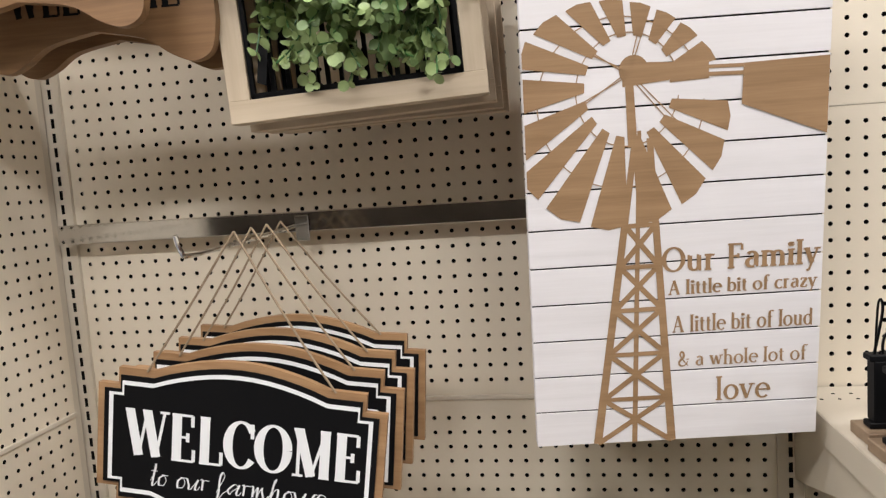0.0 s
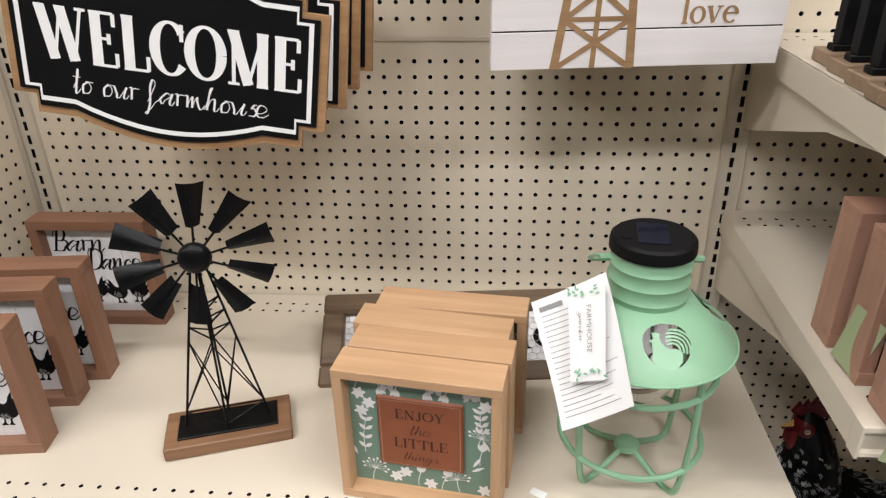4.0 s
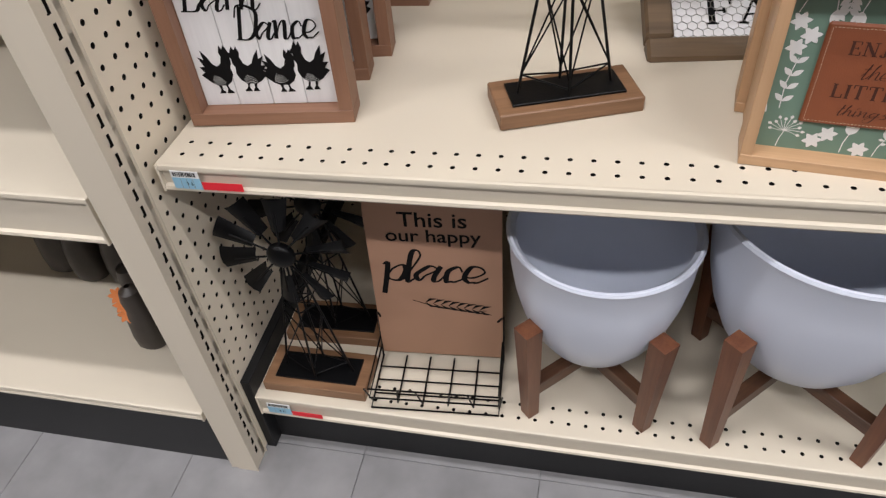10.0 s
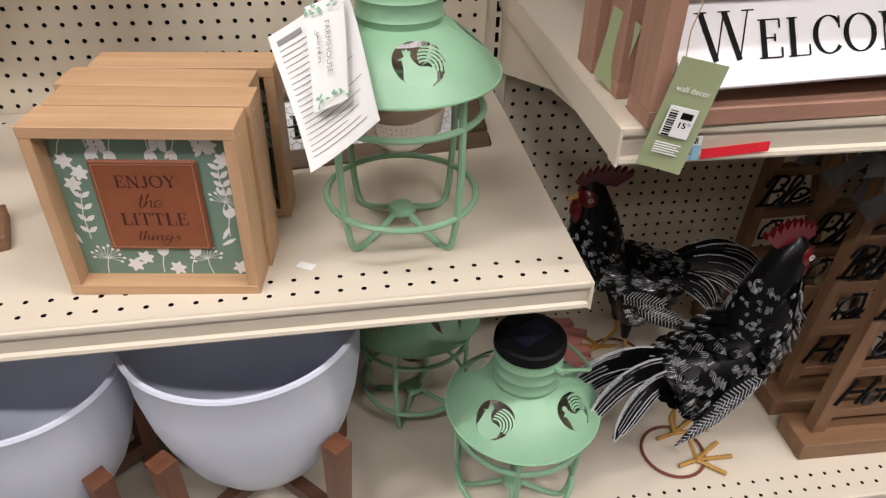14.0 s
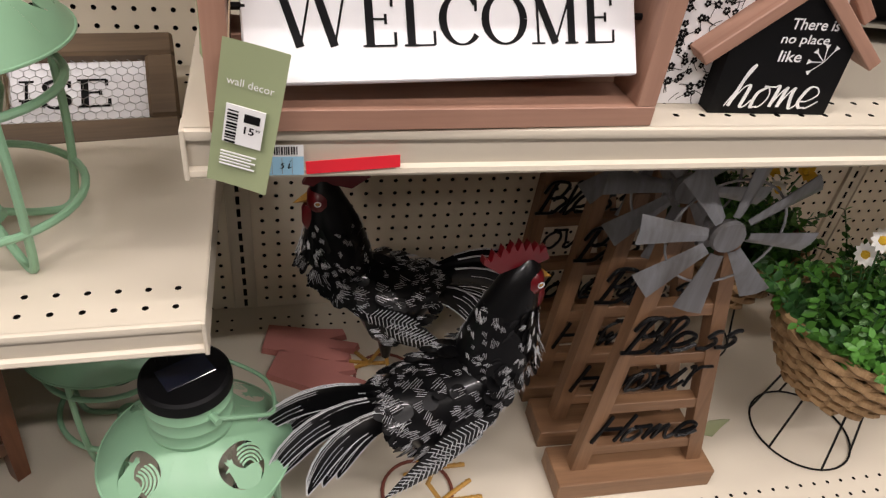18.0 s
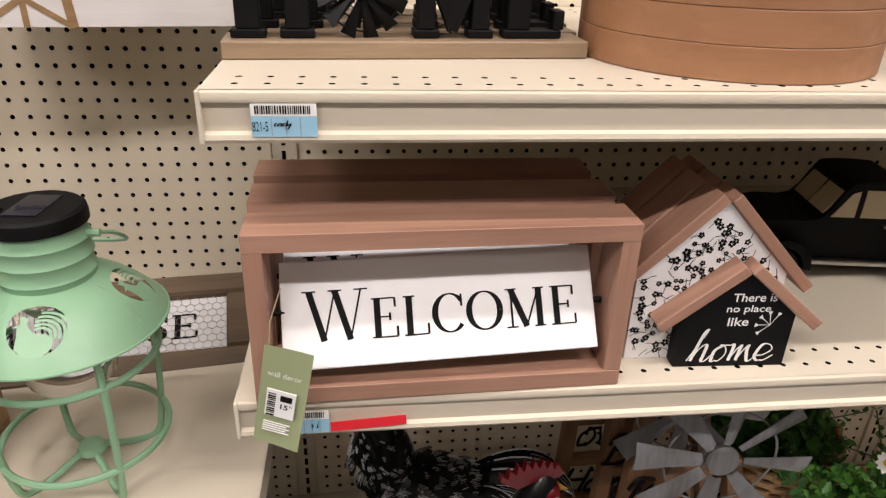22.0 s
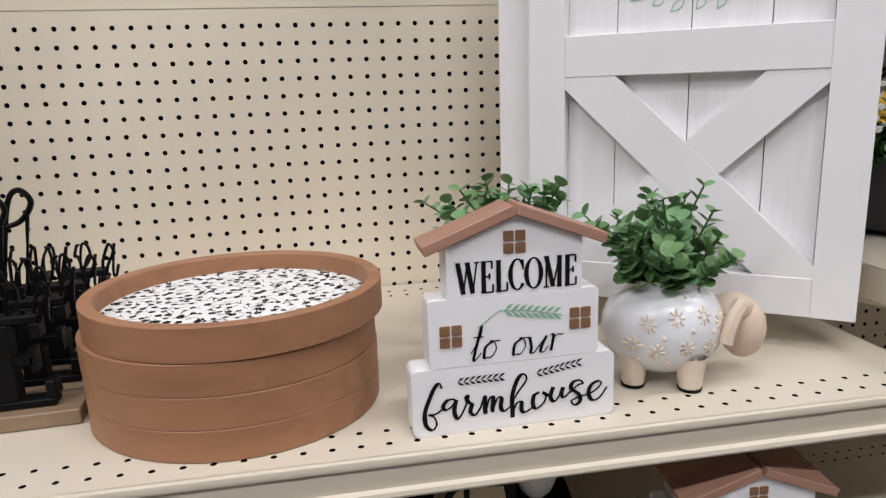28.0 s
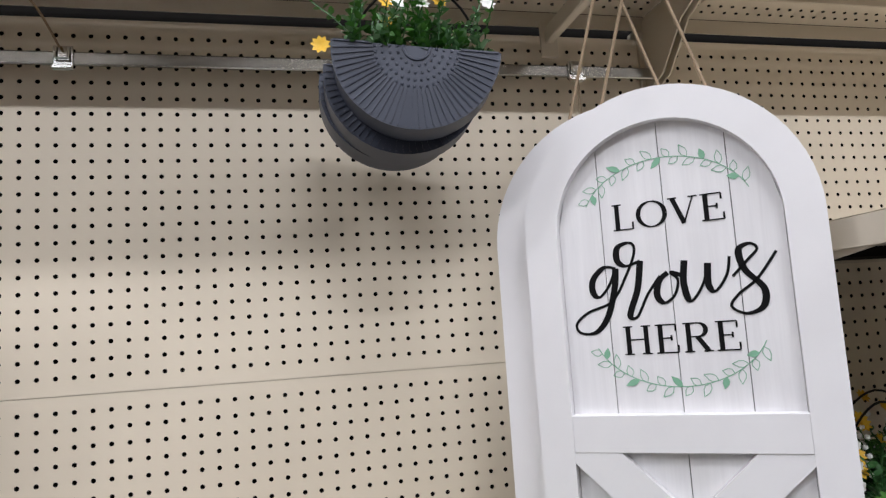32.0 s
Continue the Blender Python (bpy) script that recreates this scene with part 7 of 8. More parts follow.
# ---- HOME letter signs ----
def home_sign(m, label):
    t = thing("letter_sign", m, label, "letter sign", "home letter signs")
    w = 0.344
    part("base", Geo().box(-w / 2, w / 2, -0.026, 0.026, 0, 0.016, 0.0012), TAUPEX, t, "taupe wooden base")
    d0, d1, h, z0 = -0.012, 0.008, 0.094, 0.0165
    g = Geo()
    box = lambda g, a, b, c, e: g.box(a, b, d0, d1, z0 + c, z0 + e, 0.0012)
    x = -0.164
    for s in (0, 0.044):
        box(g, x + s + 0.005, x + s + 0.027, 0.008, h - 0.008)
        box(g, x + s, x + s + 0.032, 0, 0.0079)
        box(g, x + s, x + s + 0.032, h - 0.0079, h)
    g.box(x + 0.0271, x + 0.0489, d0 + 0.002, d1 - 0.002, z0 + 0.044, z0 + 0.052)
    part("letter_h", g, BLACK, t, "black wooden letter")
    x, g = 0.004, Geo()
    for s in (0, 0.052):
        box(g, x + s + 0.003, x + s + 0.020, 0.008, h - 0.008)
        box(g, x + s - 0.001, x + s + 0.024, 0, 0.0079)
    g.prism([(x, z0 + h), (x + 0.022, z0 + h), (x + 0.046, z0 + 0.022), (x + 0.034, z0 + 0.004), (x + 0.003, z0 + h - 0.012)], d0 - 0.0005, d1 - 0.0005)
    g.prism([(x + 0.076, z0 + h), (x + 0.054, z0 + h), (x + 0.030, z0 + 0.018), (x + 0.040, z0 + 0.004), (x + 0.072, z0 + h - 0.012)], d0 - 0.0010, d1 - 0.001)
    part("letter_m", g, BLACK, t, "black wooden letter")
    x, g = 0.090, Geo()
    box(g, x + 0.004, x + 0.026, 0.008, h - 0.008)
    box(g, x, x + 0.052, h - 0.0079, h)
    box(g, x, x + 0.058, 0, 0.0079)
    box(g, x + 0.044, x + 0.053, h - 0.024, h - 0.0081)
    box(g, x + 0.050, x + 0.060, 0.008, 0.026)
    g.box(x + 0.0261, x + 0.042, d0 + 0.002, d1 - 0.002, z0 + 0.044, z0 + 0.052)
    g.box(x + 0.040, x + 0.046, d0 + 0.002, d1 - 0.002, z0 + 0.036, z0 + 0.060)
    part("letter_e", g, BLACK, t, "black wooden letter")
    hub = Vector((-0.044, -0.008, 0.058))
    part("wheel_hub", Geo().ball(hub, 0.006, 10), BLACKM, t)
    for k in range(12):
        a = radians(30 * k + 10)
        u, n = Vector((math.cos(a), 0, math.sin(a))), Vector((-math.sin(a), 0, math.cos(a)))
        v = [hub + u * 0.010 - n * 0.002, hub + u * 0.010 + n * 0.002, hub + u * 0.042 + n * 0.007 + Vector((0, -0.004, 0)), hub + u * 0.042 - n * 0.007 + Vector((0, 0.004, 0))]
        part("wheel_blade", Geo().add(v + [p + Vector((0, 0.001, 0)) for p in v], [(0, 1, 2, 3), (7, 6, 5, 4), (0, 4, 5, 1), (1, 5, 6, 2), (2, 6, 7, 3), (3, 7, 4, 0)]), BLACKM, t)
    part("wheel_ring", Geo().tube([hub + Vector((0.036 * math.cos(radians(15 * j)), 0.002, 0.036 * math.sin(radians(15 * j)))) for j in range(24)], 0.0009, 4, True), BLACKM, t)
    text = "love makes this house a"
    lines = [[(x + 0.2 * q, q) for x, q in s] for s in strokes(text, SCRIPT, -0.2)]
    lines = fitted(lines, 0.0, z0 + h + 0.030, 0.315, 0.078)
    for word in text.split():
        n = sum(len(SCRIPT[ch].split("|")) for ch in word)
        g = Geo()
        for s in lines[:n]:
            g.tube(smooth_line([(x, -0.004, q) for x, q in s], 4), 0.0018, 4)
        part("script_word", g, BLACKM, t, "black metal script word")
        lines = lines[n:]
    g = Geo()
    g.tube(smooth_line([(0.000, -0.004, z0 + h + 0.070), (0.02, -0.004, z0 + h + 0.058), (0.055, -0.004, z0 + h + 0.062), (0.072, -0.004, z0 + h + 0.085), (0.060, -0.004, z0 + h + 0.100), (0.046, -0.004, z0 + h + 0.082), (0.030, -0.004, z0 + h + 0.0)], 6), 0.0034, 6)
    part("script_loop", g, BLACKM, t, "black metal loop of the script")
    return t


home = home_sign(pose(1.390, -0.396, 1.1095, 0, 0, 3.5), "black home letters on a brown wooden base")
for k in range(3):
    copy_thing(home, pose(1.390 + 0.005 * (k + 1), -0.396 + (0.060, 0.120, 0.18)[k], 1.1095, 0, 0, 3 - k))


# ---- stack of oval trays ----
def oval_tray(m, label, printed):
    t = thing("oval_tray", m, label, "tray", "oval trays")
    a, b, h = 1.04, 0.98, 0.0302
    prof = [(0.1395, 0.0002), (0.1400, 0.0006), (0.1402, h - 0.0006), (0.1396, h), (0.1280, h), (0.1268, h - 0.0015), (0.1268, 0.006), (0.0, 0.006)]
    part("rim", Geo().lathe(prof + [(0.0, 0.0004), (0.1395, 0.0002)], 72, None, a, b), TERRAX, t)
    part("tray_floor", Geo().lathe([(0.0, 0.012), (0.1266, 0.012)], 64, None, a, b), PAPER, t, "white printed tray floor")
    if printed:
        g = floral_print(-0.135, 0.135, -0.13, 0.13, 0, lambda x, z: (x / 0.129) ** 2 + (z / 0.122) ** 2 < 1, 12, 0.0038, 0.0112)
        part("floral_print", g, INK, t, "black printed blossoms", Matrix.Translation((0, 0, 0.0123)) @ Matrix.Rotation(radians(-90), 4, "X"))
    return t


tray = oval_tray(pose(1.712, -0.384, 1.1095, 0, 0, -15), "terracotta stained oval wooden tray", False)
copy_thing(tray, pose(1.712, -0.384, 1.1400, 0, 0, -15))
copy_thing(tray, pose(1.711, -0.384, 1.1705, 0, 0, -14))
oval_tray(pose(1.718, -0.384, 1.2018, 0.2, -0.4, -14) @ Matrix.Diagonal((1.012, 1.012, 1.06, 1)), "terracotta stained oval tray with a floral printed floor", True)


# ---- sheep-shaped planters ----
def sheep_planter(m, label, seed):
    pieces = []
    body, dark, relief, bare = Geo(), Geo(), Geo(), Geo()
    prof = []
    for k in range(13):
        a = math.pi * k / 14
        prof.append((0.002 + 0.058 * math.sin(a), 0.009 + 0.048 * (1 - math.cos(a))))
    prof += [(0.040, 0.106), (0.036, 0.104), (0.034, 0.08)]
    body.lathe(prof, 32, None, 1.12, 0.92)
    for x, y in ((0.016, -0.036), (-0.038, -0.014), (0.040, 0.014), (-0.016, 0.036)):
        relief.lathe([(0.0120, 0.003), (0.0140, 0.018), (0.0165, 0.034)], 12, Matrix.Translation((x, y, 0)))
        dark.lathe([(0, 0), (0.0125, 0), (0.0132, 0.003), (0, 0.003)], 12, Matrix.Translation((x, y, 0)))
    bare.ball((0.086, -0.014, 0.050), 0.026, 16, 0.95, 0.9, 1.15)
    bare.ball((0.070, -0.016, 0.072), 0.022, 14, 1.1, 0.9, 0.7)
    bare.tube([(0.070, -0.034, 0.080), (0.060, -0.040, 0.072), (0.052, -0.043, 0.058), (0.049, -0.044, 0.046)], 0.008, 8)
    skin = lambda x, z: -0.0553 * math.sqrt(max(0.04, 1 - (x / 0.0672) ** 2 - ((z - 0.057) / 0.048) ** 2))
    for cx, cz in ((-0.036, 0.070), (-0.008, 0.076), (0.022, 0.076), (-0.028, 0.044), (0.002, 0.048), (0.030, 0.046), (-0.049, 0.050), (0.044, 0.068)):
        for k in range(8):
            a = radians(45 * k)
            line = [(cx + r * math.cos(a), cz + r * math.sin(a)) for r in (0.003, 0.0055, 0.008)]
            relief.tube([(x, skin(x, z) - 0.0002, z) for x, z in line], 0.0012, 5)
    for cx, cz in ((-0.022, 0.058), (0.008, 0.064), (0.034, 0.060), (-0.014, 0.032), (0.016, 0.032), (-0.042, 0.034), (0.006, 0.092)):
        relief.ball((cx, skin(cx, cz), cz), 0.0024, 8)
    ob = many("sheep_planter", [(body, CERAMIC), (bare, BISQUE), (dark, BLACK), (relief, RELIEF)], m, label, "planter", "sheep planters")
    rng = random.Random(seed)
    a, b, s = Geo(), Geo(), Geo()
    for k in range(36):
        ang, r = rng.uniform(0, 6.28), rng.uniform(0.0, 0.032)
        sprig(a if k % 3 else b, s, (r * math.cos(ang), r * math.sin(ang), 0.092), (math.cos(ang) * rng.uniform(0.1, 1.0), math.sin(ang) * rng.uniform(0.1, 0.9), rng.uniform(0.7, 1.5)), rng.uniform(0.045, 0.090), 0.025, rng, 1.05, 8)
    t = thing("eucalyptus_plant", m, "faux green eucalyptus growing out of the sheep planter", "plant", "eucalyptus plants")
    part("foliage", a, LEAFE, t)
    part("bright_foliage", b, LEAFA, t)
    part("stemwork", s, LEAFD, t)
    return ob


sheep_planter(pose(2.155, -0.446, 1.1095, 0, 0, -3) @ Matrix.Diagonal((0.96, 1.0, 1.08, 1)), "white glazed sheep planter with bare clay face", 51)
sheep_planter(pose(2.022, -0.300, 1.1095, 0, 0, 98) @ Matrix.Scale(1.12, 4), "white glazed sheep planter behind the block sign", 52)


# ---- arched barn-door signs ----
def barn_door(m, label, full=True):
    t = thing("barn_door_sign", m, label, "arched sign", "barn door signs")
    w, h, d, b = 0.374, 0.748, 0.030, 0.045
    r = w / 2
    outer = [(-r, 0), (r, 0)] + arc(0, h - r, r, 0, 180, 32)
    ri = r - b
    inner = arc(0, h - r, ri, 0, 180, 32)
    # arch band and stiles
    n = len(inner)
    oarc = arc(0, h - r, r, 0, 180, 32)
    g = Geo()
    v = [(x, y, z) for y in (0, d) for ring in (oarc, inner) for x, z in ring]
    f = []
    for i in range(n - 1):
        f += [(i, i + n, i + n + 1, i + 1), (2 * n + i, 2 * n + i + 1, 3 * n + i + 1, 3 * n + i), (i, i + 1, i + 1 + 2 * n, i + 2 * n), (n + i, n + i + 2 * n, n + i + 1 + 2 * n, n + i + 1)]
    g.add(v, f)
    part("arch", g, WHITE, t)
    for s in (-1, 1):
        x = s * (r - b / 2)
        part("stile", Geo().box(x - b / 2, x + b / 2, 0, d, 0, h - r), WHITE, t)
    part("bottom_rail", Geo().box(-ri, ri, 0.0004, d, 0, 0.045, 0.0008), WHITE, t)
    part("middle_rail", Geo().box(-ri, ri, 0.0004, d, 0.272, 0.320, 0.0008), WHITE, t)
    # crossed braces
    z0, z1 = 0.045, 0.272
    for s in (-1, 1):
        pts = [(-ri, z1), (-ri + 0.061, z1), (ri, z0 + 0.014), (ri, z0), (ri - 0.061, z0), (-ri, z1 - 0.014)]
        part("brace", Geo().prism([(s * x, z) for x, z in pts], 0.0012 if s > 0 else 0.0018, 0.015), WHITE, t)
    # planks behind
    for k in range(4):
        x0, x1 = (-ri, -0.083, 0, 0.083)[k], (-0.083, 0, 0.083, ri)[k]
        top = lambda x: h - r + math.sqrt(max(0, (ri - 0.0) ** 2 - x * x))
        xs = [x0 + 0.0006 + (x1 - x0 - 0.0012) * i / 6 for i in range(7)]
        o = [(xs[0], 0.044), (xs[-1], 0.044)] + [(x, top(x)) for x in xs[::-1]]
        part("plank", Geo().prism(o, 0.016, 0.022), SHIPLAPZ, t)
    part("backing", Geo().prism([(-ri, 0.02), (ri, 0.02)] + arc(0, h - r, ri, 0, 180, 24), 0.0222, d - 0.001), GREYINK, t)
    if full:
        y = 0.0154
        g = write_serif("LOVE", 0.003, 0.580, 0.140, 0.034, y, 0.0060, 0.0018)
        part("lettering", g, INK, t, "black capital lettering")
        part("lettering", write_serif("HERE", 0.004, 0.415, 0.142, 0.036, y, 0.0060, 0.0018), INK, t, "black capital lettering")
        part("script_lettering", brush_word(GROWS, 0.000, 0.485, 0.258, 0.122, y, 0.0086), INK, t, "black brush script")
        g = Geo()
        for sgn, cz in ((1, 0.572), (-1, 0.435)):
            pts = arc(0.002, cz, 0.110, 20 * sgn, 160 * sgn, 24, 0.082)
            g.ribbon(pts, [0.0011] * len(pts), y)
            for k in range(1, 24):
                (x, z), (px, pz) = pts[k], pts[k - 1]
                e = 1 if k % 2 else -1
                dx, dz = (x - 0.002) / 0.110, (z - cz) / 0.082
                ux, uz = x - px, z - pz
                n = math.hypot(ux, uz)
                long = 0.019 if k % 4 < 2 else 0.015
                vx, vz = e * dx * 0.8 + 0.75 * ux / n, e * dz * 0.8 + 0.75 * uz / n
                n = math.hypot(vx, vz)
                vx, vz = vx / n, vz / n
                rib = [(x + vx * long * q, z + vz * long * q) for q in (0, 0.3, 0.6, 1)]
                half = [0, 0.0042, 0.0040, 0]
                if k % 5 == 2:
                    g.ribbon(rib, [0.0008, 0.0082, 0.0078, 0.0006], y)
                else:
                    for side in (-1, 1):
                        g.ribbon([(a - vz * h * side, b + vx * h * side) for (a, b), h in zip(rib, half)], [0.0010] * 4, y)
        part("wreath_print", g, WREATH, t, "green printed leaf wreath")
    return t


DOOR = pose(2.232, -0.337, 1.150, 0, 0, -36.4) @ Matrix.Scale(1.017, 4)
door = barn_door(DOOR, "white arched barn door sign with black lettering")
BACK_DOOR = DOOR @ Matrix.Translation((-0.053, 0.034, -0.004))
back_door = barn_door(BACK_DOOR, "white arched barn door sign hung behind the first", False)
for k, (mx, label) in enumerate(((DOOR, "jute twine loop holding the barn door sign"), (BACK_DOOR, "jute twine loop holding the rear barn door sign"))):
    g = Geo()
    for s in (-1, 1):
        a = mx @ Vector((s * 0.075, 0.015, 0.715))
        top = mx @ Vector((0.006 * s, 0.015, 0.952))
        g.tube(smooth_line([a, a.lerp(top, 0.5), top], 4), 0.0024, 6)
    solid("twine_loop", g, TWINE, Matrix(), label, "twine", "twine loops")


def top_arm(m, label):
    t = thing("hanging_bracket", m, label, "display arm")
    part("bar", Geo().box(-0.008, 0.008, -0.40, 0.0, -0.030, 0.0, 0.002), BEIGE, t)
    part("plate", Geo().box(-0.016, 0.016, -0.006, 0.0, -0.055, 0.012, 0.001), BEIGE, t)
    return t


top_arm(pose(2.222, -0.036, 2.128), "cream steel arm under the top shelf")


# ---- half-round metal planters on the rail ----
def half_planter(m, label, full):
    t = thing("half_round_planter", m, label, "wall planter", "half-round planters")
    r, d = 0.112, 0.055
    half = arc(0, 0, r, 180, 360, 32)
    part("front", Geo().prism(half, 0, 0.003), SLATE, t)
    part("back", Geo().prism(half, d - 0.003, d), SLATE, t)
    g, n = Geo(), len(half)
    g.add([(x, y, z) for y in (0.003, d - 0.003) for x, z in half], [(i, i + n, i + n + 1, i + 1) for i in range(n - 1)])
    part("curved_wall", g, SLATE, t)
    for k in range(37):
        a = radians(180 + 180 * k / 36)
        o = Geo().tube([(0.058 * math.cos(a), -0.0005, 0.058 * math.sin(a)), (0.109 * math.cos(a), -0.0005, 0.109 * math.sin(a))], 0.0016, 4)
        part("rib", o, SLATE, t)
    for r0, cnt in ((0.026, 10), (0.036, 13), (0.046, 17), (0.055, 21)):
        g = Geo()
        for k in range(cnt):
            a = radians(184 + 172 * k / (cnt - 1))
            g.ball((r0 * math.cos(a), -0.0006, r0 * math.sin(a)), 0.0022, 6, 1, 0.6, 1)
        part("bead_band", g, SLATE, t)
    part("inner_arc", Geo().tube([(x, -0.0004, z) for x, z in arc(0, 0, 0.018, 180, 360, 12)], 0.002, 5), SLATE, t)
    if full:
        rng = random.Random(77)
        a, b, s, y, w = Geo(), Geo(), Geo(), Geo(), Geo()
        for k in range(52):
            x = rng.uniform(-0.095, 0.095)
            sprig(a if k % 3 else b, s, (x, rng.uniform(0.006, 0.045), -0.012), (rng.uniform(-0.5, 0.5), rng.uniform(-0.5, 0.3), 1), rng.uniform(0.05, 0.10), 0.020, rng, 0.6, 7)
        for k in range(9):
            c = (rng.uniform(-0.12, 0.10), rng.uniform(-0.01, 0.03), rng.uniform(0.03, 0.09))
            blossom(y if k % 3 else w, c, 0.012, 8, (0.1, -0.9, 0.4), rng)
        blossom(y, (-0.124, 0.0, -0.010), 0.014, 9, (0, -1, 0.2), rng)
        part("foliage", a, LEAFC, t)
        part("dark_foliage", b, LEAFA, t)
        part("stemwork", s, LEAFD, t)
        part("yellow_bloom", y, YELLOW, t)
        part("white_bloom", w, PETAL, t)
        part("back_loop", Geo().tube(smooth_line([(-0.105, d - 0.002, 0), (-0.06, d, 0.085), (0, d, 0.115), (0.06, d, 0.085), (0.105, d - 0.002, 0)], 6), 0.002, 5), BLACKM, t)
    return t


half_planter(pose(1.922, -0.300, 1.972, 0, 6.5, -8), "slate grey half-round metal planter with faux flowers", True)
hp = half_planter(pose(1.916, -0.238, 1.956, 0, 9, -5), "slate grey half-round metal planter nested behind", False)
copy_thing(hp, pose(1.914, -0.178, 1.960, 0, 11, -3))
peg_hook("display_hook", (1.925, -0.0345, 2.050), 0.30, "chrome hook holding the half-round planters")


def rail_clip(m, label):
    t = thing("rail_clip", m, label, "rail clip", "rail clips")
    part("saddle", Geo().box(-0.014, 0.014, -0.004, 0.0, -0.020, 0.018, 0.001), CHROME, t)
    part("foot", Geo().box(-0.014, 0.014, -0.012, -0.0042, -0.020, -0.014, 0.001), CHROME, t)
    part("loop", Geo().tube([(-0.009, -0.006, 0.016), (-0.009, -0.010, -0.004), (0.009, -0.010, -0.004), (0.009, -0.006, 0.016)], 0.002, 6), CHROME, t)
    return t


rail_clip(pose(1.430, -0.0345, 2.050), "chrome clip on the hang rail")
rail_clip(pose(2.270, -0.0345, 2.050), "chrome clip on the hang rail")
solid("twine_loop", Geo().tube(smooth_line([(1.428, -0.047, 2.062), (1.405, -0.07, 2.11), (1.385, -0.09, 2.132)], 4), 0.002, 6), TWINE, Matrix(), "jute twine hanging from a rail clip", "twine", "twine loops")
solid("twine_loop", Geo().tube(smooth_line([(2.268, -0.047, 2.030), (2.262, -0.06, 1.97), (2.255, -0.075, 1.90)], 4), 0.002, 6), TWINE, Matrix(), "jute twine hanging beside the barn door sign", "twine", "twine loops")


# ---- dark planters in the next bay ----
def bowl_planter(m, label, seed, n=40):
    t = thing("flower_planter", m, label, "flower planter", "dark flower planters")
    prof = [(0.0, 0.0), (0.052, 0.0), (0.082, 0.012), (0.108, 0.045), (0.124, 0.105), (0.121, 0.105), (0.105, 0.048), (0.05, 0.01)]
    part("bowl", Geo().lathe(prof, 40, None, 1.0, 0.78), SHADEDSLATE, t, "slate rounded bowl with its shade put into the colour")
    part("soil", Geo().lathe([(0.0, 0.098), (0.118, 0.096)], 32, None, 1.0, 0.78), LEAFD, t)
    part("wire_handle", Geo().tube(smooth_line([(-0.12, 0, 0.10), (-0.09, 0, 0.20), (0, 0, 0.25), (0.09, 0, 0.20), (0.12, 0, 0.10)], 6), 0.002, 5), BLACKM, t)
    rng = random.Random(seed)
    a, b, s, y, w = Geo(), Geo(), Geo(), Geo(), Geo()
    for k in range(n):
        x, yy = rng.uniform(-0.11, 0.11), rng.uniform(-0.08, 0.08)
        sprig(a if k % 2 else b, s, (x, yy, 0.09), (x * 5, yy * 6 - 0.2, rng.uniform(0.5, 1.4)), rng.uniform(0.06, 0.13), 0.028, rng, 0.5, 7)
    for k in range(12):
        x, yy = rng.uniform(-0.12, 0.12), rng.uniform(-0.10, 0.05)
        c = (x, yy, rng.uniform(0.15, 0.24))
        blossom(y, c, 0.015, 8, (x * 3, -0.8, 0.6), rng)
        for q in range(5):
            p = Vector((x * 1.1 - 0.02, yy - 0.02, 0.15 + 0.014 * q))
            w.ball(p + Vector((0.004 * (-1) ** q, 0, 0)), 0.0045, 6)
    part("foliage", a, LEAFC, t)
    part("dark_foliage", b, LEAFD, t)
    part("stemwork", s, LEAFD, t)
    part("yellow_bloom", y, YELLOW, t)
    part("white_spike_bloom", w, PETAL, t)
    return t


bowl_planter(pose(2.625, -0.245, 1.2005, 0, 0, 15), "slate grey planter of faux yellow flowers on the shelf", 61)
bowl_planter(pose(2.900, -0.300, 1.2005, 0, 0, -5), "slate grey planter of faux yellow flowers further along", 62)
bowl_planter(pose(2.740, -0.120, 1.2005, 0, 0, 5), "slate grey flower planter at the back of the shelf", 63)


# ---- dark figurines in the neighbouring bay: plain shapes ----
def figurine(m, label, s):
    g = Geo()
    tube_skin(g, [((0, 0, 0.0), 0.030 * s, 0.034 * s, 90), ((0, 0, 0.012), 0.042 * s, 0.044 * s, 90), ((0, 0, 0.05 * s), 0.045 * s, 0.044 * s, 90), ((0, 0, 0.10 * s), 0.040 * s, 0.040 * s, 90), ((0, 0, 0.14 * s), 0.030 * s, 0.030 * s, 90), ((0, 0, 0.170 * s), 0.032 * s, 0.032 * s, 90), ((0, 0, 0.200 * s), 0.026 * s, 0.026 * s, 90), ((0, 0, 0.214 * s), 0.005, 0.005, 90)], 14)
    return solid("figurine", g, STATUE, m, label, "figurine", "dark figurines")


for x, y, s in ((-0.218, -0.470, 0.66), (-0.243, -0.427, 0.70), (-0.345, -0.325, 0.80), (-0.425, -0.325, 0.80), (-0.495, -0.305, 0.90)):
    figurine(pose(x, y, 0.1535), "dark bronze-toned resin figurine", s)
g = Geo()
for c in ((-0.236, -0.478, 0.256), (-0.231, -0.484, 0.240), (-0.242, -0.472, 0.272)):
    blossom(g, c, 0.017, 7, (0.3, -1, 0.5), random.Random(2))
solid("orange_flower", g, ORANGE, Matrix(), "orange cloth flowers beside the figurines", "flower")


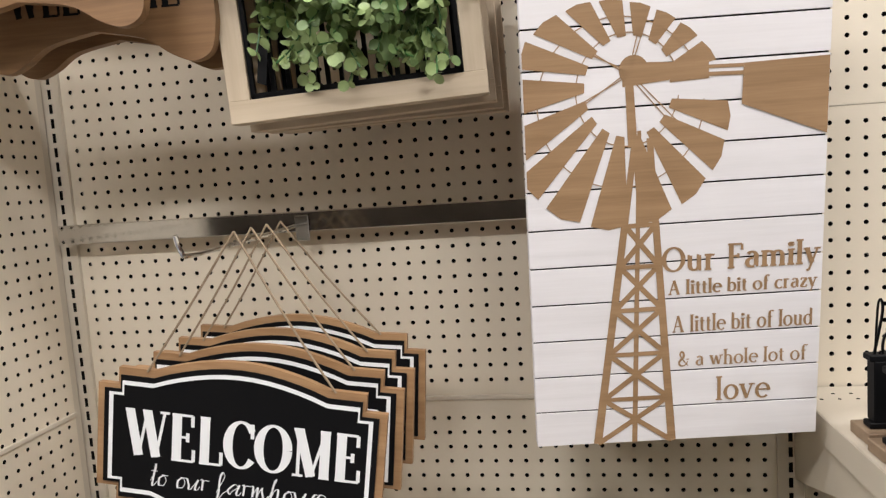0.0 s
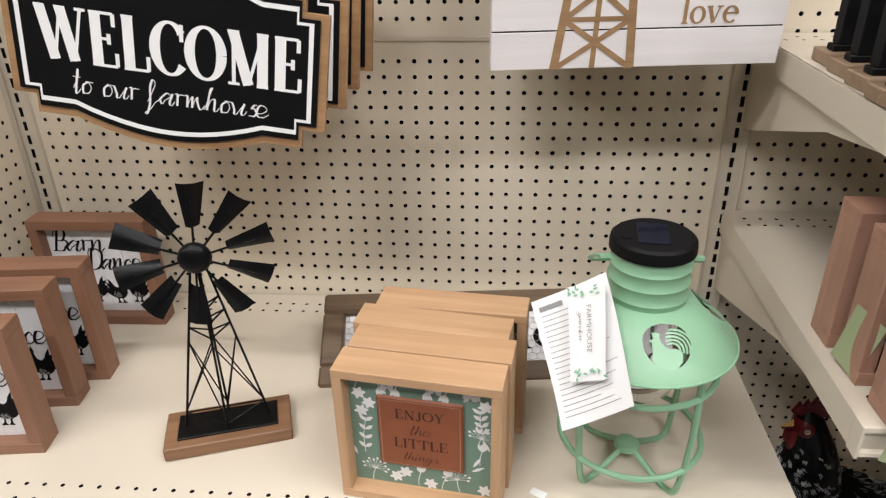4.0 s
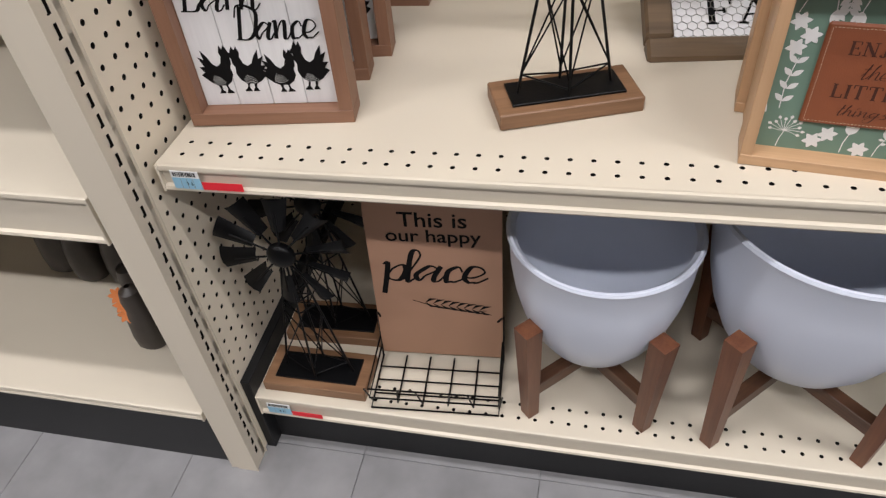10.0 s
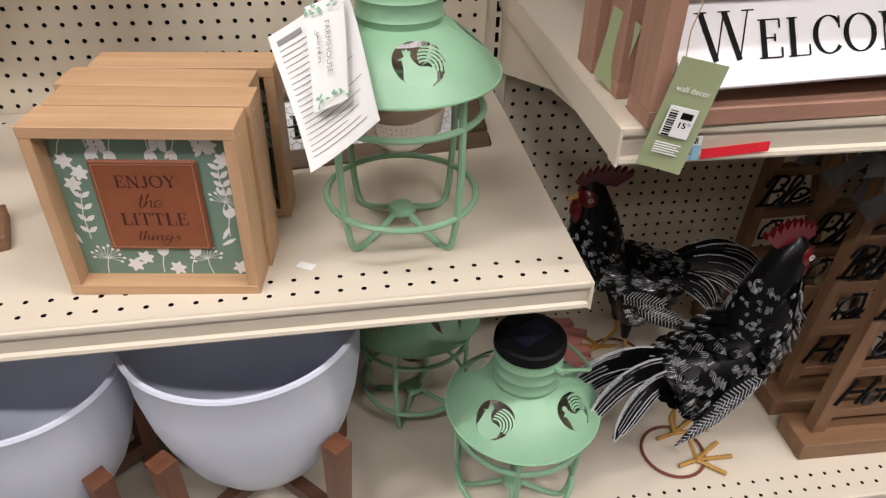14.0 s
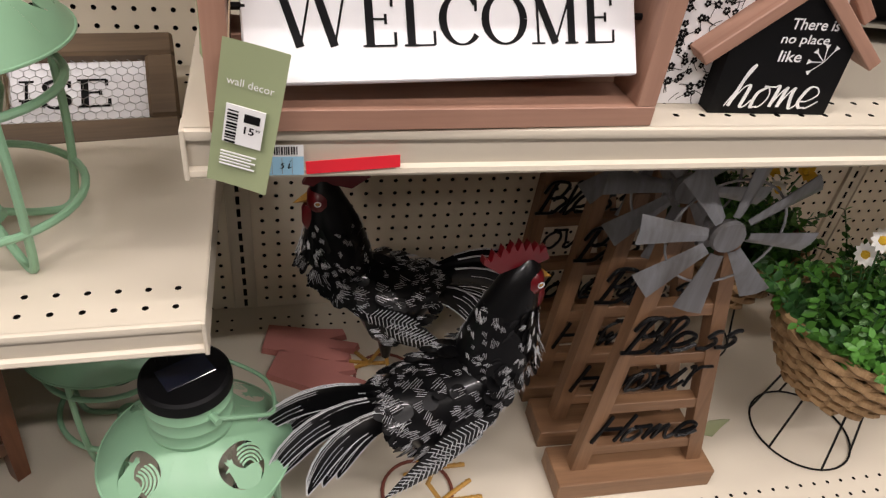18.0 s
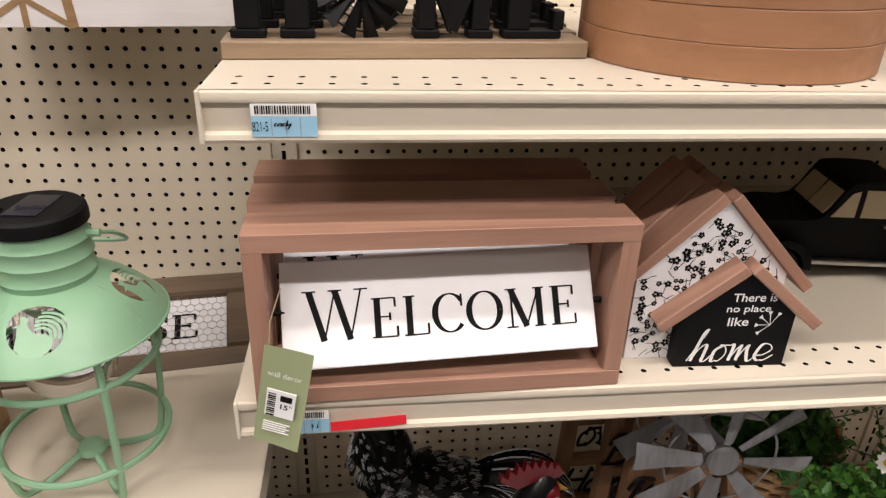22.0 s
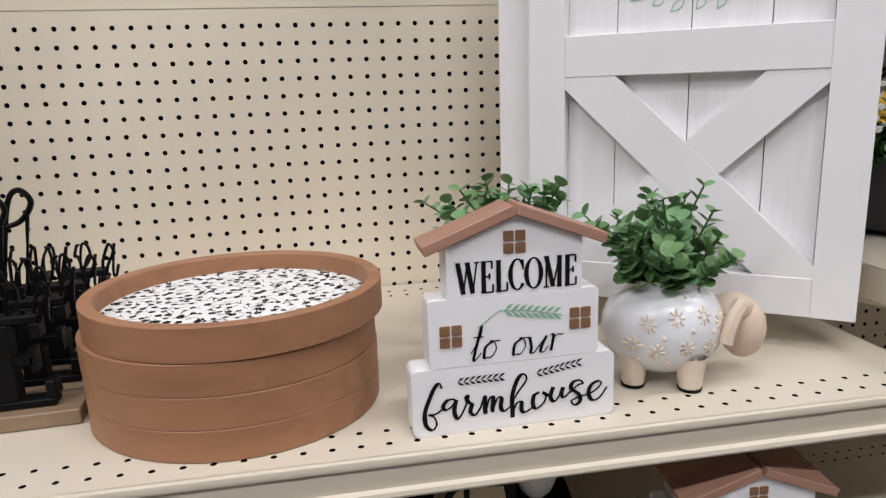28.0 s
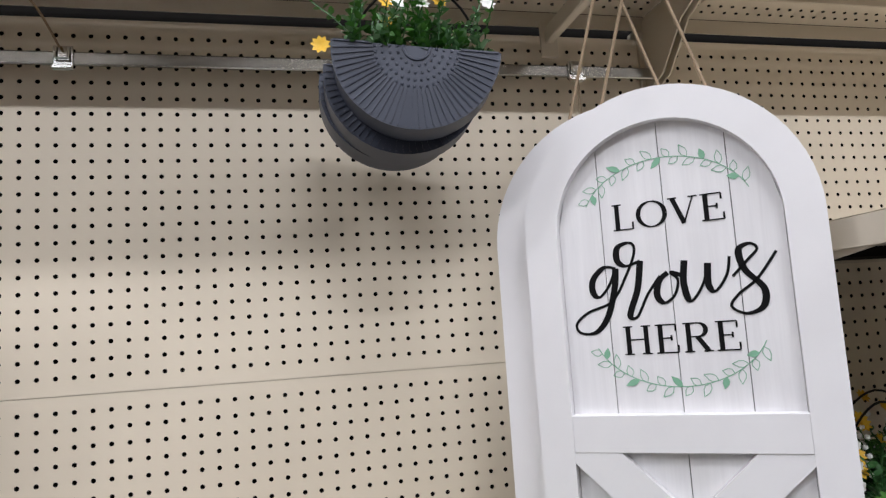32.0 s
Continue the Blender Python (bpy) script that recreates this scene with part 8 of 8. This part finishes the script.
# ---- price labels and stickers on the shelf lips ----
def shelf_label(x, z, w, h, label, red=None, text="", tilt=0.0, front=FRONT):
    t = thing("shelf_label", pose(x, front - 0.0008, z), label, "shelf label", "shelf labels")
    part("blue_card", Geo().box(0, w, 0.0, 0.0008, 0, h * 0.62), BLUE, t, "light blue card")
    part("white_card", Geo().box(0, w, 0.0, 0.0008, h * 0.62 + 0.0002, h), PAPER, t)
    g, rng = Geo(), random.Random(int(x * 1000) + 7)
    q = 0.003
    while q < w - 0.004:
        b = rng.choice((0.0005, 0.0008, 0.0012))
        g.box(q, q + b, -0.0004, -0.0001, h * 0.70, h * 0.95)
        q += b + rng.choice((0.0006, 0.0010))
    part("bar_code", g, INK, t)
    if text:
        part("number", print_text(text, w * 0.13, h * 0.32, w * 0.24, h * 0.30, -0.0004), INK, t)
    part("handwriting", write_script("cady" if text else "s i", w * (0.48 if text else 0.6), h * 0.38, w * 0.26, h * 0.26, -0.0004, 0.0011), INK, t)
    g = Geo()
    for k in range(3):
        g.box(w * (0.30 + 0.22 * k), w * (0.30 + 0.22 * k) + 0.0004, -0.0003, -0.0001, 0.001, h * 0.58)
    part("ruled_lines", g, GREYINK, t)
    if red:
        s = solid("red_sticker", Geo().box(0, red, 0, 0.0006, 0, 0.011), RED, pose(x + w + 0.002, front - 0.0016, z + 0.001, 0, tilt, 0), "bright red sticker strip on the shelf edge", "sticker", "red stickers")
    return t


shelf_label(0.018, 0.5835, 0.036, 0.026, "blue and white shelf label", 0.052, tilt=-1, front=-0.551)
shelf_label(0.022, 0.116, 0.040, 0.026, "blue and white shelf label", 0.052, tilt=0)
shelf_label(1.272, 0.778, 0.034, 0.026, "blue and white shelf label", 0.073, tilt=-4, front=-0.547)
shelf_label(1.259, 1.073, 0.050, 0.026, "blue and white shelf label with a hand-written note", None, "821-5", front=-0.546)
g = Geo().box(-0.010, 0.010, -0.006, 0.006, 0, 0.0006)
solid("paper_scrap", g, PAPER, pose(0.902, -0.478, 0.6282, 0, 0, -28), "small printed paper scrap on the shelf", "paper scrap")


# ---- floor tiles ----
tile = Geo().box(0.0005, 0.3043, 0.0005, 0.3043, -0.004, 0.0, 0.0004).mesh("tile", TILE)
floor = bpy.data.objects["floor"]
for i in range(-5, 11):
    for j in range(6):
        ob = new("tile", tile)
        ob.parent = floor
        ob.location = (-0.14 + i * 0.3048, -0.547 + 0.098 - j * 0.3048 - 0.098 + 0.0, 0)
rest = Geo()
for i in range(-19, 26):
    for j in range(-12, 18):
        if -5 <= i < 11 and 0 <= j < 6:
            continue
        x, y = -0.14 + i * 0.3048, -0.547 - j * 0.3048
        if -5.9 < x < 7.6 and -5.9 < y < 2.6:
            rest.box(x + 0.0005, x + 0.3043, y + 0.0005, y + 0.3043, -0.004, 0.0)
tagged(part("far_tiles", rest, TILE, floor), kind="stuff")
